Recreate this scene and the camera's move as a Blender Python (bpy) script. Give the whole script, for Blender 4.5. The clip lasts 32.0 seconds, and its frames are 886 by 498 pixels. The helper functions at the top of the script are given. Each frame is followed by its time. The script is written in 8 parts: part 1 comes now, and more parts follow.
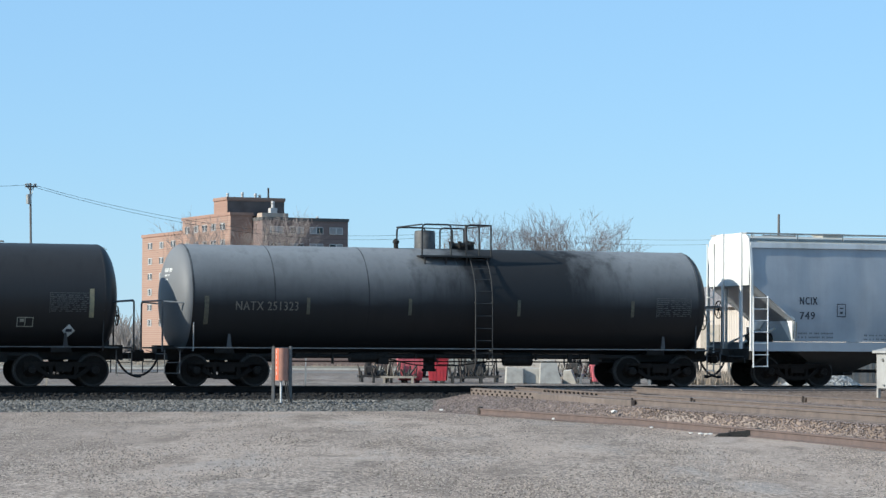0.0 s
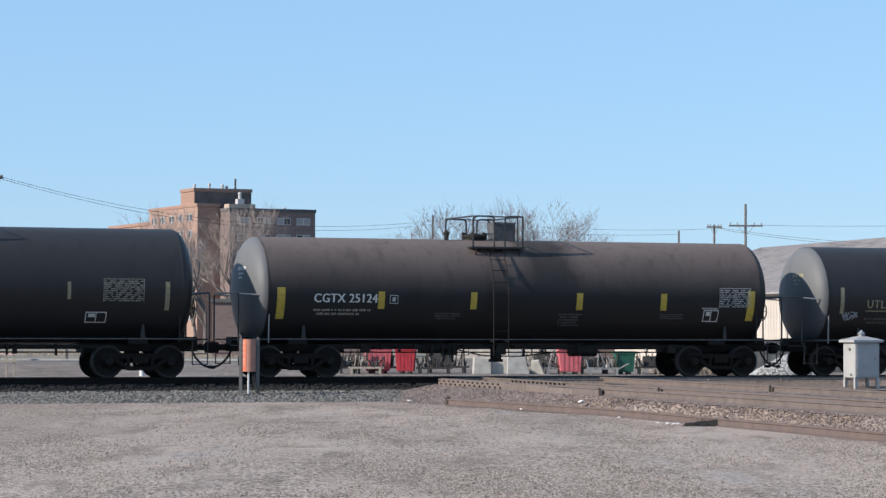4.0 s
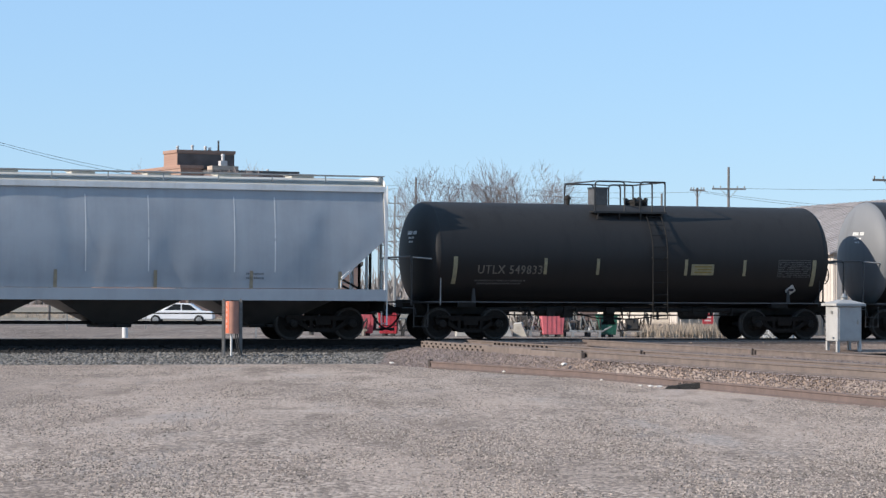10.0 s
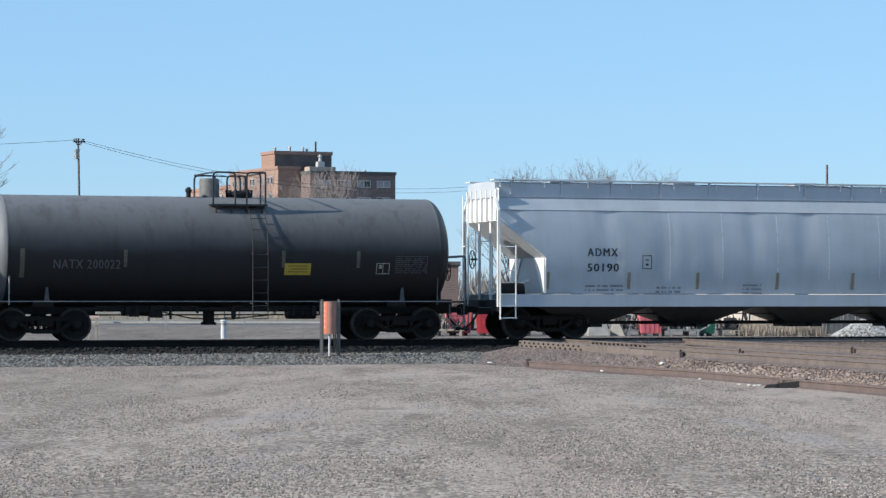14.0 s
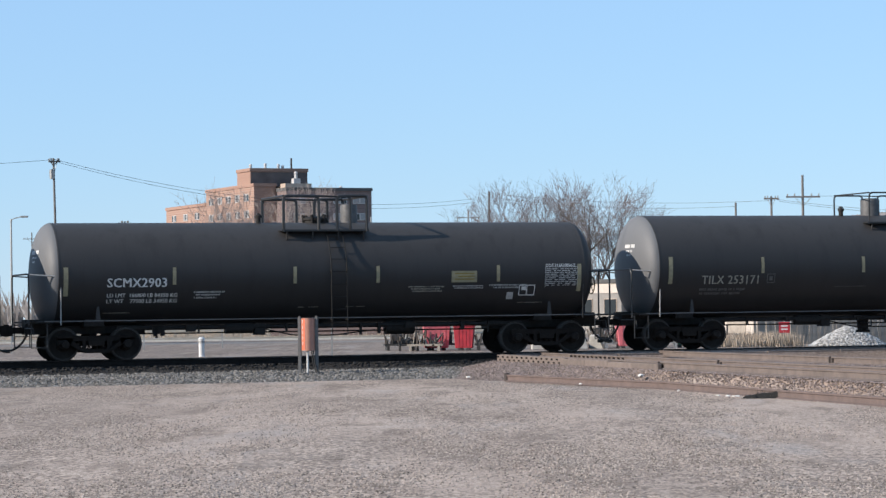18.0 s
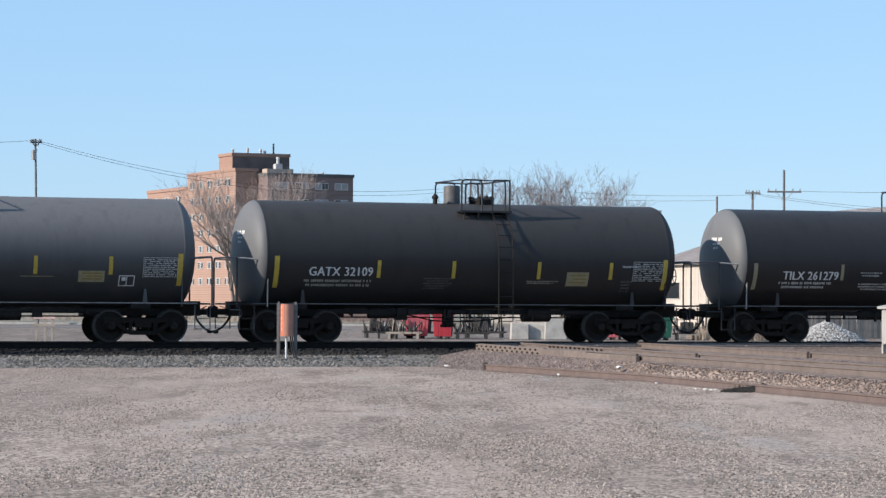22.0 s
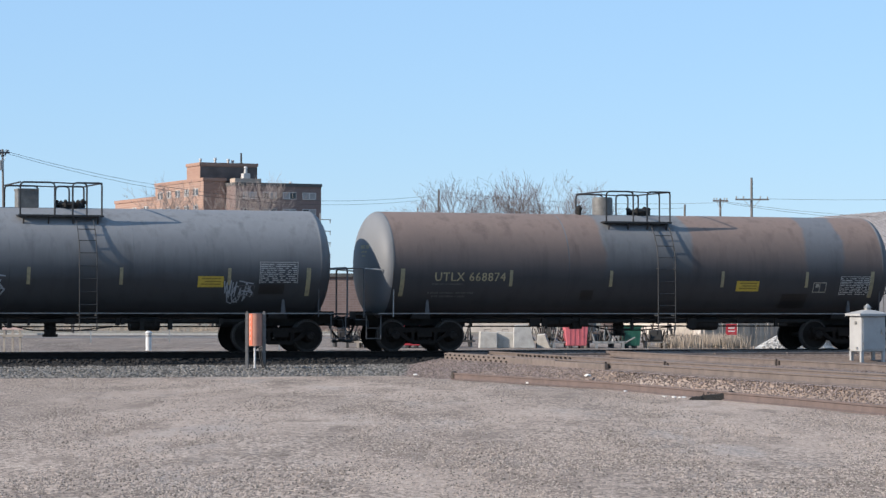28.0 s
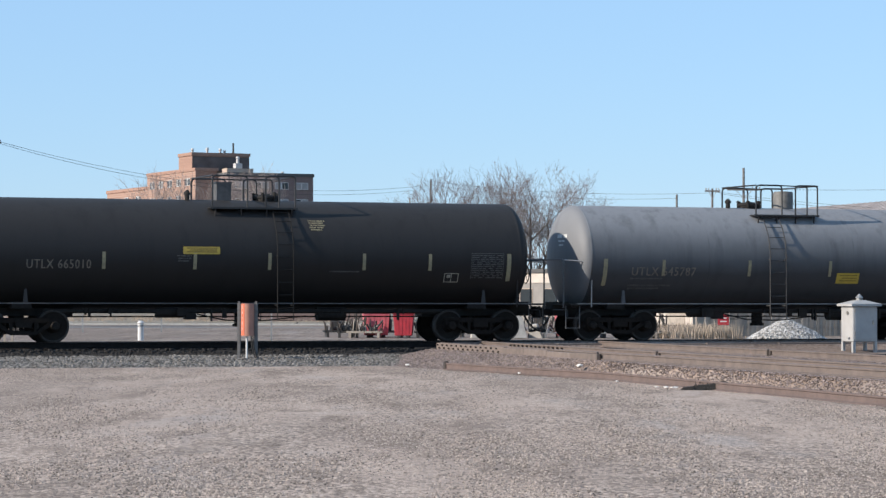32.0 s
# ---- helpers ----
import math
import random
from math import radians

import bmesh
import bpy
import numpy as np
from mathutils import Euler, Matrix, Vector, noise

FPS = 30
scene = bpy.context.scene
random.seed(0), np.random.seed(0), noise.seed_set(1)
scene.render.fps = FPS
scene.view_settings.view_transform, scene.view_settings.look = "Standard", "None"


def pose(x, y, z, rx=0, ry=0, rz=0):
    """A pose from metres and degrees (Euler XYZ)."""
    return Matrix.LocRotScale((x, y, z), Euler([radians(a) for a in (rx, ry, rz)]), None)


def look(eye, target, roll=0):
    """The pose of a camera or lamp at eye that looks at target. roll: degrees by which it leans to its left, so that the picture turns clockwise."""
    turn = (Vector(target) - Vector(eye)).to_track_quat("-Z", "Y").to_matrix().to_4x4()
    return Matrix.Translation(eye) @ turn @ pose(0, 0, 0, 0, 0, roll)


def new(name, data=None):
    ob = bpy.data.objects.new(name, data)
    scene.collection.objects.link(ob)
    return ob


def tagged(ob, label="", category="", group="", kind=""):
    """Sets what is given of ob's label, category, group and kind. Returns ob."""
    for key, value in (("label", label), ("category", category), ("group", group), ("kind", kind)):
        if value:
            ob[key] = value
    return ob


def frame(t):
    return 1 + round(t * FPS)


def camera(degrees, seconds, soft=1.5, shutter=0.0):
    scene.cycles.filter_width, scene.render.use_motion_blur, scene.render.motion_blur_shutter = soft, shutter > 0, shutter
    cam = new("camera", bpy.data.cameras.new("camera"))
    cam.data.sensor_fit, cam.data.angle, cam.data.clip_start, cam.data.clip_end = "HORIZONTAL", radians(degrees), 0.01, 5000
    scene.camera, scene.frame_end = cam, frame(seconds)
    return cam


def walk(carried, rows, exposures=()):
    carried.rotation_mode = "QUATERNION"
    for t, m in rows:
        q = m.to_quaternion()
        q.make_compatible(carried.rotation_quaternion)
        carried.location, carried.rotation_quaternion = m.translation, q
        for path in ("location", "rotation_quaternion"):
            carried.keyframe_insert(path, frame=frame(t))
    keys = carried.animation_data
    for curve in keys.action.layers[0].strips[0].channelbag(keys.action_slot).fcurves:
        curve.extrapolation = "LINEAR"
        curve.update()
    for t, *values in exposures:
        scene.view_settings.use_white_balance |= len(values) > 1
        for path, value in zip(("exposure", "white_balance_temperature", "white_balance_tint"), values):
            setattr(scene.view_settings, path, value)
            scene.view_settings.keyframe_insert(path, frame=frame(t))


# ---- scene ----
cam = camera(18.37, 32.0, soft=1.4)
EYE_Z = 1.8
# seconds, tilt, roll, heading (degrees)
PATH = (
    (0, 92.015, -0.312, 0.673),
    (0.5, 92.105, -0.174, 0.586),
    (1, 92.056, -0.018, 0.538),
    (1.5, 91.804, 0.001, 0.443),
    (2, 91.659, -0.050, 0.331),
    (2.5, 91.638, -0.033, 0.213),
    (3, 91.667, -0.052, 0.148),
    (3.5, 91.782, -0.076, 0.071),
    (4, 91.819, -0.144, -0.005),
    (4.5, 91.600, -0.233, -0.085),
    (6.5, 91.364, -0.305, -0.614),
    (7, 91.273, -0.247, -0.610),
    (7.5, 91.166, -0.250, -0.610),
    (8, 91.023, -0.238, -0.648),
    (8.5, 91.126, -0.345, -0.596),
    (9, 91.191, -0.362, -0.546),
    (9.5, 91.056, -0.264, -0.450),
    (10, 91.035, -0.280, -0.363),
    (10.5, 91.172, -0.270, -0.394),
    (11, 91.264, -0.196, -0.488),
    (11.5, 91.332, -0.036, -0.506),
    (12, 91.374, 0.027, -0.485),
    (12.5, 91.278, 0.082, -0.286),
    (13, 91.403, -0.022, 2.396),
    (13.5, 91.133, -0.038, 2.216),
    (14, 91.025, -0.022, 1.677),
    (14.5, 91.198, -0.059, 1.541),
    (15, 91.271, -0.098, 1.471),
    (15.5, 91.489, -0.121, 1.538),
    (17.5, 91.323, 0.808, 1.290),
    (18, 91.335, 0.754, 1.210),
    (18.5, 91.387, 1.145, 1.261),
    (19, 91.315, 0.439, 1.243),
    (19.5, 91.253, 0.534, 1.168),
    (20, 91.217, -0.100, 1.178),
    (20.5, 91.225, -0.019, 1.105),
    (21, 91.172, 0.061, 1.031),
    (21.5, 91.150, 0.155, 0.920),
    (22, 91.090, -0.314, 0.781),
    (22.5, 91.085, -0.368, 0.728),
    (23, 91.167, -0.239, 0.752),
    (23.5, 91.287, -0.204, 0.728),
    (24, 91.314, 0.483, 0.705),
    (24.5, 91.309, 0.892, 0.631),
    (25, 91.280, 0.128, 0.520),
    (25.5, 91.258, -0.084, 0.374),
    (27.5, 91.202, -0.301, 0.162),
    (28, 91.278, -0.069, 0.122),
    (28.5, 91.407, -0.090, -0.040),
    (29, 91.454, 0.085, -0.189),
    (29.5, 91.530, 0.207, -0.413),
    (30, 91.497, 0.102, -0.535),
    (30.5, 91.317, 0.147, -0.491),
    (31, 91.187, 0.085, -0.419),
    (31.5, 91.215, 0.089, -0.219),
    (32, 91.071, -0.088, -0.044),
)
walk(cam, [(t, pose(0, 0, EYE_Z, rx, ry, rz)) for t, rx, ry, rz in PATH],
     exposures=((0, 0.40, 6300, 2), (1.0, 0.40, 6350, 6), (2.0, 0.40, 6500, 9), (4.0, 0.36, 6500, 9), (7.0, 0.44, 6650, 10), (10.5, 0.42, 6650, 10), (11.0, 0.36, 6500, 8), (12.5, 0.36, 6500, 8), (13.0, 0.30, 6250, 5), (14.0, 0.34, 6300, 5), (15.5, 0.42, 6350, 0), (17.5, 0.44, 6650, 10), (28, 0.44, 6650, 10), (29, 0.36, 6500, 9), (31, 0.36, 6600, 10), (32, 0.44, 6700, 10)))

# ---- plan ----
RAIL = 0.60                       # top of the main track's rails above the yard
TRACK = Vector((-0.518, 81.223, 0.0))
HEAD = math.degrees(math.atan2(0.3405, 0.94024))
U = Vector((0.94024, 0.3405, 0.0))      # the way the train goes
N = Vector((0.3405, -0.94024, 0.0))     # from the track towards the yard


def on_track(s, side=0.0, z=0.0):
    """A place s metres along the track, side metres towards the yard."""
    p = TRACK + U * s + N * side
    return Vector((p.x, p.y, z))


# ---- light ----
SUN_EL, SUN_BEHIND = 25.0, -3.0
to_sun = -U * math.cos(radians(SUN_EL)) * math.cos(radians(SUN_BEHIND)) - N * math.cos(radians(SUN_EL)) * math.sin(radians(SUN_BEHIND)) + Vector((0, 0, math.sin(radians(SUN_EL))))
sun_data = bpy.data.lights.new("sun", "SUN")
sun_data.energy, sun_data.angle, sun_data.color = 5.0, radians(0.55), (1.0, 0.91, 0.82)
sun = new("sun", sun_data)
sun.matrix_world = look((0, 0, 60), Vector((0, 0, 60)) - to_sun)
world = bpy.data.worlds.new("sky")
scene.world = world
world.use_nodes = True
wn = world.node_tree
sky = wn.nodes.new("ShaderNodeTexSky")
sky.sky_type, sky.sun_disc = "NISHITA", False
sky.sun_elevation = radians(SUN_EL)
sky.sun_rotation = math.atan2(to_sun.x, to_sun.y)
sky.air_density, sky.dust_density, sky.ozone_density = 1.0, 0.0, 3.0
tint = wn.nodes.new("ShaderNodeMix")
tint.data_type, tint.blend_type = "RGBA", "MULTIPLY"
tint.inputs[0].default_value = 1.0
tint.inputs[7].default_value = (0.84, 0.98, 1.22, 1)
wn.links.new(sky.outputs[0], tint.inputs[6])
haze = wn.nodes.new("ShaderNodeMix")
haze.data_type = "RGBA"
haze.inputs[0].default_value = 0.55
haze.inputs[7].default_value = (3.4, 5.7, 8.7, 1)
wn.links.new(tint.outputs[2], haze.inputs[6])
wn.links.new(haze.outputs[2], wn.nodes["Background"].inputs[0])
wn.nodes["Background"].inputs[1].default_value = 0.092


# ---- materials ----
def node_mat(name):
    m = bpy.data.materials.new(name)
    m.use_nodes = True
    nt = m.node_tree
    return m, nt, nt.nodes["Principled BSDF"]


def add(nt, kind, **props):
    n = nt.nodes.new(kind)
    for k, v in props.items():
        if k in n.inputs:
            n.inputs[k].default_value = v
    return n


def noise_tex(nt, coords, scale, detail=4.0, rough=0.6):
    n = nt.nodes.new("ShaderNodeTexNoise")
    n.inputs["Scale"].default_value = scale
    n.inputs["Detail"].default_value = detail
    n.inputs["Roughness"].default_value = rough
    nt.links.new(coords, n.inputs["Vector"])
    return n.outputs["Fac"]


def ramp(nt, fac, stops):
    r = nt.nodes.new("ShaderNodeValToRGB")
    el = r.color_ramp.elements
    while len(el) < len(stops):
        el.new(0.5)
    for e, (p, c) in zip(el, stops):
        e.position = p
        e.color = (*c, 1) if len(c) == 3 else c
    nt.links.new(fac, r.inputs[0])
    return r.outputs[0]


def mixc(nt, fac, a, b):
    m = nt.nodes.new("ShaderNodeMix")
    m.data_type = "RGBA"
    for sock, v in ((m.inputs[0], fac), (m.inputs[6], a), (m.inputs[7], b)):
        if isinstance(v, (int, float)):
            sock.default_value = v
        elif isinstance(v, tuple):
            sock.default_value = (*v, 1)
        else:
            nt.links.new(v, sock)
    return m.outputs[2]


def maths(nt, op, a, b=0.0):
    m = nt.nodes.new("ShaderNodeMath")
    m.operation = op
    m.use_clamp = False
    for sock, v in ((m.inputs[0], a), (m.inputs[1], b)):
        if isinstance(v, (int, float)):
            sock.default_value = v
        else:
            nt.links.new(v, sock)
    return m.outputs[0]


def bump(nt, bsdf, height, strength, dist):
    b = nt.nodes.new("ShaderNodeBump")
    b.inputs["Strength"].default_value, b.inputs["Distance"].default_value = strength, dist
    nt.links.new(height, b.inputs["Height"])
    nt.links.new(b.outputs[0], bsdf.inputs["Normal"])


def coords(nt, kind="Object"):
    return nt.nodes.new("ShaderNodeTexCoord").outputs[kind]


def stretched(nt, vec, sx, sy, sz):
    m = nt.nodes.new("ShaderNodeMapping")
    m.inputs["Scale"].default_value = (sx, sy, sz)
    nt.links.new(vec, m.inputs["Vector"])
    return m.outputs[0]


def surface(name, base, second=None, scale=6.0, rough=0.6, metal=0.0, bump_d=0.002, fine=40.0, vary=0.0, spec=0.5):
    """A surface with grain and larger blotches."""
    m, nt, bsdf = node_mat(name)
    c = coords(nt)
    second = second or tuple(v * 0.7 for v in base)
    big, small = noise_tex(nt, c, scale), noise_tex(nt, c, fine, 3.0)
    f = maths(nt, "ADD", maths(nt, "MULTIPLY", big, 0.65), maths(nt, "MULTIPLY", small, 0.35))
    col = ramp(nt, f, ((0.36, second), (0.62, base)))
    if vary:
        info = nt.nodes.new("ShaderNodeObjectInfo")
        v = maths(nt, "ADD", maths(nt, "MULTIPLY", info.outputs["Random"], vary), 1 - vary / 2)
        h = nt.nodes.new("ShaderNodeHueSaturation")
        nt.links.new(v, h.inputs["Value"])
        nt.links.new(col, h.inputs["Color"])
        col = h.outputs[0]
    nt.links.new(col, bsdf.inputs["Base Color"])
    bsdf.inputs["Roughness"].default_value = rough
    bsdf.inputs["Metallic"].default_value = metal
    bsdf.inputs["Specular IOR Level"].default_value = spec
    if bump_d:
        bump(nt, bsdf, small, 0.5, bump_d)
    return m


def tank_paint(name, paint, dust, dust_amount, rough, streak=0.5, spill=0.0, low=-0.25, wide=0.62, clean=(), spill_x=0.9):
    """Old tank-car paint: dust on the upper shell, its fade downwards also painting in light from above, vertical runs,
    faint blotches; spill: black product run-down at the middle.
    """
    m, nt, bsdf = node_mat(name)
    c = coords(nt)
    sep = nt.nodes.new("ShaderNodeSeparateXYZ")
    nt.links.new(c, sep.inputs[0])
    runs = noise_tex(nt, stretched(nt, c, 1.6, 1.6, 0.10), 1.4, 6.0, 0.65)
    blot = noise_tex(nt, stretched(nt, c, 0.5, 1.0, 1.0), 1.0, 5.0, 0.6)
    grain = noise_tex(nt, c, 60.0, 2.0)
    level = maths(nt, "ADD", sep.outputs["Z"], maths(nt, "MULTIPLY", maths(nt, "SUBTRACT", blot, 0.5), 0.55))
    dust_and_light = nt.nodes.new("ShaderNodeMapRange")
    dust_and_light.inputs["From Min"].default_value, dust_and_light.inputs["From Max"].default_value = low - 0.12, low + 1.45
    nt.links.new(level, dust_and_light.inputs["Value"])
    amt = maths(nt, "MULTIPLY", dust_and_light.outputs[0], dust_amount)
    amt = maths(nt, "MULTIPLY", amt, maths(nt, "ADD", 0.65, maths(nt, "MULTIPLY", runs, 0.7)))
    for mid, half_w, tone in clean:
        # a stretch of the shell that was washed: middle, half width, its duller dust
        inside = maths(nt, "SUBTRACT", half_w, maths(nt, "ABSOLUTE", maths(nt, "SUBTRACT", sep.outputs["X"], mid)))
        inside = maths(nt, "ADD", maths(nt, "ADD", inside, 0.5), maths(nt, "MULTIPLY", maths(nt, "SUBTRACT", blot, 0.5), 0.6))
        dust = mixc(nt, ramp(nt, inside, ((0.44, (0, 0, 0)), (0.56, (1, 1, 1)))), dust, tone)
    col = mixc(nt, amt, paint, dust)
    dark = tuple(v * 0.55 for v in paint)
    col = mixc(nt, maths(nt, "MULTIPLY", ramp(nt, runs, ((0.5, (0, 0, 0)), (0.75, (1, 1, 1)))), streak), col, dark)
    if spill:
        near = maths(nt, "SUBTRACT", 1.0, maths(nt, "MULTIPLY", maths(nt, "ABSOLUTE", maths(nt, "SUBTRACT", sep.outputs["X"], spill_x)), wide))
        near = maths(nt, "ADD", near, maths(nt, "MULTIPLY", maths(nt, "SUBTRACT", runs, 0.5), 0.75))
        col = mixc(nt, maths(nt, "MULTIPLY", ramp(nt, near, ((0.15, (0, 0, 0)), (0.68, (1, 1, 1)))), spill), col, (0.012, 0.012, 0.013))
    nt.links.new(col, bsdf.inputs["Base Color"])
    rr = maths(nt, "ADD", rough, maths(nt, "MULTIPLY", amt, 0.25))
    nt.links.new(rr, bsdf.inputs["Roughness"])
    bsdf.inputs["Specular IOR Level"].default_value = 0.30
    bump(nt, bsdf, maths(nt, "ADD", maths(nt, "MULTIPLY", blot, 1.0), maths(nt, "MULTIPLY", grain, 0.03)), 0.35, 0.03)
    return m


ladder_grey = surface("ladder_grey", (0.055, 0.056, 0.058), (0.035, 0.036, 0.037), 9.0, 0.75, spec=0.25)
ladder_black = surface("ladder_black", (0.017, 0.0165, 0.016), (0.010, 0.010, 0.010), 9.0, 0.75, spec=0.25)
black_iron = surface("black_iron", (0.024, 0.022, 0.020), (0.013, 0.012, 0.011), 5.0, 0.75, spec=0.25)
truck_iron = surface("truck_iron", (0.021, 0.017, 0.014), (0.011, 0.009, 0.008), 7.0, 0.9, bump_d=0.003, spec=0.15)
wheel_rim = surface("wheel_rim", (0.023, 0.0185, 0.0155), (0.012, 0.0098, 0.008), 12.0, 0.75, 0.0, spec=0.2)
tread_steel = surface("tread_steel", (0.060, 0.054, 0.049), (0.03, 0.027, 0.024), 20.0, 0.6, 0.2, spec=0.3)
black_tube = surface("black_tube", (0.018, 0.018, 0.018), (0.010, 0.010, 0.010), 9.0, 0.45)
tank_grey_tube = surface("tank_grey_tube", (0.075, 0.077, 0.08), (0.045, 0.045, 0.047), 9.0, 0.55)
sunlit_tube = surface("sunlit_tube", (0.34, 0.335, 0.325), (0.22, 0.215, 0.205), 9.0, 0.5)
white_tube = surface("white_tube", (0.62, 0.63, 0.62), (0.45, 0.45, 0.44), 5.0, 0.5)
rubber = surface("rubber", (0.014, 0.014, 0.014), None, 8.0, 0.7)
lettering = surface("lettering", (0.62, 0.62, 0.60), (0.45, 0.45, 0.43), 10.0, 0.6, bump_d=0)
lettering_dim = surface("lettering_dim", (0.34, 0.32, 0.26), (0.18, 0.17, 0.14), 10.0, 0.6, bump_d=0)
lettering_tan = surface("lettering_tan", (0.36, 0.31, 0.18), (0.20, 0.17, 0.10), 10.0, 0.6, bump_d=0)
sill_edge = surface("sill_edge", (0.10, 0.10, 0.10), (0.05, 0.05, 0.05), 5.0, 0.6)
lettering_worn = surface("lettering_worn", (0.17, 0.145, 0.115), (0.08, 0.07, 0.06), 10.0, 0.6, bump_d=0)
lettering_faint = surface("lettering_faint", (0.10, 0.10, 0.095), (0.05, 0.05, 0.05), 10.0, 0.6, bump_d=0)
lettering_note = surface("lettering_note", (0.44, 0.44, 0.42), (0.28, 0.28, 0.27), 10.0, 0.6, bump_d=0)
patch_black = surface("patch_black", (0.012, 0.012, 0.013), (0.008, 0.008, 0.008), 5.0, 0.5, bump_d=0)
sill_pale = surface("sill_pale", (0.24, 0.235, 0.225), (0.13, 0.125, 0.12), 5.0, 0.6)
lettering_dark = surface("lettering_dark", (0.02, 0.025, 0.04), None, 10.0, 0.5, bump_d=0)
yellow_film = surface("yellow_film", (0.50, 0.35, 0.045), (0.34, 0.25, 0.04), 9.0, 0.4, bump_d=0)
worn_film = surface("worn_film", (0.29, 0.255, 0.145), (0.18, 0.16, 0.105), 9.0, 0.5, bump_d=0)
orange_film = surface("orange_film", (0.40, 0.25, 0.06), (0.28, 0.18, 0.05), 9.0, 0.5, bump_d=0)
dim_film = surface("dim_film", (0.11, 0.10, 0.065), (0.06, 0.055, 0.04), 9.0, 0.6, bump_d=0)
tan_film = surface("tan_film", (0.30, 0.25, 0.17), (0.20, 0.17, 0.12), 9.0, 0.6, bump_d=0)
graffiti_pale = surface("graffiti_pale", (0.30, 0.33, 0.36), (0.18, 0.20, 0.22), 12.0, 0.6, bump_d=0)
graffiti_red = surface("graffiti_red", (0.16, 0.02, 0.05), (0.11, 0.015, 0.04), 12.0, 0.6, bump_d=0)


def hopper_mat(name, paint, dirt):
    m, nt, bsdf = node_mat(name)
    c = coords(nt)
    runs = noise_tex(nt, stretched(nt, c, 2.2, 2.2, 0.12), 1.2, 6.0, 0.65)
    blot = noise_tex(nt, c, 0.7, 5.0)
    f = maths(nt, "ADD", maths(nt, "MULTIPLY", runs, 0.38), maths(nt, "MULTIPLY", blot, 0.62))
    nt.links.new(ramp(nt, f, ((0.30, dirt), (0.56, paint))), bsdf.inputs["Base Color"])
    bsdf.inputs["Roughness"].default_value = 0.45
    bump(nt, bsdf, blot, 0.4, 0.03)
    return m


# ---- mesh helpers ----
def finish(name, bm, mat, smooth=False, bevel=0.0):
    if bevel:
        bmesh.ops.bevel(bm, geom=bm.edges[:], offset=bevel, segments=1, affect="EDGES", clamp_overlap=True)
    me = bpy.data.meshes.new(name)
    bm.to_mesh(me)
    bm.free()
    if smooth:
        me.shade_smooth()
        me.set_sharp_from_angle(angle=radians(38))
    if mat:
        me.materials.append(mat)
    return me


def part(name, bm, material, parent, label="", smooth=False, bevel=0.0, at=None):
    """Links a bmesh, or a mesh, as one mesh object under a thing or under a part."""
    me = finish(name, bm, material, smooth, bevel) if isinstance(bm, bmesh.types.BMesh) else bm
    ob = new(name, me)
    ob.parent = parent
    if at is not None:
        ob.matrix_basis = at
    if label:
        ob["label"] = label
    return ob


def thing(name, label, category, group="", at=None, kind=""):
    ob = new(name)
    ob.empty_display_size = 0.3
    if at is not None:
        ob.matrix_basis = at
    return tagged(ob, label, category, group, kind)


def box(bm, x0, x1, y0, y1, z0, z1, m=None):
    r = bmesh.ops.create_cube(bm, size=1.0)
    mm = Matrix.Translation(((x0 + x1) / 2, (y0 + y1) / 2, (z0 + z1) / 2)) @ Matrix.Diagonal((abs(x1 - x0), abs(y1 - y0), abs(z1 - z0), 1))
    bmesh.ops.transform(bm, matrix=(m @ mm if m else mm), verts=r["verts"])
    return r["verts"]


def rod(bm, a, b, r, seg=6, r2=None):
    a, b = Vector(a), Vector(b)
    d = b - a
    res = bmesh.ops.create_cone(bm, cap_ends=True, cap_tris=False, segments=seg, radius1=r, radius2=r if r2 is None else r2, depth=d.length)
    m = Matrix.Translation((a + b) / 2) @ d.to_track_quat("Z", "Y").to_matrix().to_4x4()
    bmesh.ops.transform(bm, matrix=m, verts=res["verts"])
    return res["verts"]


def pipe(bm, pts, r, seg=6):
    """One tube swept along a polyline."""
    pts = [Vector(p) for p in pts]
    pts = [p for i, p in enumerate(pts) if i == 0 or (p - pts[i - 1]).length > 1e-4]
    rings, up = [], None
    for i, p in enumerate(pts):
        d = (pts[min(i + 1, len(pts) - 1)] - pts[max(i - 1, 0)]).normalized()
        up = d.orthogonal().normalized() if up is None else (up - d * up.dot(d)).normalized()
        q = d.cross(up)
        rings.append([bm.verts.new(p + up * (r * math.cos(6.2832 * k / seg)) + q * (r * math.sin(6.2832 * k / seg))) for k in range(seg)])
    for a, b in zip(rings, rings[1:]):
        for k in range(seg):
            j = (k + 1) % seg
            bm.faces.new((a[k], a[j], b[j], b[k]))
    bm.faces.new(rings[0][::-1])
    bm.faces.new(rings[-1])


def bent(pts, radius=0.12, n=4):
    """A polyline with its corners rounded."""
    pts = [Vector(p) for p in pts]
    out = [pts[0]]
    for a, b, c in zip(pts, pts[1:], pts[2:]):
        d1, d2 = (a - b), (c - b)
        k = min(radius, d1.length * 0.45, d2.length * 0.45)
        p, q = b + d1.normalized() * k, b + d2.normalized() * k
        for i in range(n + 1):
            t = i / n
            out.append(p * (1 - t) ** 2 + b * 2 * t * (1 - t) + q * t * t)
    out.append(pts[-1])
    return out


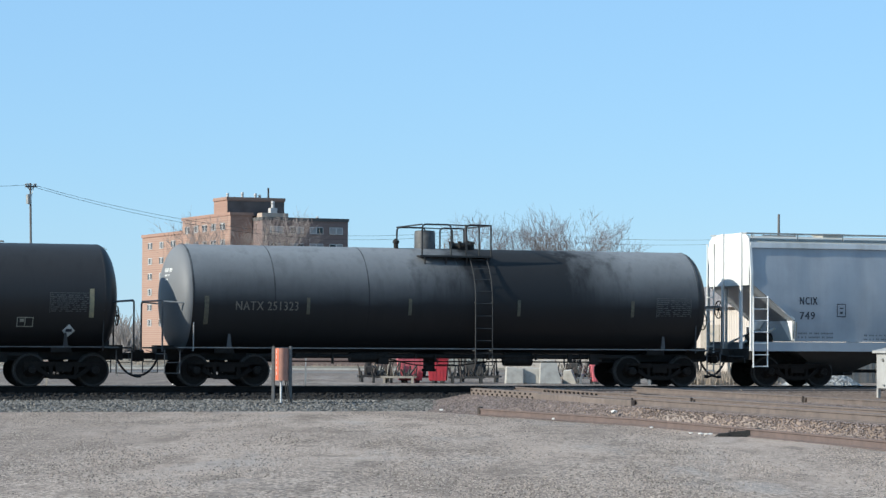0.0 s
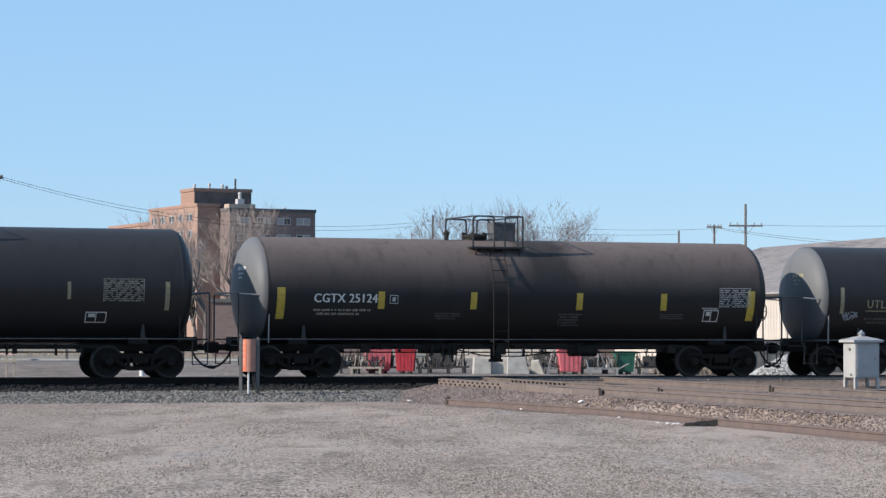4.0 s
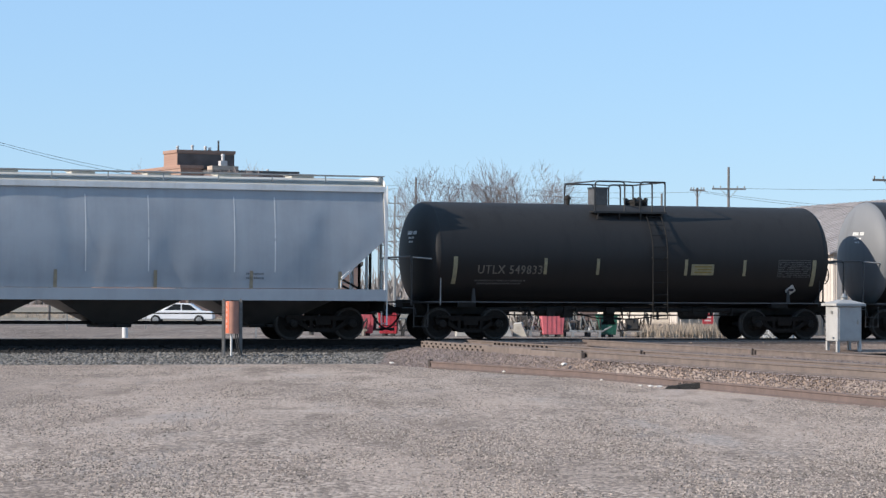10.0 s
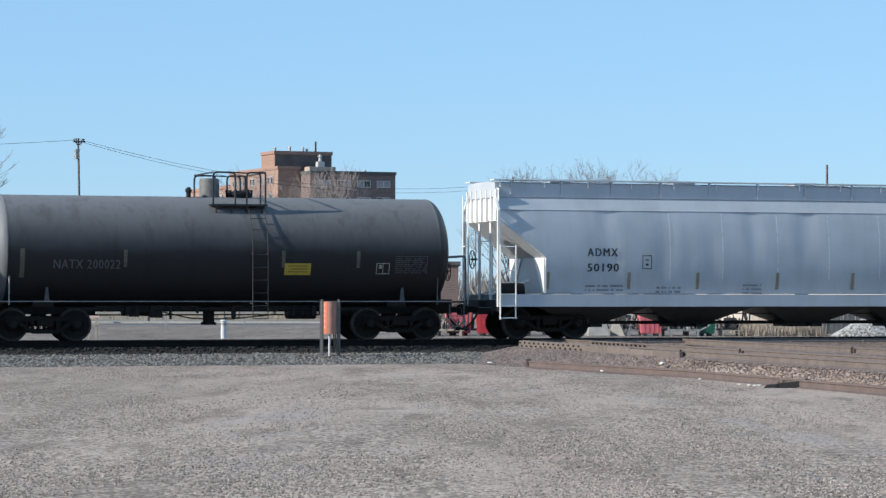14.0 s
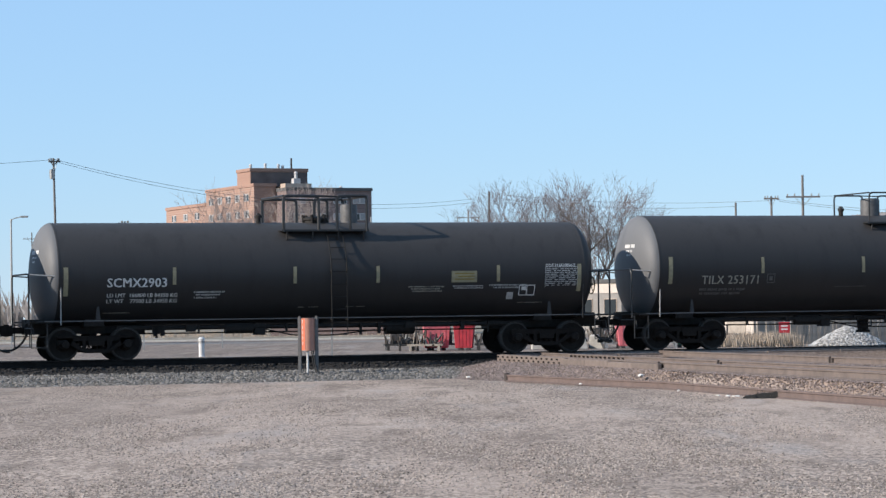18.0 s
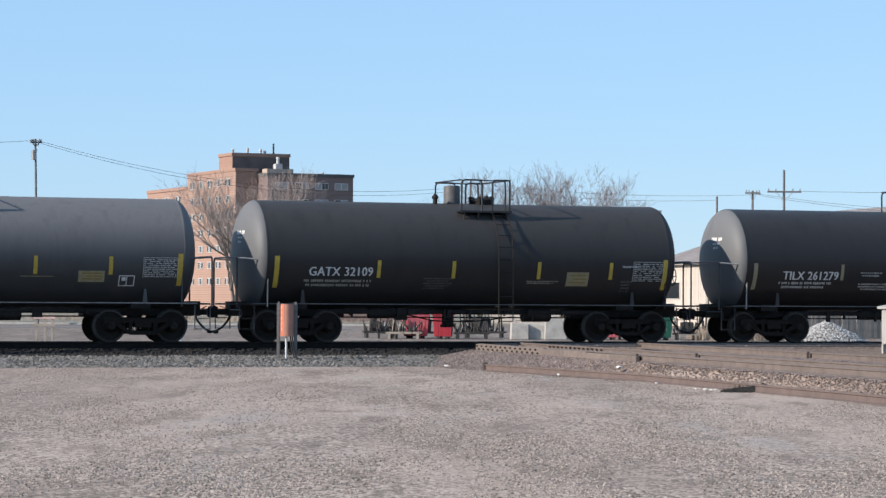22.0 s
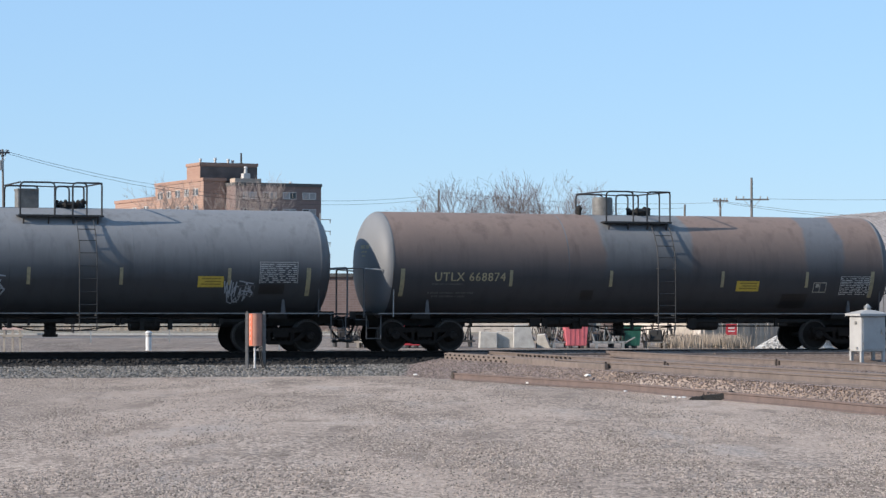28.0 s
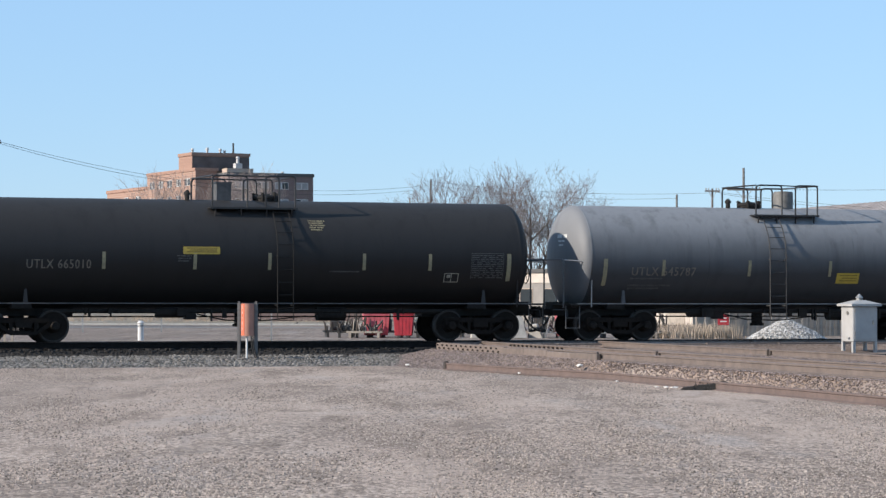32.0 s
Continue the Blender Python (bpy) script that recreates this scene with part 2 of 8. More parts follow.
def lathe(bm, profile, seg=32, axis="Z", m=None):
    """profile: (radius, height) points, turned round an axis."""
    rings = []
    for r, h in profile:
        ring = []
        for i in range(seg):
            a = 2 * math.pi * i / seg
            p = Vector((r * math.cos(a), r * math.sin(a), h))
            if axis == "X":
                p = Vector((p.z, p.x, p.y))
            elif axis == "Y":
                p = Vector((p.y, p.z, p.x))
            ring.append(bm.verts.new(m @ p if m else p))
        rings.append(ring)
    for a, b in zip(rings, rings[1:]):
        for i in range(seg):
            j = (i + 1) % seg
            bm.faces.new((a[i], a[j], b[j], b[i]))
    for ring in (rings[0], rings[-1]):
        try:
            bm.faces.new(ring)
        except ValueError:
            pass
    bmesh.ops.recalc_face_normals(bm, faces=bm.faces[:])


def prism(bm, outline, y0, y1, m=None):
    """An outline in x, z, given thickness along y."""
    a = [bm.verts.new((x, y0, z)) for x, z in outline]
    b = [bm.verts.new((x, y1, z)) for x, z in outline]
    n = len(outline)
    bm.faces.new(a)
    bm.faces.new(b[::-1])
    for i in range(n):
        j = (i + 1) % n
        bm.faces.new((a[j], a[i], b[i], b[j]))
    if m:
        bmesh.ops.transform(bm, matrix=m, verts=a + b)
    bmesh.ops.recalc_face_normals(bm, faces=bm.faces[:])


def flat_text(body, size, bend=None, x0=0.0, z0=0.0, width=None, bold=0.012, spacing=1.0):
    """Letters as a thin mesh in the x, z plane; bend(x, z) gives y."""
    cu = bpy.data.curves.new("lettering", "FONT")
    cu.body, cu.size, cu.resolution_u, cu.space_character = body, size, 2, spacing
    tmp = bpy.data.objects.new("lettering", cu)
    scene.collection.objects.link(tmp)
    me = bpy.data.meshes.new_from_object(tmp.evaluated_get(bpy.context.evaluated_depsgraph_get()))
    bpy.data.objects.remove(tmp)
    bpy.data.curves.remove(cu)
    xs = [v.co.x for v in me.vertices]
    k = (width / (max(xs) - min(xs))) if width else 1.0
    lo = min(xs)
    co = [tuple(v.co) for v in me.vertices]
    fa = [tuple(p.vertices) for p in me.polygons]
    bpy.data.meshes.remove(me)
    verts, faces = [], []
    for i, dx in enumerate((-bold, 0.0, bold)):
        base = len(verts)
        for cx, cy, cz in co:
            x, z = x0 + (cx - lo) * k + dx, z0 + cy
            verts.append((x, (bend(x, z) if bend else 0.0) - 0.0006 * i, z))
        faces += [tuple(j + base for j in f) for f in fa]
    me = bpy.data.meshes.new("lettering")
    me.from_pydata(verts, [], faces)
    return me


def plate(bm, x0, x1, z0, z1, bend, nz=4, lift=0.006, nx=1):
    """A thin plate that follows a curved side."""
    grid = [[bm.verts.new((x0 + (x1 - x0) * i / nx, bend(0, z0 + (z1 - z0) * j / nz) - lift, z0 + (z1 - z0) * j / nz)) for j in range(nz + 1)] for i in range(nx + 1)]
    for i in range(nx):
        for j in range(nz):
            bm.faces.new((grid[i][j], grid[i + 1][j], grid[i + 1][j + 1], grid[i][j + 1]))


# ---- rolling stock: shared pieces ----
WHEEL_R = 0.457
AXLE = 0.889


def wheel_mesh():
    bm = bmesh.new()
    for s in (-1, 1):
        prof = ((0.0, 0.60), (0.10, 0.60), (0.12, 0.67), (0.36, 0.70), (0.40, 0.675), (0.485, 0.678), (0.482, 0.705), (WHEEL_R, 0.73), (WHEEL_R - 0.004, 0.82), (0.405, 0.824), (0.39, 0.80), (0.20, 0.755), (0.15, 0.80), (0.12, 0.86), (0.0, 0.86))
        b2 = bmesh.new()
        lathe(b2, [(r, h * s) for r, h in prof], 28, "Y")
        me = bpy.data.meshes.new("tmp")
        b2.to_mesh(me)
        b2.free()
        bm.from_mesh(me)
        bpy.data.meshes.remove(me)
    rod(bm, (0, -1.0, 0), (0, 1.0, 0), 0.08, 10)
    for s in (-1, 1):
        lathe(bm, [(0.13, 0.96 * s), (0.13, 1.13 * s), (0.10, 1.17 * s), (0.06, 1.17 * s), (0.055, 1.18 * s), (0.0, 1.18 * s)], 14, "Y")
        for i in range(3):
            a = i * 2.094 + 0.4
            rod(bm, (0.08 * math.cos(a), 1.165 * s, 0.08 * math.sin(a)), (0.08 * math.cos(a), 1.195 * s, 0.08 * math.sin(a)), 0.018, 6)
    me = finish("wheelset", bm, wheel_rim, smooth=True)
    me.materials.append(tread_steel)
    for p in me.polygons:
        if abs(p.center.y) > 0.70 and math.hypot(p.center.x, p.center.z) > 0.42:
            p.material_index = 1
    return me


def side_frame_mesh():
    """A cast side frame with its two openings, bearing boxes and a spring group."""
    bm = bmesh.new()
    w = 0.07
    top = ((-1.12, 0.10), (-1.08, 0.20), (-0.70, 0.21), (-0.35, 0.20), (0.35, 0.20), (0.70, 0.21), (1.08, 0.20), (1.12, 0.10), (0.74, 0.07), (0.33, 0.06), (-0.33, 0.06), (-0.74, 0.07))
    prism(bm, top, -w, w)
    bot = ((-0.36, -0.28), (0.36, -0.28), (0.34, -0.17), (-0.34, -0.17))
    prism(bm, bot, -w, w)
    for s in (-1, 1):
        prism(bm, ((s * 0.34, -0.28), (s * 0.36, -0.17), (s * 0.72, 0.10), (s * 0.86, 0.10), (s * 0.82, 0.00)), -w, w)
        prism(bm, ((s * 0.30, -0.2), (s * 0.38, -0.2), (s * 0.40, 0.1), (s * 0.30, 0.1)), -w * 0.9, w * 0.9)
        prism(bm, ((s * 1.12, 0.14), (s * 0.66, 0.14), (s * 0.72, -0.06), (s * 0.76, 0.02), (s * 1.02, 0.02), (s * 1.06, -0.06)), -w, w)
    for i in (-0.16, 0.0, 0.16):
        for k in range(5):
            z = -0.165 + k * 0.042
            lathe(bm, [(0.052, z), (0.06, z + 0.014), (0.052, z + 0.028)], 10, "Z", Matrix.Translation((i, 0, 0)))
    return finish("side_frame", bm, truck_iron, bevel=0.0)


def bolster_mesh():
    bm = bmesh.new()
    prism(bm, ((-0.22, -0.10), (0.22, -0.10), (0.24, 0.12), (-0.24, 0.12)), -1.15, 1.15)
    rod(bm, (0, 0, 0.10), (0, 0, 0.34), 0.22, 14)
    for s in (-1, 1):
        rod(bm, (s * 0.36, -0.8, -0.10), (s * 0.36, 0.8, -0.10), 0.035, 6)
        box(bm, s * 0.385, s * 0.43, -0.82, -0.68, -0.24, 0.04)
        box(bm, s * 0.385, s * 0.43, 0.68, 0.82, -0.24, 0.04)
    rod(bm, (-0.5, 0.15, -0.02), (0.5, 0.15, -0.12), 0.022, 6)
    return finish("truck", bm, truck_iron)


def coupler_mesh():
    bm = bmesh.new()
    box(bm, -0.55, 0.06, -0.09, 0.09, -0.09, 0.09)
    prism(bm, ((0.02, -0.16), (0.26, -0.15), (0.28, 0.13), (0.02, 0.15)), -0.15, 0.02)
    prism(bm, ((0.05, -0.14), (0.24, -0.13), (0.24, 0.12), (0.05, 0.13)), 0.05, 0.16)
    rod(bm, (0.17, -0.02, -0.17), (0.17, -0.02, 0.17), 0.05, 8)
    return finish("coupler", bm, truck_iron, bevel=0.012)


def hose_mesh():
    bm = bmesh.new()
    pts = [(0.64 * u ** 1.15, 0.05 * u, -0.50 * (1 - (1 - u) ** 2.2)) for u in [i / 10 for i in range(11)]]
    pipe(bm, pts, 0.032, 7)
    rod(bm, (-0.2, 0, 0), (0.02, 0, 0), 0.035, 7)
    rod(bm, (0.58, 0.05, -0.50), (0.70, 0.05, -0.49), 0.05, 7)
    return finish("air_hose", bm, rubber, smooth=True)


def hand_wheel_mesh():
    bm = bmesh.new()
    n = 18
    ring = [Vector((0, 0.27 * math.cos(2 * math.pi * i / n), 0.27 * math.sin(2 * math.pi * i / n))) for i in range(n + 1)]
    pipe(bm, ring, 0.018, 5)
    for i in range(0, n, 3):
        rod(bm, (0, 0, 0), ring[i], 0.012, 5)
    rod(bm, (-0.16, 0, 0), (0.04, 0, 0), 0.03, 6)
    return finish("hand_brake", bm, black_iron)


M_WHEEL, M_SIDE, M_BOLSTER, M_COUPLER, M_HOSE, M_HANDWHEEL = wheel_mesh(), side_frame_mesh(), bolster_mesh(), coupler_mesh(), hose_mesh(), hand_wheel_mesh()
AXLES = {-1: [], 1: []}
TRAIN = []
_bm = bmesh.new()
rod(_bm, (0, 0, 0.0), (0, 0, 0.22), 0.035, 6)
rod(_bm, (0, 0, 0.16), (0, 0, 0.20), 0.055, 6)
M_BOLT = finish("hinge_bolt", _bm, black_iron)
placard_ink = surface("placard_ink", (0.24, 0.17, 0.03), (0.17, 0.12, 0.02), 10.0, 0.6, bump_d=0)
HOUSING = surface("housing_paint", (0.09, 0.09, 0.09), (0.045, 0.045, 0.045), 6.0, 0.6)
HOUSING_PALE = surface("housing_pale", (0.15, 0.147, 0.138), (0.085, 0.083, 0.078), 6.0, 0.65)


def add_truck(car, x):
    truck = part("truck", M_BOLSTER, None, car, "rust-black cast steel truck", at=pose(x, 0, WHEEL_R + 0.06))
    for s in (-1, 1):
        part("side_frame", M_SIDE, None, truck, at=pose(0, s * 1.02, -0.03))
        w = part("wheelset", M_WHEEL, None, truck, "dark wheels worn bright on the tread", at=pose(s * AXLE, 0, -0.06))
        AXLES[s].append(w)


def add_end_gear(car, half, end, hand=False):
    """Coupler, air hose and cut lever at one end; half: from the middle to the pulling face; end: 1 front, -1 back."""
    turn = 0 if end > 0 else 180
    part("coupler", M_COUPLER, None, car, at=pose(end * (half - 0.17), 0, 0.86, 0, 0, turn))
    part("air_hose", M_HOSE, None, car, at=pose(end * (half - 0.62), -0.35 * end, 0.78, 0, 0, turn))
    bm = bmesh.new()
    pipe(bm, bent([(end * (half - 0.50), -1.35, 0.72), (end * (half - 0.50), -1.30, 0.92), (end * (half - 0.45), -0.25, 0.92), (end * (half - 0.2), -0.05, 1.02)], 0.06, 2), 0.014, 5)
    part("cut_lever", bm, black_tube, car)


# ---- tank cars ----
# stencils on each tank: notes (x from, x to, z from, z to, rows, shade), framed letters, foot of the reflectors
STENCILS = {
    "SHQX 70367": (((-6.61, -4.70, 1.52, 1.73, 2, "d"), (-7.92, -7.13, 0.96, 1.01, 1, "d"),), ((-4.07, -3.80, 1.80, 2.06),), 2.20),
    "TCLX 290167": (((-0.93, -0.15, 1.71, 2.24, 5, "w"), (0.20, 0.42, 2.49, 2.53, 1, "w"), (1.46, 2.38, 1.98, 2.19, 3, "w"), (5.66, 5.95, 2.04, 2.16, 2, "w"), (-6.71, -4.94, 1.77, 2.02, 2, "w"), (-0.06, 0.28, 1.13, 1.19, 1, "d"), (-7.19, -6.83, 1.77, 1.80, 1, "d"),), ((-4.89, -4.63, 2.05, 2.33),), 2.30),
    "CGTX 25124": (((-6.42, -4.70, 1.75, 1.97, 2, "d"), (-2.71, -1.92, 1.66, 1.87, 3, "f"), (1.17, 1.91, 1.47, 1.87, 5, "f"), (4.46, 5.22, 1.70, 1.87, 3, "f"), (5.83, 6.35, 1.98, 2.07, 1, "w"),), ((-4.13, -3.87, 2.13, 2.38),), 1.98),
    "UTLX 679605": (((-5.92, -4.91, 1.95, 2.02, 1, "t"), (-5.92, -4.38, 1.57, 1.79, 2, "f"),), (), 2.22),
    "UTLX 549833": (((-5.15, -3.55, 1.59, 1.76, 2, "f"),), (), 1.93),
    "TILX 253171": (((-6.40, -4.91, 1.59, 1.83, 2, "d"), (-1.93, -0.90, 1.82, 1.86, 1, "d"),), ((-4.22, -3.96, 1.97, 2.25),), 2.27),
    "SCMX2903": (((5.39, 5.59, 1.58, 1.78, 0, "w"), (-3.98, -3.10, 1.66, 1.90, 3, "w"), (-6.50, -5.76, 1.28, 1.33, 1, "d"), (-0.91, -0.70, 1.39, 1.43, 1, "d"), (-0.57, -0.30, 1.39, 1.43, 1, "d"), (0.55, 0.75, 1.39, 1.43, 1, "d"), (0.87, 1.12, 1.39, 1.43, 1, "d"), (2.35, 3.41, 1.79, 1.98, 3, "d"), (3.70, 4.64, 1.87, 1.99, 2, "w"), (4.82, 5.95, 1.87, 2.01, 2, "w"), (5.78, 6.53, 1.45, 1.49, 1, "d"),), (), 2.09),
    "TILX 261279": (((-3.31, -2.57, 1.99, 2.15, 2, "w"), (-3.34, -1.83, 1.58, 1.81, 3, "w"), (2.41, 3.27, 1.98, 2.14, 2, "w"), (2.38, 3.13, 1.62, 1.91, 4, "w"), (2.34, 3.11, 1.41, 1.55, 2, "w"), (3.65, 4.36, 1.60, 1.65, 1, "d"), (4.60, 5.38, 1.60, 1.73, 2, "w"), (4.56, 5.18, 1.41, 1.54, 2, "d"), (-6.03, -4.30, 1.60, 1.84, 2, "w"),), (), 1.90),
    "GATX 32109": (((-1.49, -0.59, 1.52, 1.87, 5, "f"), (1.71, 2.68, 1.70, 1.81, 2, "d"), (4.70, 5.20, 2.17, 2.27, 1, "w"), (4.70, 5.00, 1.45, 1.83, 4, "f"), (-5.09, -3.06, 1.55, 1.80, 2, "d"),), (), 1.86),
    "GATX 2393": (((0.83, 1.70, 1.49, 1.86, 6, "d"), (2.58, 3.48, 1.80, 1.84, 1, "t"), (-5.87, -3.21, 1.57, 1.83, 2, "d"),), (), 1.89),
    "UTLX 665021": (((-6.62, -5.61, 1.93, 2.00, 1, "t"), (-6.65, -5.10, 1.51, 1.75, 2, "f"), (-2.68, -2.22, 1.43, 1.94, 0, "k"),), ((-3.94, -3.63, 2.01, 2.29),), 2.12),
    "UTLX 668874": (((-6.88, -5.49, 1.53, 1.73, 2, "f"), (-2.06, -1.66, 1.51, 1.79, 0, "k"), (4.60, 5.46, 1.28, 1.70, 0, "k"), (-6.78, -5.84, 1.90, 1.98, 1, "f"),), (), 1.90),
    "UTLX 666624": (((-6.09, -4.98, 1.72, 1.81, 1, "f"), (5.46, 6.20, 1.65, 1.94, 0, "k"),), ((4.86, 5.33, 1.59, 1.90),), 1.90),
    "UTLX 645787": (((-5.16, -4.14, 1.80, 1.88, 1, "f"), (-5.21, -3.81, 1.50, 1.68, 2, "f"),), (), 1.94),
    "UTLX 665010": (((1.41, 1.90, 3.17, 3.49, 5, "t"), (-2.52, -2.12, 2.24, 2.46, 3, "f"), (1.99, 2.87, 1.97, 2.04, 1, "f"),), (), 2.06),
}


def tank_car(label, marks, at, shell, top, rails, dome, hatch, ladder, marks_at, paint, head_paint=None, letters=None, refl=(), refl_mat=None, refl_size=(0.10, 0.48),
             ends=(None, None), end_size=(0.13, 0.80), panel=None, placard=None, placard_mat=None, box_at=None, diamond=(), dome_kind="drum", tube=None, seams=(), tall=0.66, load=(), texts=(), bright=False, housing=None, heavy=1.0, brake=1, head_up=0.58):
    """A tank car with its middle at x = 0, rail top at z = 0; the yard is on its -y side."""
    car = thing("tank_car", label, "tank car", "freight train cars")
    R = min(1.65, (top - 0.93) / 2)
    zc = top - R
    h = shell / 2
    hs, deep = h + 0.14, 0.55                 # barrel's half length, depth of the heads
    half = h + 1.35
    letters = letters or lettering
    pale = tube is tank_grey_tube
    stencils, framed, low_z = STENCILS.get(marks, ((), (), 2.06))
    refl_mat = refl_mat or worn_film
    tube = tube or black_tube

    def side(x, z, off=0.006):
        return -math.sqrt(max(0.0, R * R - (z - zc) ** 2)) - off

    # barrel and heads
    bm = bmesh.new()
    n = 14
    lathe(bm, [(R, -hs + 2 * hs * i / n) for i in range(n + 1)], 72, "X")
    for f in [f for f in bm.faces if len(f.verts) > 4]:
        bm.faces.remove(f)
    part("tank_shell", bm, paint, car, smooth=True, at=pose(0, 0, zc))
    for s in (-1, 1):
        bm = bmesh.new()
        prof = [(R, 0.0)] + [(R * math.cos(a), s * deep * math.sin(a)) for a in [math.pi / 2 * i / 14 for i in range(1, 14)]] + [(0.004, s * deep)]
        lathe(bm, prof, 72, "X")
        for f in [f for f in bm.faces if len(f.verts) > 4 and f.calc_area() > 1.0]:
            bm.faces.remove(f)
        # the pale head paints, sunlight in their colour, go on the back head only
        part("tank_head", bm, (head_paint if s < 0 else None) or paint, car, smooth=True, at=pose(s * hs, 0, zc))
        bm = bmesh.new()
        lathe(bm, [(R + 0.001, -0.03), (R + 0.005, -0.012), (R + 0.005, 0.012), (R + 0.001, 0.03)], 72, "X")
        part("weld_seam", bm, paint, car, smooth=True, at=pose(s * hs, 0, zc))
    for sx in seams:
        bm = bmesh.new()
        lathe(bm, [(R + 0.0005, -0.018), (R + 0.002, -0.007), (R + 0.002, 0.007), (R + 0.0005, 0.018)], 72, "X")
        part("weld_seam", bm, paint, car, smooth=True, at=pose(sx, 0, zc))
    # underframe
    for s in (-1, 1):
        bm = bmesh.new()
        box(bm, min(s * (h - 2.5), s * (half - 0.45)), max(s * (h - 2.5), s * (half - 0.45)), -0.30, 0.30, 0.74, 1.16)
        part("stub_sill", bm, black_iron, car)
    for s in (-1, 1):
        bm = bmesh.new()
        box(bm, -h - 0.55, h + 0.55, s * 1.29 - 0.07, s * 1.29 + 0.07, 1.100, 1.114)
        box(bm, -h - 0.55, h + 0.55, s * 1.36 - 0.010, s * 1.36 + 0.010, 1.088, 1.118)
        part("side_sill", bm, sill_pale if pale else sill_edge, car)
        tx = h - 0.95
        bm = bmesh.new()
        prism(bm, ((s * tx - 0.3, 0.95), (s * tx + 0.3, 0.95), (s * tx + 0.22, 1.30), (s * tx - 0.22, 1.30)), -0.78, 0.78)
        part("body_bolster", bm, black_iron, car)
        for q in (-1, 1):
            bm = bmesh.new()
            prism(bm, ((s * tx - 0.07, 1.12), (s * tx + 0.07, 1.12), (s * tx + 0.03, 1.50), (s * tx - 0.03, 1.50)), q * 1.33 - 0.02, q * 1.33 + 0.02)
            part("jacking_bracket", bm, tube, car)
        bm = bmesh.new()
        e = s * (h + 0.05)
        box(bm, min(e, s * (half - 0.42)), max(e, s * (half - 0.42)), -1.36, 1.36, 1.06, 1.11)
        part("end_platform", bm, black_iron, car)
        # railing across the end
        bm = bmesh.new()
        xe = s * (h + 0.98)
        pipe(bm, bent([(xe, -1.32, 0.98), (xe, -1.32, 2.42), (xe, 1.32, 2.42), (xe, 1.32, 0.98)], 0.16, 4), 0.026, 7)
        part("end_railing", bm, tube, car)
        for q in (-1, 1):
            bm = bmesh.new()
            xr = s * (h + 0.10)
            pipe(bm, bent([(xr, q * 1.36, 1.0), (xr, q * 1.42, 2.34), (s * (h + 0.95), q * 1.33, 2.40)], 0.12, 3), 0.02, 6)
            # back handrails take a pale tone that stands in for sun on the tube
            part("corner_handrail", bm, sunlit_tube if s < 0 else tube, car)
        for q in (-1, 1):
            bm = bmesh.new()
            x0, x1 = s * (h + 0.48), s * (h + 0.92)
            for xx in (x0, x1):
                rod(bm, (xx, q * 1.36, 0.36), (xx, q * 1.36, 1.04), 0.018, 6)
            for zz in (0.38, 0.68):
                box(bm, min(x0, x1), max(x0, x1), q * 1.36 - 0.05, q * 1.36 + 0.05, zz - 0.012, zz + 0.012)
            part("sill_step", bm, tube, car)
        add_end_gear(car, half, s)
        add_truck(car, s * (h - 0.95))
    bm = bmesh.new()
    box(bm, -0.13, 0.13, -0.15, 0.15, -0.26, 0.18)
    box(bm, -0.10, 0.06, -0.04, 0.04, -0.90, -0.26)
    wheel = part("hand_brake", M_HANDWHEEL, None, car, at=pose(brake * (h + 0.62), -0.75, 1.98, 0, 0, 0 if brake > 0 else 180))
    part("brake_housing", bm, black_iron, wheel, bevel=0.02, at=pose(-0.27, 0, 0))
    # gear below the tank
    bm = bmesh.new()
    rod(bm, (-0.25, 0, zc - R - 0.42), (-0.25, 0, zc - R + 0.1), 0.17, 12)
    rod(bm, (-0.25, 0, zc - R - 0.5), (-0.25, 0, zc - R - 0.42), 0.22, 12)
    box(bm, -0.6, 0.1, -0.28, 0.28, zc - R - 0.1, zc - R + 0.04)
    part("bottom_outlet", bm, black_iron, car)
    bm = bmesh.new()
    rod(bm, (1.9, -0.55, 0.80), (2.75, -0.55, 0.80), 0.20, 12)
    part("air_reservoir", bm, black_iron, car, smooth=True)
    bm = bmesh.new()
    rod(bm, (-2.9, -0.62, 0.84), (-2.1, -0.62, 0.84), 0.15, 10)
    box(bm, -2.05, -1.75, -0.75, -0.45, 0.64, 0.98)
    part("brake_cylinder", bm, black_iron, car)
    bm = bmesh.new()
    rod(bm, (-h + 1.6, -0.45, 0.72), (h - 1.6, -0.45, 0.72), 0.022, 5)
    part("brake_rod", bm, black_iron, car)
    bm = bmesh.new()
    rod(bm, (-h + 1.6, -0.7, 0.88), (h - 1.6, -0.7, 0.87), 0.07, 7)
    part("train_line", bm, black_iron, car)
    grnd = random.Random(int(-at) + 5)
    for k in range(13):
        x = grnd.uniform(-h + 2.4, h - 2.4)
        bm = bmesh.new()
        w = grnd.choice((0.02, 0.03, 0.03, 0.06, 0.14))
        box(bm, x - w, x + w, -0.94, -0.86, grnd.uniform(0.56, 0.82) + w * 0.6, 0.96)
        part("hanger", bm, black_iron, car)
    bm = bmesh.new()
    pipe(bm, bent([(-1.7, -0.6, 0.80), (-0.9, -0.6, 0.62), (0.3, -0.55, 0.60), (1.6, -0.5, 0.74)], 0.2, 3), 0.02, 5)
    part("brake_lever", bm, black_iron, car)
    # walkway on top
    a, b = rails
    zt = top
    bm = bmesh.new()
    zp = zt - 0.26                            # floor of the walkway, on brackets beside the crown
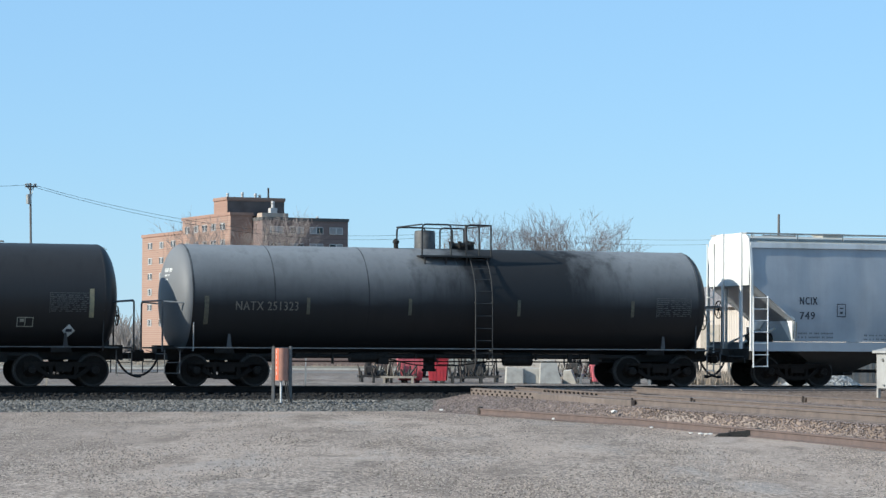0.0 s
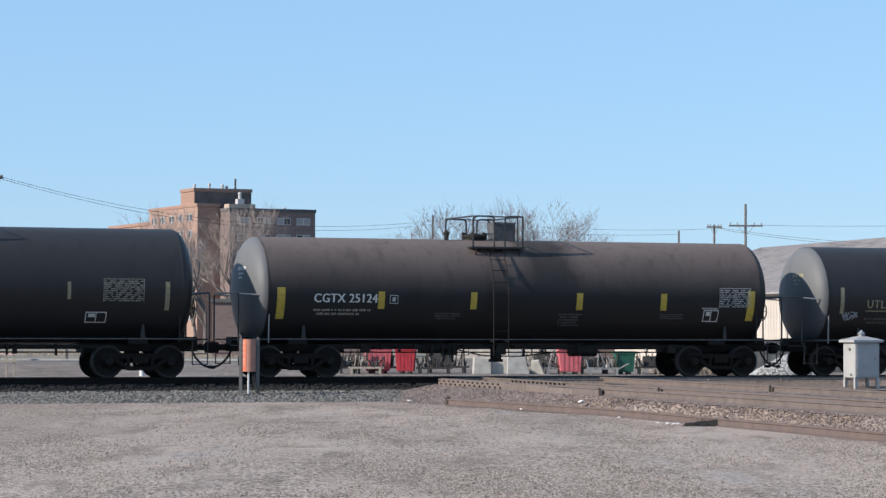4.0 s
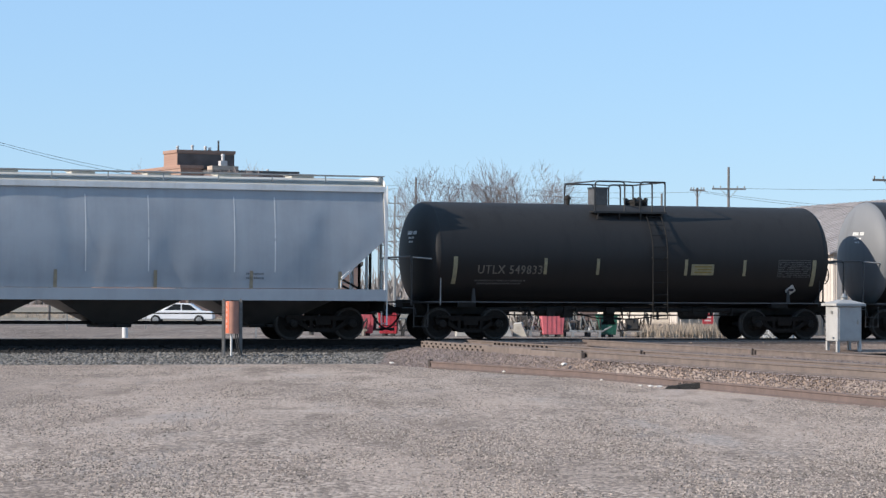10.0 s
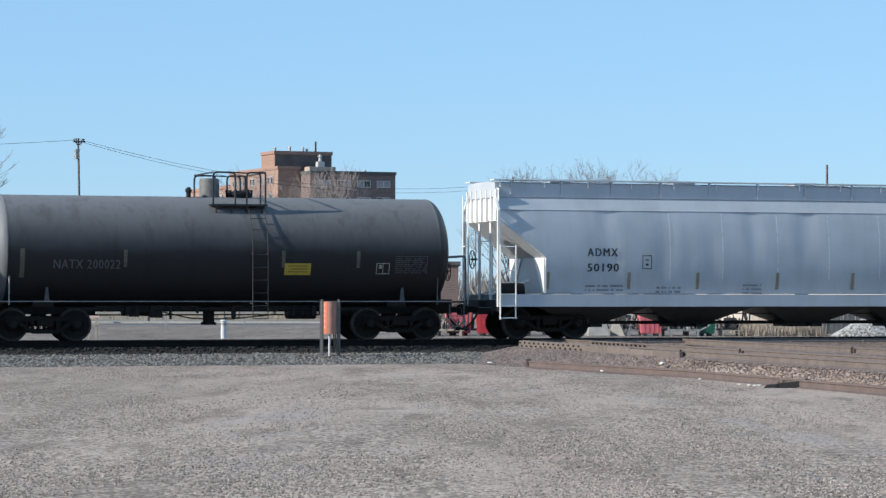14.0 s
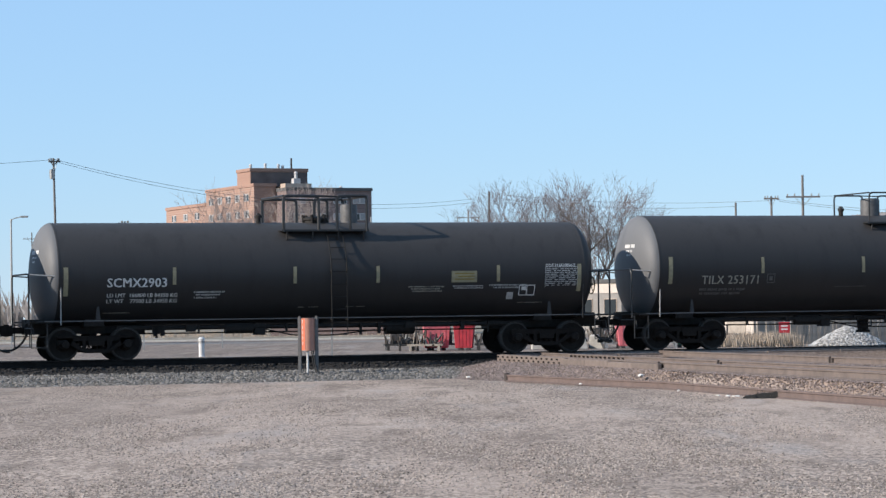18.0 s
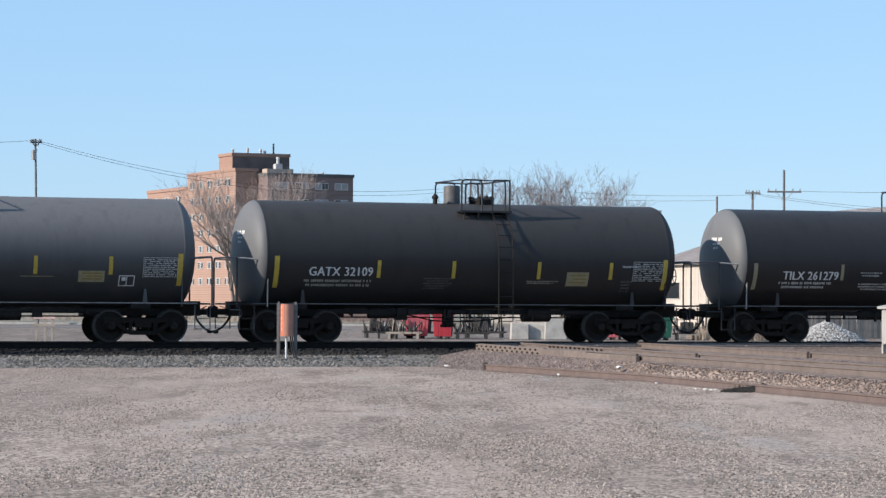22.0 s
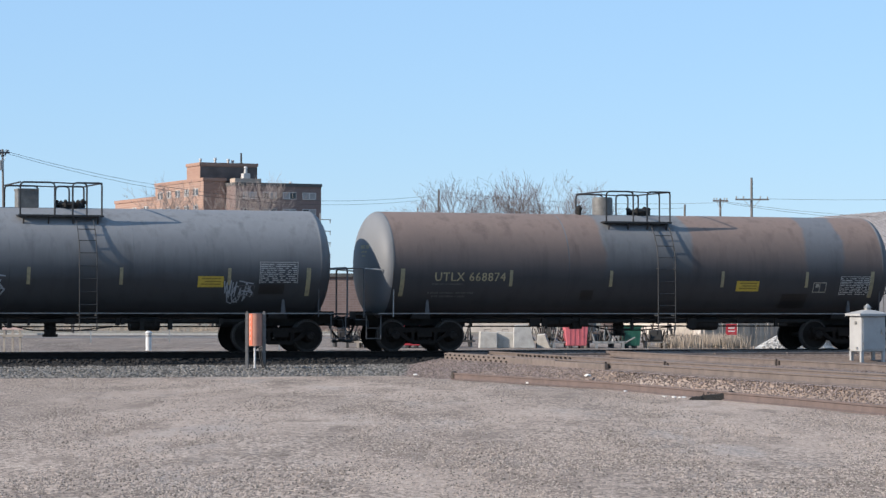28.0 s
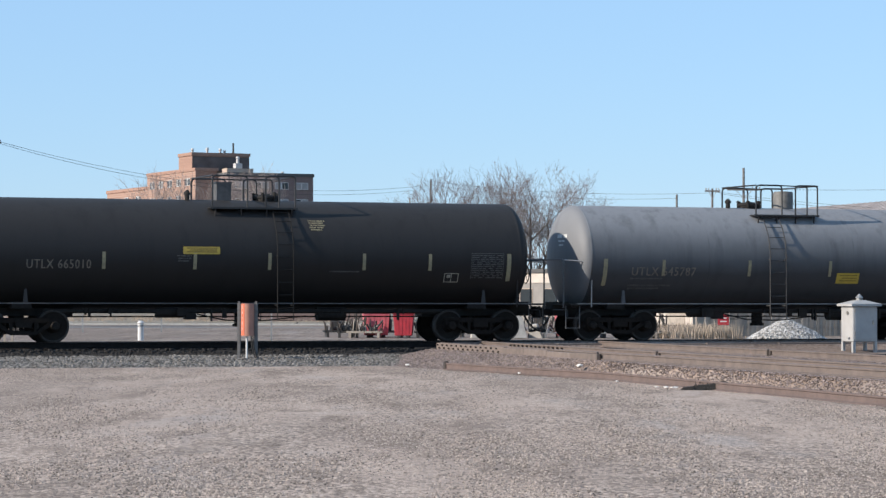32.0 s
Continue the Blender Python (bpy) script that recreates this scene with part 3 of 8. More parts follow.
    for q in (-1, 1):
        box(bm, a - 0.06, b + 0.06, q * 0.98 - 0.20, q * 0.98 + 0.20, zp - 0.02, zp + 0.02)
        box(bm, a - 0.06, b + 0.06, q * 1.19 - 0.01, q * 1.19 + 0.01, zp - 0.03, zp + 0.025)
        for k in range(4):
            x = a + 0.1 + (b - a - 0.2) * k / 3
            rod(bm, (x, q * 1.17, zp - 0.02), (x, q * 1.12, zc + math.sqrt(R * R - 1.12 ** 2) - 0.06), 0.025, 5)
    part("top_walkway", bm, black_tube, car)
    for q in (-1, 1):
        y = q * 1.18
        zr = zt + tall
        m1, m2 = a + (b - a) * 0.42, a + (b - a) * 0.64
        for pts, rr in ((bent([(a, y, zp - 0.04), (a, y, zr), (m1, y, zr), (m1, y, zp)], 0.13, 4), 0.026),
                        (bent([(m2, y, zp), (m2, y, zr), (m2 + 0.4, y, zr), (m2 + 0.4, y, zp)], 0.13, 4), 0.026),
                        ([(m1 - 0.1, y, zr), (m2 + 0.1, y, zr - 0.02)], 0.018),
                        (bent([(m2 + 0.3, y, zr), (b, y, zr), (b, y, zp - 0.04)], 0.08, 3), 0.026)):
            bm = bmesh.new()
            pipe(bm, pts, rr * heavy, 6)
            part("railing", bm, black_tube, car)
    for xx in (a, b):
        bm = bmesh.new()
        pipe(bm, [(xx, -1.18, zt + tall), (xx, 1.18, zt + tall)], 0.022 * heavy, 6)
        part("railing", bm, black_tube, car)
    # valve housing, hatch, vents
    dx0, dx1 = dome
    dc, dr = (dx0 + dx1) / 2, max(0.22, (dx1 - dx0) / 2)
    bm = bmesh.new()
    if dome_kind == "drum":
        lathe(bm, [(dr * 1.12, zt - 0.12), (dr * 1.12, zt - 0.06), (dr, zt - 0.05), (dr, zt + 0.46), (dr * 0.93, zt + 0.52), (0.01, zt + 0.54)], 28, "Z", Matrix.Translation((dc, 0, 0)))
    elif dome_kind == "bowl":
        lathe(bm, [(dr * 0.7, zt - 0.12), (dr * 0.75, zt - 0.02), (dr * 0.95, zt + 0.10), (dr, zt + 0.40), (dr * 1.06, zt + 0.42), (dr * 1.06, zt + 0.47), (0.01, zt + 0.50)], 28, "Z", Matrix.Translation((dc, 0, 0)))
    else:
        box(bm, dc - dr, dc + dr, -dr, dr, zt - 0.08, zt + 0.50)
        box(bm, dc - dr * 1.06, dc + dr * 1.06, -dr * 1.06, dr * 1.06, zt + 0.46, zt + 0.52)
    part("valve_housing", bm, housing or HOUSING, car, smooth=True)
    bm = bmesh.new()
    lathe(bm, [(0.33, zt - 0.15), (0.33, zt + 0.06), (0.37, zt + 0.07), (0.37, zt + 0.12), (0.30, zt + 0.16), (0.01, zt + 0.19)], 24, "Z", Matrix.Translation((hatch, 0, 0)))
    way = part("manway", bm, black_iron, car, smooth=True)
    for k in range(6):
        an = k * math.pi / 3
        part("hinge_bolt", M_BOLT, None, way, at=pose(hatch + 0.36 * math.cos(an), 0.36 * math.sin(an), zt))
    for k, vx in enumerate((a - 0.5, b - 0.25)):
        bm = bmesh.new()
        lathe(bm, [(0.07, zt - 0.1), (0.07, zt + 0.12), (0.10, zt + 0.13), (0.10, zt + 0.19), (0.04, zt + 0.26), (0.01, zt + 0.27)], 12, "Z", Matrix.Translation((vx, -0.25 + 0.4 * k, 0)))
        part("vent_valve", bm, black_iron, car)
    # side ladders
    l0, l1 = ladder
    for q in (-1, 1):
        bm = bmesh.new()
        foot = q * (R + 0.10)
        top_z = zt - 0.30
        path = [(foot, 0.62)] + [(q * (R + 0.10) * math.cos(an), zc + (R + 0.10) * math.sin(an)) for an in [math.asin((top_z - zc) / (R + 0.10)) * k / 6 for k in range(7)]]
        for xx in (l0, l1):
            # flat bars set edge-on to the side
            for (y0, z0), (y1, z1) in zip(path, path[1:]):
                prism(bm, ((y0 - q * 0.022, z0), (y0 + q * 0.022, z0), (y1 + q * 0.022, z1), (y1 - q * 0.022, z1)), -0.008, 0.008, Matrix.Translation((xx, 0, 0)) @ Matrix.Rotation(radians(90), 4, "Z"))
        dist, steps = 0.0, []
        for (y0, z0), (y1, z1) in zip(path, path[1:]):
            ln = math.hypot(y1 - y0, z1 - z0)
            while dist < ln:
                t = dist / max(ln, 1e-6)
                steps.append((y0 + (y1 - y0) * t, z0 + (z1 - z0) * t))
                dist += 0.36
            dist -= ln
        for zz in (1.05, 2.45):
            rod(bm, (l0, q * 1.66, zz), (l0, q * 1.40, zz), 0.02, 5)
            rod(bm, (l1, q * 1.66, zz), (l1, q * 1.40, zz), 0.02, 5)
        rungs = ladder_grey if pale else ladder_black
        lad = part("side_ladder", bm, rungs, car)
        bm = bmesh.new()
        rod(bm, (l0, 0, 0), (l1, 0, 0), 0.013, 5)
        me_rung = finish("rung", bm, rungs)
        for y, z in steps:
            part("rung", me_rung, None, lad, at=pose(0, y, z))
    # reflectors
    for x in refl:
        bm = bmesh.new()
        plate(bm, x - refl_size[0] / 2, x + refl_size[0] / 2, low_z, low_z + refl_size[1], side, 3, 0.004)
        part("reflector", bm, refl_mat, car)
    for x in ends:
        if x is not None:
            bm = bmesh.new()
            plate(bm, x - end_size[0] / 2, x + end_size[0] / 2, low_z - 0.30, low_z - 0.30 + end_size[1], side, 5, 0.004)
            part("reflector", bm, refl_mat, car)
    # lettering
    x0, x1, z = marks_at
    part("reporting_mark", flat_text(marks, 0.36, side, x0, z - 0.13, x1 - x0, 0.009 if letters is lettering else 0.005, 1.06 if letters is lettering else 1.12), letters, car).data.materials.append(letters)
    rnd = random.Random(int(-at * 10))
    if load:
        for k, body in enumerate(load):
            part("load_data", flat_text(body, 0.15, side, x0, z - 0.41 - 0.16 * k, x1 - x0 + 0.32, 0.003), None, car).data.materials.append(lettering)
    for body, xa, xb, za, size in texts:
        part("stencil_text", flat_text(body, size, side, xa, za, xb - xa, 0.003), None, car).data.materials.append(lettering)
    shades = {"w": lettering_note, "d": lettering_dim if letters is lettering else lettering_faint, "f": lettering_faint, "t": lettering_tan, "k": patch_black}
    for xa, xb, za, zb, rows, shade in stencils:
        bm = bmesh.new()
        if not rows:
            plate(bm, xa, xb, za, zb, side, 4, 0.004)
            part("paint_patch", bm, shades[shade], car)
            continue
        pitch = (zb - za) / rows
        tallness = min(0.075, pitch * 0.62)
        for row in range(rows):
            x = xa + (rnd.uniform(0.0, 0.12) * (xb - xa) if row else 0.0)
            stop = xb - (rnd.uniform(0.0, 0.25) * (xb - xa) if row else 0.0)
            while x < stop:
                w = tallness * rnd.uniform(0.42, 0.72)
                ztop = zb - row * pitch
                plate(bm, x, x + w, ztop - tallness * rnd.uniform(0.8, 1.0), ztop, side, 1, 0.004)
                x += w + tallness * rnd.choice((0.22, 0.22, 0.22, 0.22, 0.75))
        tagged(part("stencil_note", bm, shades[shade], car), kind="stuff")
    for xa, xb, za, zb in framed:
        bm = bmesh.new()
        t = 0.02
        for q in ((xa, xb, za, za + t), (xa, xb, zb - t, zb), (xa, xa + t, za, zb), (xb - t, xb, za, zb)):
            plate(bm, q[0], q[1], q[2], q[3], side, 1, 0.004)
        xm, zm = (xa + xb) / 2, (za + zb) / 2
        plate(bm, xm - 0.05, xm + 0.05, zm - 0.06, zm + 0.06, side, 1, 0.004)
        part("stencil_frame", bm, lettering_note if letters is lettering else lettering_faint, car)
    if panel:
        x0, x1, z0, z1 = panel
        prnd = random.Random(int(-at * 7) + 3)
        bm = bmesh.new()
        rows = max(5, int((z1 - z0) / 0.052))
        for i in range(rows):
            zz = z0 + (z1 - z0) * i / rows
            xa = x0
            while xa < x1 - 0.04:
                w = min(prnd.uniform(0.03, 0.22), x1 - xa)
                plate(bm, xa, xa + w, zz, zz + 0.024, side, 1, 0.004)
                xa += w + prnd.choice((0.025, 0.025, 0.09))
        for q in ((x0 - 0.03, x0 - 0.015, z0 - 0.03, z1 + 0.02), (x1 + 0.015, x1 + 0.03, z0 - 0.03, z1 + 0.02), (x0 - 0.03, x1 + 0.03, z1 + 0.01, z1 + 0.025)):
            plate(bm, q[0], q[1], q[2], q[3], side, 4, 0.004)
        tagged(part("data_panel", bm, lettering_note if bright else lettering_dim if letters is lettering else lettering_faint, car), kind="stuff")
    if placard:
        x0, x1, z0, z1 = placard
        bm = bmesh.new()
        plate(bm, x0, x1, z0, z1, side, 2, 0.004)
        pl = part("placard", bm, placard_mat or yellow_film, car)
        bm = bmesh.new()
        for k in range(3):
            zz = z0 + (z1 - z0) * (0.22 + 0.25 * k)
            plate(bm, x0 + 0.10 * (1 + k % 2), x1 - 0.08, zz, zz + 0.035, side, 1, 0.008)
        part("placard_print", bm, placard_ink, pl)
    if box_at:
        x0, x1, z0, z1 = box_at
        bm = bmesh.new()
        t = 0.025
        for q in ((x0, x1, z0, z0 + t), (x0, x1, z1 - t, z1), (x0, x0 + t, z0, z1), (x1 - t, x1, z0, z1), ((x0 + x1) / 2 - t / 2, (x0 + x1) / 2 + t / 2, z0, z1)):
            plate(bm, q[0], q[1], q[2], q[3], side, 2, 0.004)
        plate(bm, x0 + 0.08, (x0 + x1) / 2 - 0.03, (z0 + z1) / 2, z1 - 0.05, side, 1, 0.005)
        part("stencil_frame", bm, letters if letters is lettering else lettering_dim, car)
    for x, z in diamond:
        bm = bmesh.new()
        d = 0.18
        v = [bm.verts.new((x + dx, side(0, z + dz, 0.03), z + dz)) for dx, dz in ((-d, 0), (0, -d), (d, 0), (0, d))]
        v2 = [bm.verts.new((w.co.x, w.co.y + 0.02, w.co.z)) for w in v]
        bm.faces.new(v)
        for i in range(4):
            bm.faces.new((v[i], v2[i], v2[(i + 1) % 4], v[(i + 1) % 4]))
        dm = part("hazard_diamond", bm, lettering, car)
        bm = bmesh.new()
        plate(bm, x - 0.09, x + 0.09, z - 0.03, z + 0.05, side, 1, 0.038)
        part("hazard_print", bm, lettering_dark, dm)
    # marks on the back head
    bm = bmesh.new()
    for k, w in enumerate((0.62, 0.40, 0.26)):
        z = zc + head_up - 0.12 * k
        yy = -0.35
        for j in range(9):
            if j == 3:
                continue
            ya, ht = yy - w / 2 + w * j / 9, 0.105 if k == 0 else 0.05
            v = []
            for (py, pz) in ((ya, z), (ya + w / 11, z), (ya + w / 11, z + ht), (ya, z + ht)):
                rr = math.hypot(py, pz - zc)
                v.append(bm.verts.new((-hs - deep * math.sqrt(max(0, 1 - (rr / R) ** 2)) - 0.006, py, pz)))
            bm.faces.new(v)
    tagged(part("end_mark", bm, letters if letters is lettering_tan else lettering, car), kind="stuff")
    TRAIN.append((car, at))
    return car


# ---- covered hoppers ----
def hopper_car(label, marks, number, at, length, marks_x, paint, end_paint, roof_z=4.66, eave_z=4.25, sill=(0.95, 1.31), bays=(-5.5, -1.85, 1.85, 5.5), lean=(1.95, 3.45), slope=1.38,
               ribs=(), hatches=(), open_end=True, stiff=True, flat=False, refl=(), refl_mat=None, roof_paint=None, dents=0.03, band=False):
    car = thing("hopper_car", label, "hopper car", "freight train cars")
    h = length / 2
    half = h + 0.62
    z_lo, z_hi = sill[1] + 0.02, lean[1]
    if flat:
        prof = [(1.56, z_lo), (1.56, 1.9), (1.56, 2.6), (1.56, 3.3), (1.56, 3.9), (1.56, eave_z)]
    else:
        prof = [(1.47, z_lo), (1.53, 1.6), (1.575, 1.9), (1.598, 2.2), (1.60, 2.5), (1.588, 2.8), (1.56, 3.1), (1.515, 3.4), (1.475, 3.6), (1.43, 3.78)] if band else [(1.53, z_lo), (1.565, 1.8), (1.59, 2.15), (1.597, 2.5), (1.588, 2.85), (1.565, 3.2), (1.53, 3.5), (1.485, 3.8), (1.44, 4.05), (1.40, eave_z)]

    def end_x(z):
        t = min(1.0, max(0.0, (z - lean[0]) / (z_hi - lean[0])))
        return h - 0.06 - slope * (1 - t)

    def y_at(z):
        for (a, za), (b, zb) in zip(prof, prof[1:]):
            if za <= z <= zb:
                return a + (b - a) * (z - za) / (zb - za)
        return prof[0][0] if z < z_lo else prof[-1][0]

    def side(x, z, off=0.006):
        return -y_at(z) - off

    zs = sorted(set([z for _, z in prof] + [z_hi, lean[0]]))
    levels = []
    for z in zs:
        levels.append((y_at(z), z))
    # body: sides and sloping ends in one skin
    bm = bmesh.new()
    nu = 120
    rings = []
    for y, z in levels:
        e = end_x(z)
        ring = []
        for q in (-1, 1):
            for i in range(nu + 1):
                x = (-e + 2 * e * i / nu) * (1 if q < 0 else -1)
                d = 0.0 if flat else dents * (noise.noise(Vector((x * 0.75, q * 3.0, z * 0.42 + at))) + 0.35 * noise.noise(Vector((x * 1.7, q * 5.0, z * 0.6 + at))) - 0.05) * (1 if 0 < i < nu else 0)
                ring.append(bm.verts.new((x, q * (y - max(0.0, d)), z)))
        rings.append(ring)
    for a, b in zip(rings, rings[1:]):
        n = len(a)
        for i in range(n):
            j = (i + 1) % n
            bm.faces.new((a[i], a[j], b[j], b[i]))
    bmesh.ops.recalc_face_normals(bm, faces=bm.faces[:])
    part("body", bm, paint, car, smooth=True)
    if band:
        for q in (-1, 1):
            bm = bmesh.new()
            va = [bm.verts.new((-h + 0.06, q * y, z)) for y, z in ((1.43, 3.78), (1.25, 4.13), (1.23, eave_z), (1.18, eave_z), (1.20, 3.9))]
            vb = [bm.verts.new((h - 0.06, v.co.y, v.co.z)) for v in va]
            for i in range(5):
                bm.faces.new((va[i], va[(i + 1) % 5], vb[(i + 1) % 5], vb[i]))
            bm.faces.new(va[::-1])
            bm.faces.new(vb)
            bmesh.ops.recalc_face_normals(bm, faces=bm.faces[:])
            part("slope_sheet", bm, paint, car)
            bm = bmesh.new()
            rod(bm, (-h + 0.06, q * 1.435, 3.775), (h - 0.06, q * 1.435, 3.775), 0.012, 5)
            part("weld_seam", bm, paint, car)
            for k in range(11):
                x = -h + 0.5 + (2 * h - 1.0) * k / 10
                bm = bmesh.new()
                box(bm, x - 0.03, x + 0.03, q * 1.23 - 0.03, q * 1.23 + 0.03, eave_z, roof_z + 0.02)
                part("roof_post", bm, paint, car)
    # roof
    bm = bmesh.new()
    ye = 1.24 if band else levels[-1][0] + 0.05
    sec = [(-ye, eave_z - 0.03), (-ye, eave_z + 0.05), (-ye * 0.62, roof_z - 0.10), (-0.45, roof_z - 0.02), (0.45, roof_z - 0.02), (ye * 0.62, roof_z - 0.10), (ye, eave_z + 0.05), (ye, eave_z - 0.03)]
    if band:
        sec = [(-ye, eave_z - 0.03), (-ye + 0.02, roof_z - 0.06), (-ye * 0.75, roof_z - 0.02), (-0.45, roof_z), (0.45, roof_z), (ye * 0.75, roof_z - 0.02), (ye - 0.02, roof_z - 0.06), (ye, eave_z - 0.03)]
    va = [bm.verts.new((-h, y, z)) for y, z in sec]
    vb = [bm.verts.new((h, y, z)) for y, z in sec]
    for i in range(len(sec)):
        j = (i + 1) % len(sec)
        bm.faces.new((va[i], va[j], vb[j], vb[i]))
    bm.faces.new(va[::-1])
    bm.faces.new(vb)
    bmesh.ops.recalc_face_normals(bm, faces=bm.faces[:])
    part("roof", bm, roof_paint or paint, car)
    for q in (-1, 1):
        bm = bmesh.new()
        box(bm, -h, h, q * ye - 0.03, q * ye + 0.03, eave_z - (0.02 if band else 0.09), eave_z + (0.02 if band else 0.07))
        part("top_chord", bm, paint if band else end_paint, car)
        bm = bmesh.new()
        box(bm, -h, h, q * 1.60 - 0.014, q * 1.60 + 0.014, sill[0], sill[1])
        part("side_sill", bm, paint, car)
        bm = bmesh.new()
        box(bm, -h, h, q * 1.49 - 0.09, q * 1.49 + 0.09, sill[0], sill[0] + 0.04)
        part("sill_flange", bm, paint, car)
        bm = bmesh.new()
        box(bm, -h, h, q * 1.54 - 0.045, q * 1.54 + 0.045, sill[1] - 0.03, sill[1])
        part("sill_flange", bm, paint, car)
        # running board along the roof
        bm = bmesh.new()
        yb = q * (1.10 if not flat else 0.62)
        zb = roof_z + 0.02
        box(bm, -h - 0.05, h + 0.05, yb - 0.20, yb + 0.20, zb, zb + 0.03)
        for k in range(13):
            x = -h + 0.15 + (2 * h - 0.3) * k / 12
            rod(bm, (x, yb + q * 0.17, zb), (x, yb + q * 0.17, zb - 0.20), 0.018, 5)
        part("running_board", bm, white_paint if band else walkway_grey, car)
    for x in hatches:
        bm = bmesh.new()
        box(bm, x - 0.34, x + 0.34, -0.34, 0.34, roof_z - 0.04, roof_z + 0.08)
        box(bm, x - 0.38, x + 0.38, -0.38, 0.38, roof_z + 0.06, roof_z + 0.10)
        part("hatch_cover", bm, roof_paint or paint, car)
    for x in ribs:
        bm = bmesh.new()
        plate(bm, x - 0.012, x + 0.012, z_lo + 0.45, (3.7 if band else eave_z - 0.30), side, 8, -0.004)
        part("weld_rib", bm, end_paint, car)
    # ends
    for s in (-1, 1):
        zl = lean[1]
        bm = bmesh.new()
        for y in (-1.30, -0.9, -0.45, 0.0, 0.45, 0.9, 1.30):
            box(bm, s * (h - 0.06), s * (h + 0.02), y - 0.035, y + 0.035, zl + 0.02, eave_z + 0.20)
        if open_end and stiff:
            part("end_stiffener", bm, end_paint, car)
        else:
            bm.free()
        bm = bmesh.new()
        if stiff and open_end:
            box(bm, s * (h - 0.075), s * (h - 0.055), -1.40, 1.40, zl, eave_z + 0.24)
        else:
            out = [(-1.43, zl), (1.43, zl), (1.43, eave_z + 0.16), (1.12, roof_z + 0.05), (-1.12, roof_z + 0.05), (-1.43, eave_z + 0.16)]
            va = [bm.verts.new((s * (h + 0.004), y, z)) for y, z in out]
            vb = [bm.verts.new((s * (h + 0.028), y, z)) for y, z in out]
            bm.faces.new(va)
            bm.faces.new(vb[::-1])
            for i in range(6):
                bm.faces.new((va[i], vb[i], vb[(i + 1) % 6], va[(i + 1) % 6]))
            bmesh.ops.recalc_face_normals(bm, faces=bm.faces[:])
            for y in (-0.95, 0.35):
                bx = bmesh.new()
                box(bx, s * (h + 0.03), s * (h + 0.09), y - 0.05, y + 0.05, 1.15, roof_z + 0.06)
                part("end_post", bx, end_paint, car)
        part("end_panel", bm, end_paint, car)
        for q in (-1, 1):
            bm = bmesh.new()
            pipe(bm, [(s * h, q * 1.53, sill[0]), (s * h, q * 1.56, zl + 0.3), (s * h, q * (ye - 0.02), eave_z)], 0.055, 4)
            part("corner_post", bm, end_paint, car)
            bm = bmesh.new()
            pipe(bm, [(s * (h - 0.02), q * 1.45, z_hi + 0.1), (s * (h - slope - 0.02), q * 1.56, lean[0] + 0.04)], 0.05, 4)
            part("slope_brace", bm, end_paint, car)
            bm = bmesh.new()
            gx = s * (h - 0.06 - slope + 0.035)
            v = [bm.verts.new((gx, q * y, z)) for y, z in ((1.57, z_lo + 0.02), (1.60, lean[0]), (0.55, lean[0]), (1.25, z_lo + 0.04))]
            w = [bm.verts.new((p.co.x - s * 0.03, p.co.y, p.co.z)) for p in v]
            bm.faces.new(v)
            bm.faces.new(w[::-1])
            for i in range(4):
                bm.faces.new((v[i], w[i], w[(i + 1) % 4], v[(i + 1) % 4]))
            bmesh.ops.recalc_face_normals(bm, faces=bm.faces[:])
            part("end_gusset", bm, end_paint, car)
            # ladders at the corners
            bm = bmesh.new()
            if (s < 0) == (q < 0):
                xa, xb = s * (h - 0.02), s * (h - 0.50)
                rod(bm, (xb, q * 1.64, sill[0] + 0.04), (xb, q * 1.64, 2.75), 0.022, 6)
                rod(bm, (xa, q * 1.64, 0.58), (xa, q * 1.64, 2.75), 0.022, 6)
                rod(bm, (xb, q * 1.62, 0.60), (xb, q * 1.62, sill[0]), 0.02, 6)
                ends = [((min(xa, xb) - 0.03, q * 1.64, 0.62 + 0.345 * k), (max(xa, xb) + 0.03, q * 1.64, 0.62 + 0.345 * k)) for k in range(7)]
            else:
                ends = [((s * (h + 0.06), q * 1.50, 0.46 + 0.38 * k), (s * (h + 0.06), q * 1.02, 0.46 + 0.38 * k)) for k in range(7)]
                for y in (1.50, 1.02):
                    rod(bm, (s * (h + 0.06), q * y, 0.42), (s * (h + 0.06), q * y, eave_z + 0.1), 0.022, 6)
            lad = part("ladder", bm, end_paint if not flat else white_tube, car)
            for e0, e1 in ends:
                bm = bmesh.new()
                rod(bm, e0, e1, 0.016, 5)
                part("rung", bm, end_paint if not flat else white_tube, lad)
        bm = bmesh.new()
        box(bm, min(s * (h - 2.3), s * (half - 0.45)), max(s * (h - 2.3), s * (half - 0.45)), -0.30, 0.30, 0.72, 1.10)
        box(bm, min(s * (h - 0.04), s * h), max(s * (h - 0.04), s * h), -1.55, 1.55, 0.82, 1.15)
        box(bm, min(s * (h - 1.6), s * (h - 0.05)), max(s * (h - 1.6), s * (h - 0.05)), -1.50, 1.50, 1.10, 1.13)
        part("end_sill", bm, black_iron, car)
        bm = bmesh.new()
        for y in (-0.5, 0.5):
            pipe(bm, [(s * (h - 0.12), y, 1.12), (s * (h - 0.12), y, z_hi + 0.05)], 0.045, 5)
            pipe(bm, [(s * (h - 0.14), y, 1.3), (s * (h - slope + 0.1), y, z_lo + 0.4)], 0.035, 5)
        part("end_strut", bm, end_paint if open_end else black_iron, car)
        add_end_gear(car, half, s)
        add_truck(car, s * (h - 1.75))
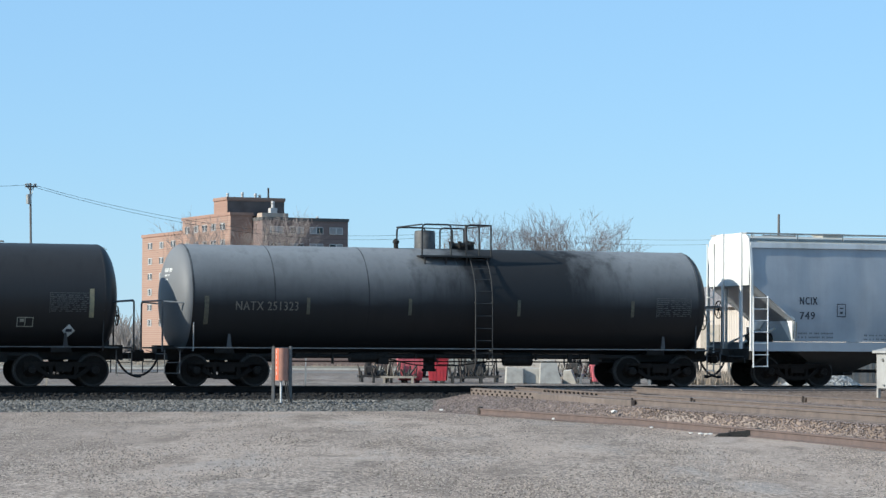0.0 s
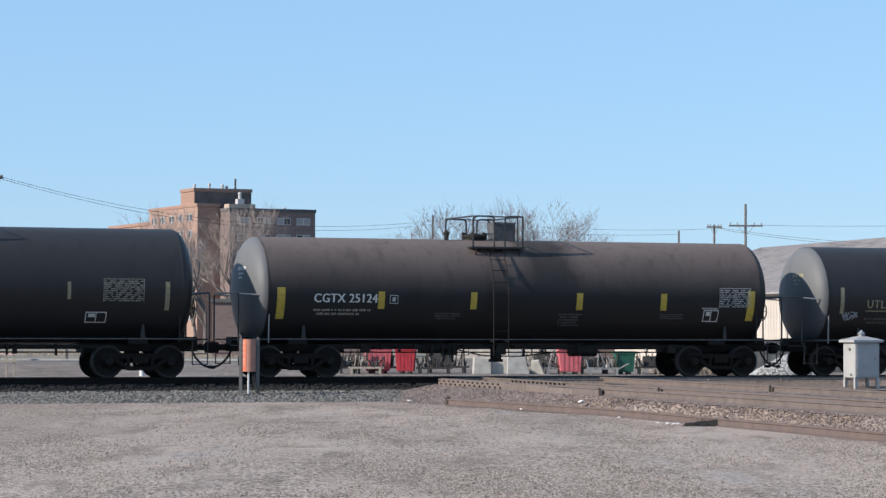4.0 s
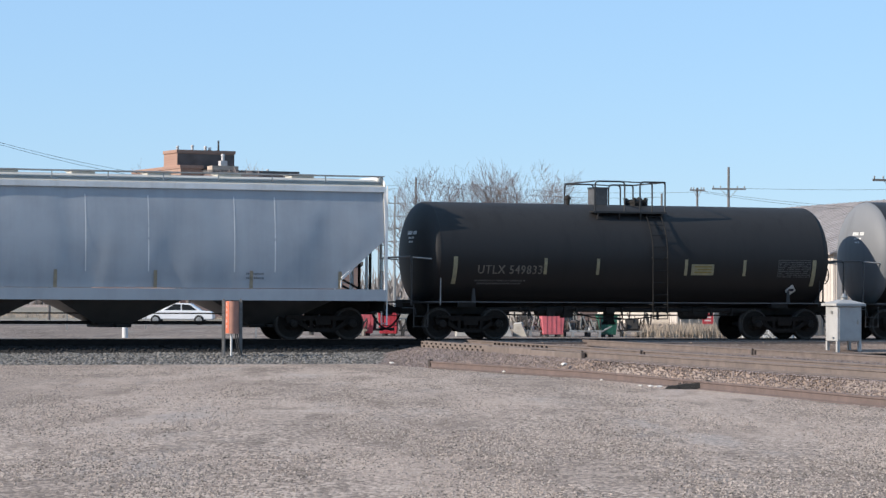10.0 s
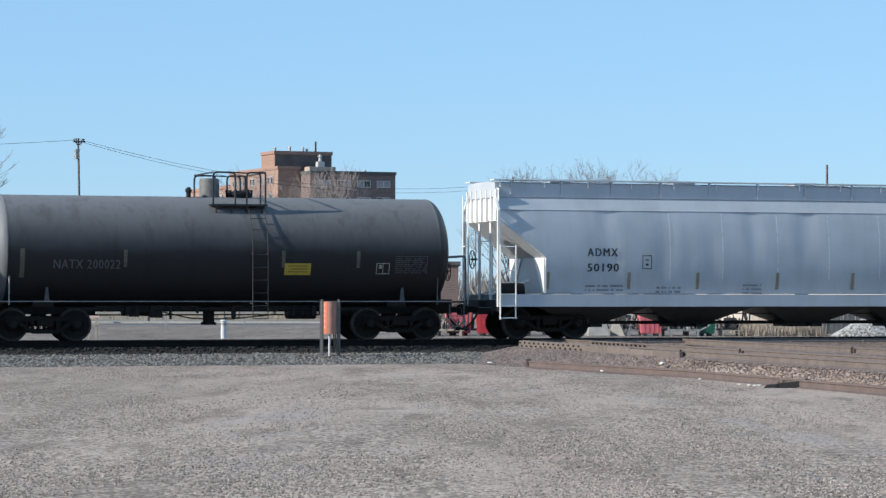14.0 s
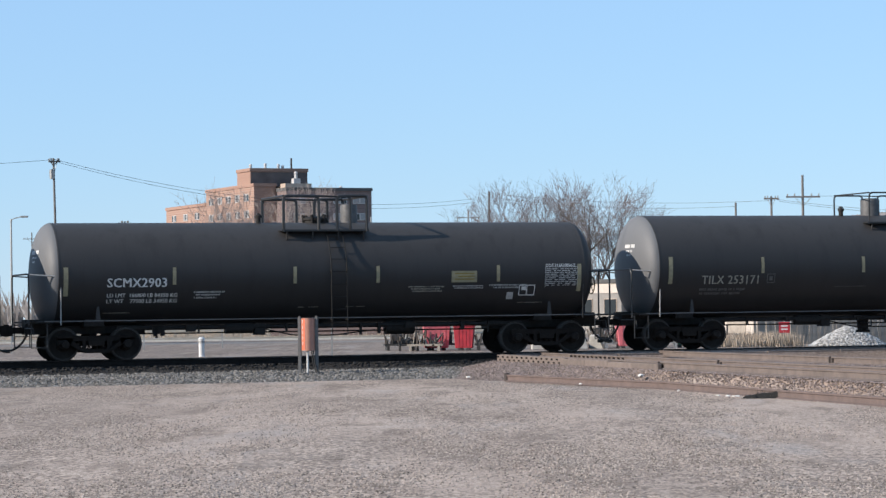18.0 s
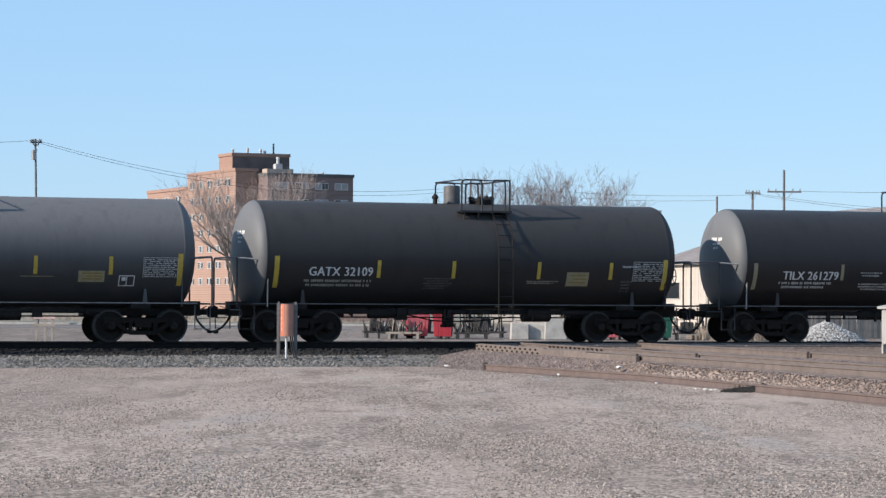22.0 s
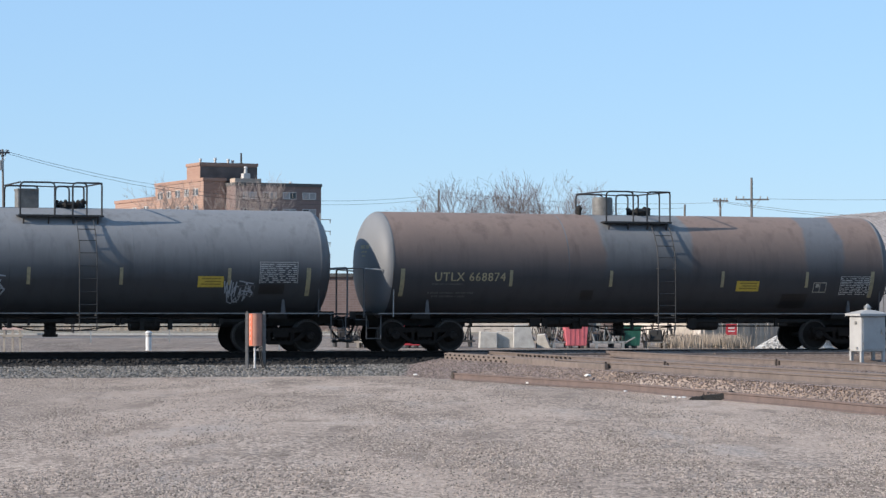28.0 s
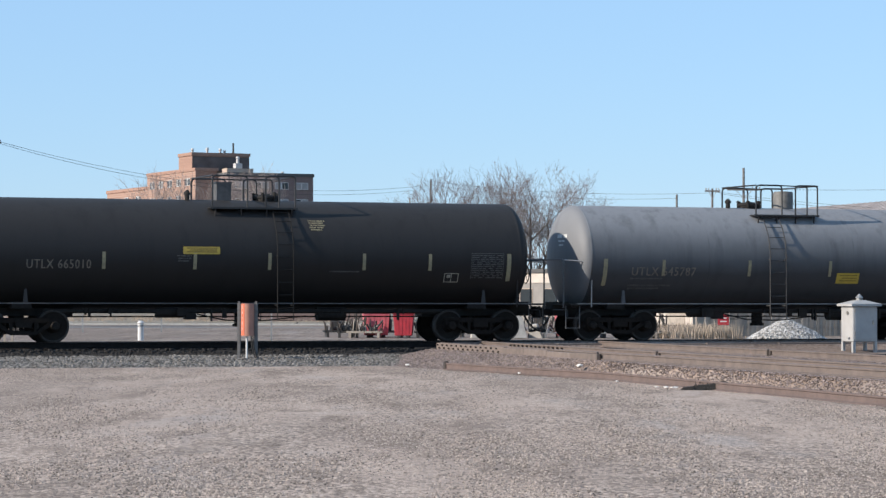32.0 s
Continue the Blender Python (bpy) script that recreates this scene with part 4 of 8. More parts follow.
    part("hand_brake", M_HANDWHEEL, None, car, at=pose(-h - 0.02, 0.75, 2.35, 0, 0, 180))
    bm = bmesh.new()
    rod(bm, (-h + 0.35, -0.55, 1.42), (-h + 1.1, -0.55, 1.42), 0.22, 12)
    part("air_reservoir", bm, black_iron, car, smooth=True)
    # discharge bays
    for c in bays:
        w = 1.88
        bm = bmesh.new()
        v0 = [bm.verts.new((c + dx * w, dy * (1.45 - 0.03 * abs(c) / 6), sill[0] + 0.05)) for dx, dy in ((-1, -1), (1, -1), (1, 1), (-1, 1))]
        v1 = [bm.verts.new((c + dx * 0.50, dy * 0.55, 0.44)) for dx, dy in ((-1, -1), (1, -1), (1, 1), (-1, 1))]
        for i in range(4):
            j = (i + 1) % 4
            bm.faces.new((v0[i], v0[j], v1[j], v1[i]))
        bm.faces.new(v1[::-1])
        bm.faces.new(v0)
        bmesh.ops.recalc_face_normals(bm, faces=bm.faces[:])
        bay = part("discharge_bay", bm, GREY_DIRT, car)
        bm = bmesh.new()
        box(bm, c - 0.48, c + 0.48, -0.72, 0.72, 0.34, 0.44)
        rod(bm, (c, -1.10, 0.40), (c, 1.10, 0.40), 0.05, 7)
        part("outlet_gate", bm, black_iron, bay)
    bm = bmesh.new()
    box(bm, -h + 2.2, h - 2.2, -0.14, 0.14, 0.42, 0.52)
    rod(bm, (-h + 2.2, -0.8, 0.74), (h - 2.2, -0.8, 0.74), 0.02, 5)
    part("brake_rigging", bm, black_iron, car)
    # lettering
    mx, mz1, mz2, size, w1, w2 = marks_x
    part("reporting_mark", flat_text(marks, size, side, mx, mz1, w1, 0.009, 1.25), None, car).data.materials.append(lettering_dark)
    part("car_number", flat_text(number, size, side, mx, mz2, w2, 0.009, 1.15), None, car).data.materials.append(lettering_dark)
    bm = bmesh.new()
    rnd = random.Random(7)
    for cx, cz, rows, w in ((mx - 0.05, mz2 - 0.45, 2, 1.2), (mx + 2.2, mz2 - 0.50, 2, 0.8), (mx + 5.0, mz2 - 0.42, 3, 0.6), (h - 4.2, mz2 - 0.32, 2, 0.5)):
        for row in range(rows):
            x = cx
            while x < cx + w:
                k = rnd.uniform(0.025, 0.05)
                plate(bm, x, x + k, cz - row * 0.12, cz + 0.05 - row * 0.12, side, 1, 0.005)
                x += k + rnd.choice((0.02, 0.02, 0.02, 0.08))
    tagged(part("stencil_note", bm, HOPPER_NOTE, car), kind="stuff")
    bm = bmesh.new()
    fx, fz = mx + w2 + 0.75, mz2 + 0.08
    for q in ((fx, fx + 0.30, fz, fz + 0.02), (fx, fx + 0.30, fz + 0.38, fz + 0.40), (fx, fx + 0.02, fz, fz + 0.40), (fx + 0.28, fx + 0.30, fz, fz + 0.40), (fx + 0.09, fx + 0.21, fz + 0.25, fz + 0.28), (fx + 0.11, fx + 0.19, fz + 0.10, fz + 0.16)):
        plate(bm, q[0], q[1], q[2], q[3], side, 2, 0.005)
    part("stencil_frame", bm, lettering_dark, car)
    for x in refl:
        bm = bmesh.new()
        plate(bm, x - 0.05, x + 0.05, 1.46, 1.96, side, 3, 0.006)
        part("reflector", bm, refl_mat or tan_film, car)
    TRAIN.append((car, at))
    return car, side


walkway_grey = surface("walkway_grey", (0.42, 0.42, 0.41), (0.26, 0.26, 0.25), 3.0, 0.7)
GREY_DIRT = hopper_mat("grey_dirt", (0.06, 0.058, 0.055), (0.025, 0.024, 0.023))
HOPPER_NOTE = surface("hopper_note", (0.16, 0.17, 0.19), (0.10, 0.11, 0.12), 10.0, 0.6, bump_d=0)
pale_grey = hopper_mat("pale_grey", (0.44, 0.465, 0.49), (0.35, 0.37, 0.39))
steel_grey = hopper_mat("steel_grey", (0.315, 0.345, 0.375), (0.25, 0.272, 0.295))
blue_grey = hopper_mat("blue_grey", (0.33, 0.355, 0.385), (0.25, 0.27, 0.29))
white_paint = hopper_mat("white_paint", (0.74, 0.74, 0.72), (0.48, 0.47, 0.44))
roof_cream = hopper_mat("roof_cream", (0.48, 0.46, 0.40), (0.34, 0.32, 0.28))

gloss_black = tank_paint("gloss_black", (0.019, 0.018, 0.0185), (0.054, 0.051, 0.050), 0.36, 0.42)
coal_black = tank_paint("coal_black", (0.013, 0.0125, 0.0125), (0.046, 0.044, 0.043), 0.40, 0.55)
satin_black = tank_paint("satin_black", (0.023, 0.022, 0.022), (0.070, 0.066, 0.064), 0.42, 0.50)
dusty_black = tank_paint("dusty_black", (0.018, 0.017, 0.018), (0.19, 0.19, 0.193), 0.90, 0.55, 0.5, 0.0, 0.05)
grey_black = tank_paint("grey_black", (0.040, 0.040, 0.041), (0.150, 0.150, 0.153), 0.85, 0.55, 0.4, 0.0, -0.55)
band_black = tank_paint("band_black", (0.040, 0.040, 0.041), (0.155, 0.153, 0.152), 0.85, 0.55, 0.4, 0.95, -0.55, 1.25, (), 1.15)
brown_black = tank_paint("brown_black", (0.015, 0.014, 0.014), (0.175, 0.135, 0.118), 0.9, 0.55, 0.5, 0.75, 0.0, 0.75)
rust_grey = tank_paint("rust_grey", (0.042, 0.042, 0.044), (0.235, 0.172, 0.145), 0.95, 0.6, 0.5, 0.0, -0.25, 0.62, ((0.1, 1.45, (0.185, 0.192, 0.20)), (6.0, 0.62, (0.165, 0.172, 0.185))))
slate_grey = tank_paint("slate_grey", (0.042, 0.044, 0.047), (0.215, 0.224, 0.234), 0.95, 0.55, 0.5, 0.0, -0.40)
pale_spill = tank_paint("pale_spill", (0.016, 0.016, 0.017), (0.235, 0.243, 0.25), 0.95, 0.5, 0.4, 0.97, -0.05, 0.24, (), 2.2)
# paler tones for the sunward heads, with the sun's brightness painted in
lit_grey_head = tank_paint("lit_grey_head", (0.098, 0.101, 0.105), (0.145, 0.148, 0.152), 0.5, 0.5)
lit_pale_head = tank_paint("lit_pale_head", (0.128, 0.134, 0.141), (0.195, 0.20, 0.206), 0.5, 0.5)

# ---- the train, from its front to its back ----
hopper_car("light grey covered hopper with white end and roof walkway", "NCIX", "749", 18.2, 18.7, (-7.75, 2.50, 2.05, 0.33, 0.58, 0.50), blue_grey, white_paint,
           roof_z=4.62, eave_z=4.30, sill=(1.08, 1.36), bays=(-6.0, -2.2, 2.2, 6.0), lean=(2.0, 3.07), slope=1.40, stiff=False, hatches=(-6, -2, 2, 6), refl=(-7.9,), roof_paint=roof_cream)
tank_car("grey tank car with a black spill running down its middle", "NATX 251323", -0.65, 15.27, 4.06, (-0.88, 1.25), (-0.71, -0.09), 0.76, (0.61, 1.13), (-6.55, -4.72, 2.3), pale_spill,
         lit_pale_head, lettering_worn, (-4.42, -1.36, 2.0, 5.61), dim_film, ends=(-7.4, None), panel=(6.41, 7.48, 2.1, 2.61), seams=(-5.4, -2.6, 0.2), tube=tank_grey_tube, head_up=0.75)
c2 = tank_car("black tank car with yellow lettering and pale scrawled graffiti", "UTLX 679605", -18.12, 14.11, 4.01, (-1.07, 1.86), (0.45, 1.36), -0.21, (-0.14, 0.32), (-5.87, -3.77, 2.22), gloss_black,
              lit_grey_head, lettering_tan, (-3.54, -1.35, 1.57, 3.77), None, ends=(-6.74, 6.80), panel=(5.65, 6.71, 2.08, 2.58), placard=(2.7, 3.46, 2.3, 2.6), placard_mat=worn_film, box_at=(4.73, 5.19, 1.65, 1.92), diamond=((6.2, 1.55),))
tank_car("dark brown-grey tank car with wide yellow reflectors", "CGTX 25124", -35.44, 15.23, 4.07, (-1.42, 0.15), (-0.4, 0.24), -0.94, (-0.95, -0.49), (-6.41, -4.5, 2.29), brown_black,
         lit_grey_head, lettering, (-4.38, -1.53, 1.82, 4.55), yellow_film, (0.20, 0.50), (-7.40, 7.45), (0.24, 0.90), panel=(6.42, 7.40, 2.09, 2.64), bright=True, box_at=(5.9, 6.4, 1.65, 2.0), dome_kind="box")
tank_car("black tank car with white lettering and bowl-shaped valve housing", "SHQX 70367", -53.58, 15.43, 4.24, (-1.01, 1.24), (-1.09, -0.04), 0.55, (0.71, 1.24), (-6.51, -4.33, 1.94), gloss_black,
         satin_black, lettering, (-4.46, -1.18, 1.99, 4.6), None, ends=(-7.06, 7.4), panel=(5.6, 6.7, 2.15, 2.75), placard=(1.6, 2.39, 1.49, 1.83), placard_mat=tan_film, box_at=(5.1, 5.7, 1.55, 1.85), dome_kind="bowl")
tank_car("glossy black tank car with white lettering and sunlight painted on its end", "TCLX 290167", -71.35, 15.53, 4.31, (-0.68, 1.14), (-0.69, 0.27), 0.83, (0.64, 1.32), (-7.17, -5.21, 2.22), gloss_black,
         lit_pale_head, lettering, (-4.37, -1.62, 1.91, 4.43), tan_film, ends=(-7.62, 7.7), panel=(6.56, 7.54, 2.10, 2.58), bright=True, placard=(-0.78, -0.09, 2.42, 2.88), box_at=(5.59, 6.05, 1.71, 1.98), dome_kind="bowl", seams=(-5.9, -3.0, 3.1, 5.6))
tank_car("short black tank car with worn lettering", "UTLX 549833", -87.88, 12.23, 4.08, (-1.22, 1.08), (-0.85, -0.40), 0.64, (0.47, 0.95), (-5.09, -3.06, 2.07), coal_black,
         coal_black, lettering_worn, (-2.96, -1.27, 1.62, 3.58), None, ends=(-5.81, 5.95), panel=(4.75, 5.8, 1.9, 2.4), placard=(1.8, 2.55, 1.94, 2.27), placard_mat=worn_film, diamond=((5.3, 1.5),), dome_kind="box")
f7, side7 = hopper_car("light grey covered hopper with red scrawled graffiti", "FINX", "10707", -105.60, 19.49, (-7.58, 2.57, 2.17, 0.32, 0.70, 0.98), steel_grey, white_paint,
                       roof_z=4.70, eave_z=4.36, sill=(1.12, 1.45), bays=(-6.4, -2.2, 1.95, 6.4), lean=(1.72, 2.86), dents=0.045, slope=1.32, ribs=(-7.2, -5.5, -3.4, -1.6, 0.9, 2.7, 5.2, 6.4), hatches=(-7.6, -5.6, -3.3, -1.1, 1.1, 3.3, 5.4, 7.6), open_end=False,
                       refl=(-8.2, -5.1, -2.75, 0.05, 2.9, 5.7, 8.35), roof_paint=roof_cream)
hopper_car("light grey curved-side covered hopper with blue lettering", "ADMX", "50190", -124.92, 16.74, (-5.62, 2.43, 1.98, 0.34, 0.95, 0.98), pale_grey, white_paint,
           roof_z=4.62, eave_z=4.17, band=True, sill=(0.95, 1.31), bays=(-5.3, -1.9, 1.9, 5.3), lean=(2.38, 3.45), slope=1.42, dents=0.055, ribs=(-3.0, -1.3, 0.5, 2.2, 3.9, 5.6), hatches=(-6, -2, 2, 6),
           refl=(-6.85, -4.3, -2.1, 0.5, 3.0, 5.3, 7.1))
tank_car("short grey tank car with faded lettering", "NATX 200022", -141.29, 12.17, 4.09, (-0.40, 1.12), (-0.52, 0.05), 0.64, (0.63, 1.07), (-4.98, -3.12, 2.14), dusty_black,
         lit_pale_head, lettering_faint, (-2.98, 1.55, 3.76), dim_film, ends=(-5.85, None), panel=(4.9, 5.8, 1.91, 2.37), placard=(1.59, 2.36, 1.85, 2.18), box_at=(4.3, 4.7, 1.88, 2.2), seams=(-2.4,), housing=HOUSING_PALE, tube=tank_grey_tube)
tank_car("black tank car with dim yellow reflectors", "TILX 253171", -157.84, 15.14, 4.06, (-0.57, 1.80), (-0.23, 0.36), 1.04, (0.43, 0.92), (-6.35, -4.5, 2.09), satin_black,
         lit_grey_head, lettering_dim, (-4.37, -1.0, 2.1, 4.9), None, ends=(-7.38, 7.4), panel=(6.2, 7.2, 2.1, 2.6), placard=(4.0, 4.75, 1.9, 2.25), placard_mat=worn_film, box_at=(5.3, 5.8, 1.6, 1.9))
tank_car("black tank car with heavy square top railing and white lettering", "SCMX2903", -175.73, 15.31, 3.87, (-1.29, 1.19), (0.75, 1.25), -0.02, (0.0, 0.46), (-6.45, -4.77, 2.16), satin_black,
         lit_grey_head, lettering, (-4.55, -1.05, 1.42, 5.09), None, ends=(-7.62, 7.62), panel=(6.58, 7.54, 1.96, 2.49), bright=True, load=("LD LMT  186800 LB 84350 KG", "LT WT    77000 LB 34950 KG"), texts=(("DOT 111A100W-3", 6.58, 7.48, 2.51, 0.13),), placard=(3.65, 4.43, 2.08, 2.41), placard_mat=worn_film, box_at=(5.75, 6.25, 1.68, 1.99), tall=0.72, heavy=1.7)
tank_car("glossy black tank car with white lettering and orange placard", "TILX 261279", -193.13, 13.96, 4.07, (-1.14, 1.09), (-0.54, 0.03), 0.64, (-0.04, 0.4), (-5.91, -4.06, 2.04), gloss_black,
         lit_grey_head, lettering, (-3.93, -1.21, 1.81, 4.62), None, ends=(-6.85, 6.95), panel=(5.80, 6.82, 1.89, 2.44), bright=True, placard=(3.6, 4.3, 1.81, 2.19), placard_mat=orange_film, seams=(-1.4,))
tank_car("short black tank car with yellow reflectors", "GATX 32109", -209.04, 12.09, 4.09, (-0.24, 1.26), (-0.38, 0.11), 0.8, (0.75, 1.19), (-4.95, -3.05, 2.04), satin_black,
         lit_grey_head, lettering, (-2.87, -0.59, 2.06, 4.34), yellow_film, (0.11, 0.50), (-5.92, 6.08), (0.14, 0.90), panel=(5.08, 6.0, 1.82, 2.37), bright=True, placard=(2.95, 3.65, 1.66, 2.07), placard_mat=worn_film)
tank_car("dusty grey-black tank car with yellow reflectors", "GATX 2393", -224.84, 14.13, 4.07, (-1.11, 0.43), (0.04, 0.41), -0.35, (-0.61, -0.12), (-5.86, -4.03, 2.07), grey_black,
         lit_grey_head, lettering, (-3.9, -1.81, 0.65, 2.99, 5.1), yellow_film, (0.11, 0.50), (-6.75, 7.08), (0.14, 0.90), panel=(6.05, 6.98, 1.83, 2.35), bright=True, placard=(4.2, 4.94, 1.68, 1.99), placard_mat=worn_film, box_at=(5.35, 5.8, 1.57, 1.87), dome_kind="box", tube=tank_grey_tube, brake=-1)
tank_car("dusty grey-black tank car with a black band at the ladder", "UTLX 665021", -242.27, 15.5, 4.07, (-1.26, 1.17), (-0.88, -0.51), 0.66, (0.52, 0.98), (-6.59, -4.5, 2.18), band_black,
         lit_grey_head, lettering_tan, (-4.3, -1.21, 1.66, 4.35), None, ends=(-7.55, 7.6), panel=(6.3, 7.35, 2.06, 2.61), box_at=(5.5, 5.95, 1.71, 2.01), dome_kind="box", tube=tank_grey_tube)
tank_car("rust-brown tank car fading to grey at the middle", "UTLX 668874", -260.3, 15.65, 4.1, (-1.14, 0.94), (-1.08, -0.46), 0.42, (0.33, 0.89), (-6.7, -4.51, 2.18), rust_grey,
         lit_pale_head, lettering_tan, (-4.33, -1.14, 2.52, 5.36), None, ends=(-7.7, 7.6), panel=(6.55, 7.5, 1.69, 2.22), bright=True, placard=(3.0, 3.76, 1.78, 2.09), box_at=(5.6, 6.05, 1.75, 2.06), seams=(-2.5, 0.9), housing=HOUSING_PALE, tube=tank_grey_tube, head_up=0.48)
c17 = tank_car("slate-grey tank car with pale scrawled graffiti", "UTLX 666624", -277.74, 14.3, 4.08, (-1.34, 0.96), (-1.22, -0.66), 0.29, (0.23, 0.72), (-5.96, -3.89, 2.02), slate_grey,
               lit_pale_head, lettering_tan, (-3.73, -1.17, 1.44, 4.56), None, ends=(-7.03, 6.9), panel=(5.48, 6.55, 1.98, 2.54), bright=True, placard=(3.65, 4.40, 1.84, 2.15), dome_kind="box", seams=(-1.7, 1.8), housing=HOUSING_PALE, tube=tank_grey_tube, brake=-1, head_up=0.95)
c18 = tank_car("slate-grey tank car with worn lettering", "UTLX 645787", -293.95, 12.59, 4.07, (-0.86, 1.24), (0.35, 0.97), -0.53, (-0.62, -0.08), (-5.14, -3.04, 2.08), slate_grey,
         lit_pale_head, lettering_worn, (-4.11, -1.25, 1.49, 3.7), None, ends=(-6.01, 6.1), panel=(5.0, 6.0, 2.0, 2.5), placard=(1.74, 2.52, 1.73, 2.05), box_at=(4.1, 4.55, 1.7, 2.0), seams=(-2.6, 2.3), housing=HOUSING_PALE, tube=tank_grey_tube)
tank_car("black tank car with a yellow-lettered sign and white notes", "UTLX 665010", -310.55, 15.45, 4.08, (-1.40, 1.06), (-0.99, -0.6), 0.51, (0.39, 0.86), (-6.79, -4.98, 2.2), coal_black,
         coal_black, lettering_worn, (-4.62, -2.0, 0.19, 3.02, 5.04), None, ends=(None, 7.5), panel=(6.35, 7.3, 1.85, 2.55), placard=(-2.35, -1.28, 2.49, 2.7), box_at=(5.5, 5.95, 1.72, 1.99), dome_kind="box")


bm = bmesh.new()
lathe(bm, [(0.02, 5.70), (0.15, 5.71), (0.20, 5.75), (0.20, 6.50), (0.15, 6.54), (0.02, 6.55)], 16, "X", Matrix.Translation((0, -1.20, 1.34)))
part("air_reservoir", bm, tank_grey_tube, c18, "dusty grey air reservoir", smooth=True)


def scrawl(car, name, strokes, x0, z0, sx, sz, side, mat, r=0.02):
    """A spray-painted scribble that hugs the side of a car."""
    bm = bmesh.new()
    for st in strokes:
        pts = [(x0 + px * sx, side(0, z0 + pz * sz, 0.0), z0 + pz * sz) for px, pz in st]
        for a, b in zip(pts, pts[1:]):
            d = Vector((b[0] - a[0], 0, b[2] - a[2]))
            if d.length < 1e-4:
                continue
            n = Vector((-d.z, 0, d.x)).normalized() * r
            e = d.normalized() * r * 0.7
            count = max(1, math.ceil(d.length / 0.06))
            row = []
            for i in range(count + 1):
                at = Vector((a[0], 0, a[2])) - e + (d + 2 * e) * (i / count)
                row.append([bm.verts.new((at.x + n.x * k, side(0, at.z + n.z * k, 0.009), at.z + n.z * k)) for k in (1, -1)])
            for p, q in zip(row, row[1:]):
                bm.faces.new((p[0], p[1], q[1], q[0]))
    part(name, bm, mat, car)


def round_side(R, zc):
    return lambda x, z, off=0.006: -math.sqrt(max(0.0, R * R - (z - zc) ** 2)) - off


def loop(cx, cz, rx, rz, a0=0, a1=360, n=12):
    return [(cx + rx * math.cos(radians(a0 + (a1 - a0) * i / n)), cz + rz * math.sin(radians(a0 + (a1 - a0) * i / n))) for i in range(n + 1)]


S17, S2 = round_side(1.575, 4.08 - 1.575), round_side(1.54, 4.01 - 1.54)
wild = [[(0.0, 0.95), (0.05, 0.45), (0.09, 0.90), (0.15, 0.30), (0.23, 0.97), (0.20, 0.25)], [(0.10, 0.5), (0.18, 0.08), (0.32, 0.0), (0.45, 0.25), (0.52, 0.05)], [(0.30, 0.9), (0.27, 0.35), (0.36, 0.55), (0.42, 0.92), (0.38, 0.3)],
        loop(0.44, 0.40, 0.15, 0.34, 70, 400), [(0.58, 0.66), (0.52, 0.30), (0.70, 0.42)], [(0.62, 0.55), (0.98, 0.48), (0.76, 0.90), (0.70, 0.12), (0.92, 0.74)], loop(0.80, 0.50, 0.09, 0.16, 20, 300), [(0.52, 0.97), (0.76, 0.90), (1.0, 0.86)], [(0.9, 0.6), (1.0, 0.45), (0.93, 0.3)]]
loose = [[(0.0, 0.75), (0.02, 0.78)], [(0.03, 0.55), (0.05, 0.58)], [(0.16, 0.95), (0.22, 0.45), (0.32, 0.9)], [(0.22, 0.45), (0.25, 0.05)], loop(0.36, 0.35, 0.05, 0.2, 60, 330), loop(0.46, 0.38, 0.05, 0.2, 60, 330), [(0.54, 0.42), (0.66, 0.47)], [(0.72, 0.95), (0.68, 0.15), (0.75, 0.1)], [(0.62, 0.68), (0.80, 0.72)], loop(0.88, 0.42, 0.10, 0.34)]
scrawl(c17, "graffiti", wild, -3.3, 1.34, 1.48, 0.92, S17, graffiti_pale)
scrawl(c17, "graffiti", wild, 4.43, 1.38, 0.85, 0.66, S17, graffiti_pale, 0.016)
scrawl(c2, "graffiti", loose, -2.1, 1.36, 1.72, 0.66, S2, graffiti_pale, 0.015)
scrawl(c2, "graffiti", wild, -6.72, 1.72, 0.55, 0.26, S2, graffiti_pale, 0.012)
tagword = [loop(0.10, 0.35, 0.09, 0.28, 40, 320), [(0.19, 0.05), (0.16, 0.95)], loop(0.30, 0.40, 0.08, 0.24), [(0.22, 0.0), (0.38, 0.85)], [(0.44, 0.80), (0.52, 0.10), (0.60, 0.85)], loop(0.68, 0.50, 0.07, 0.14, 120, -90), loop(0.67, 0.24, 0.08, 0.16, 90, -130), [(0.80, 0.05), (0.82, 0.85), (0.95, 0.15), (0.99, 1.0)], [(0.02, 0.62), (0.20, 0.75)], [(0.0, 0.1), (0.4, 0.02)]]
scrawl(f7, "graffiti", tagword, -5.35, 1.50, 2.05, 0.66, side7, graffiti_red, 0.026)


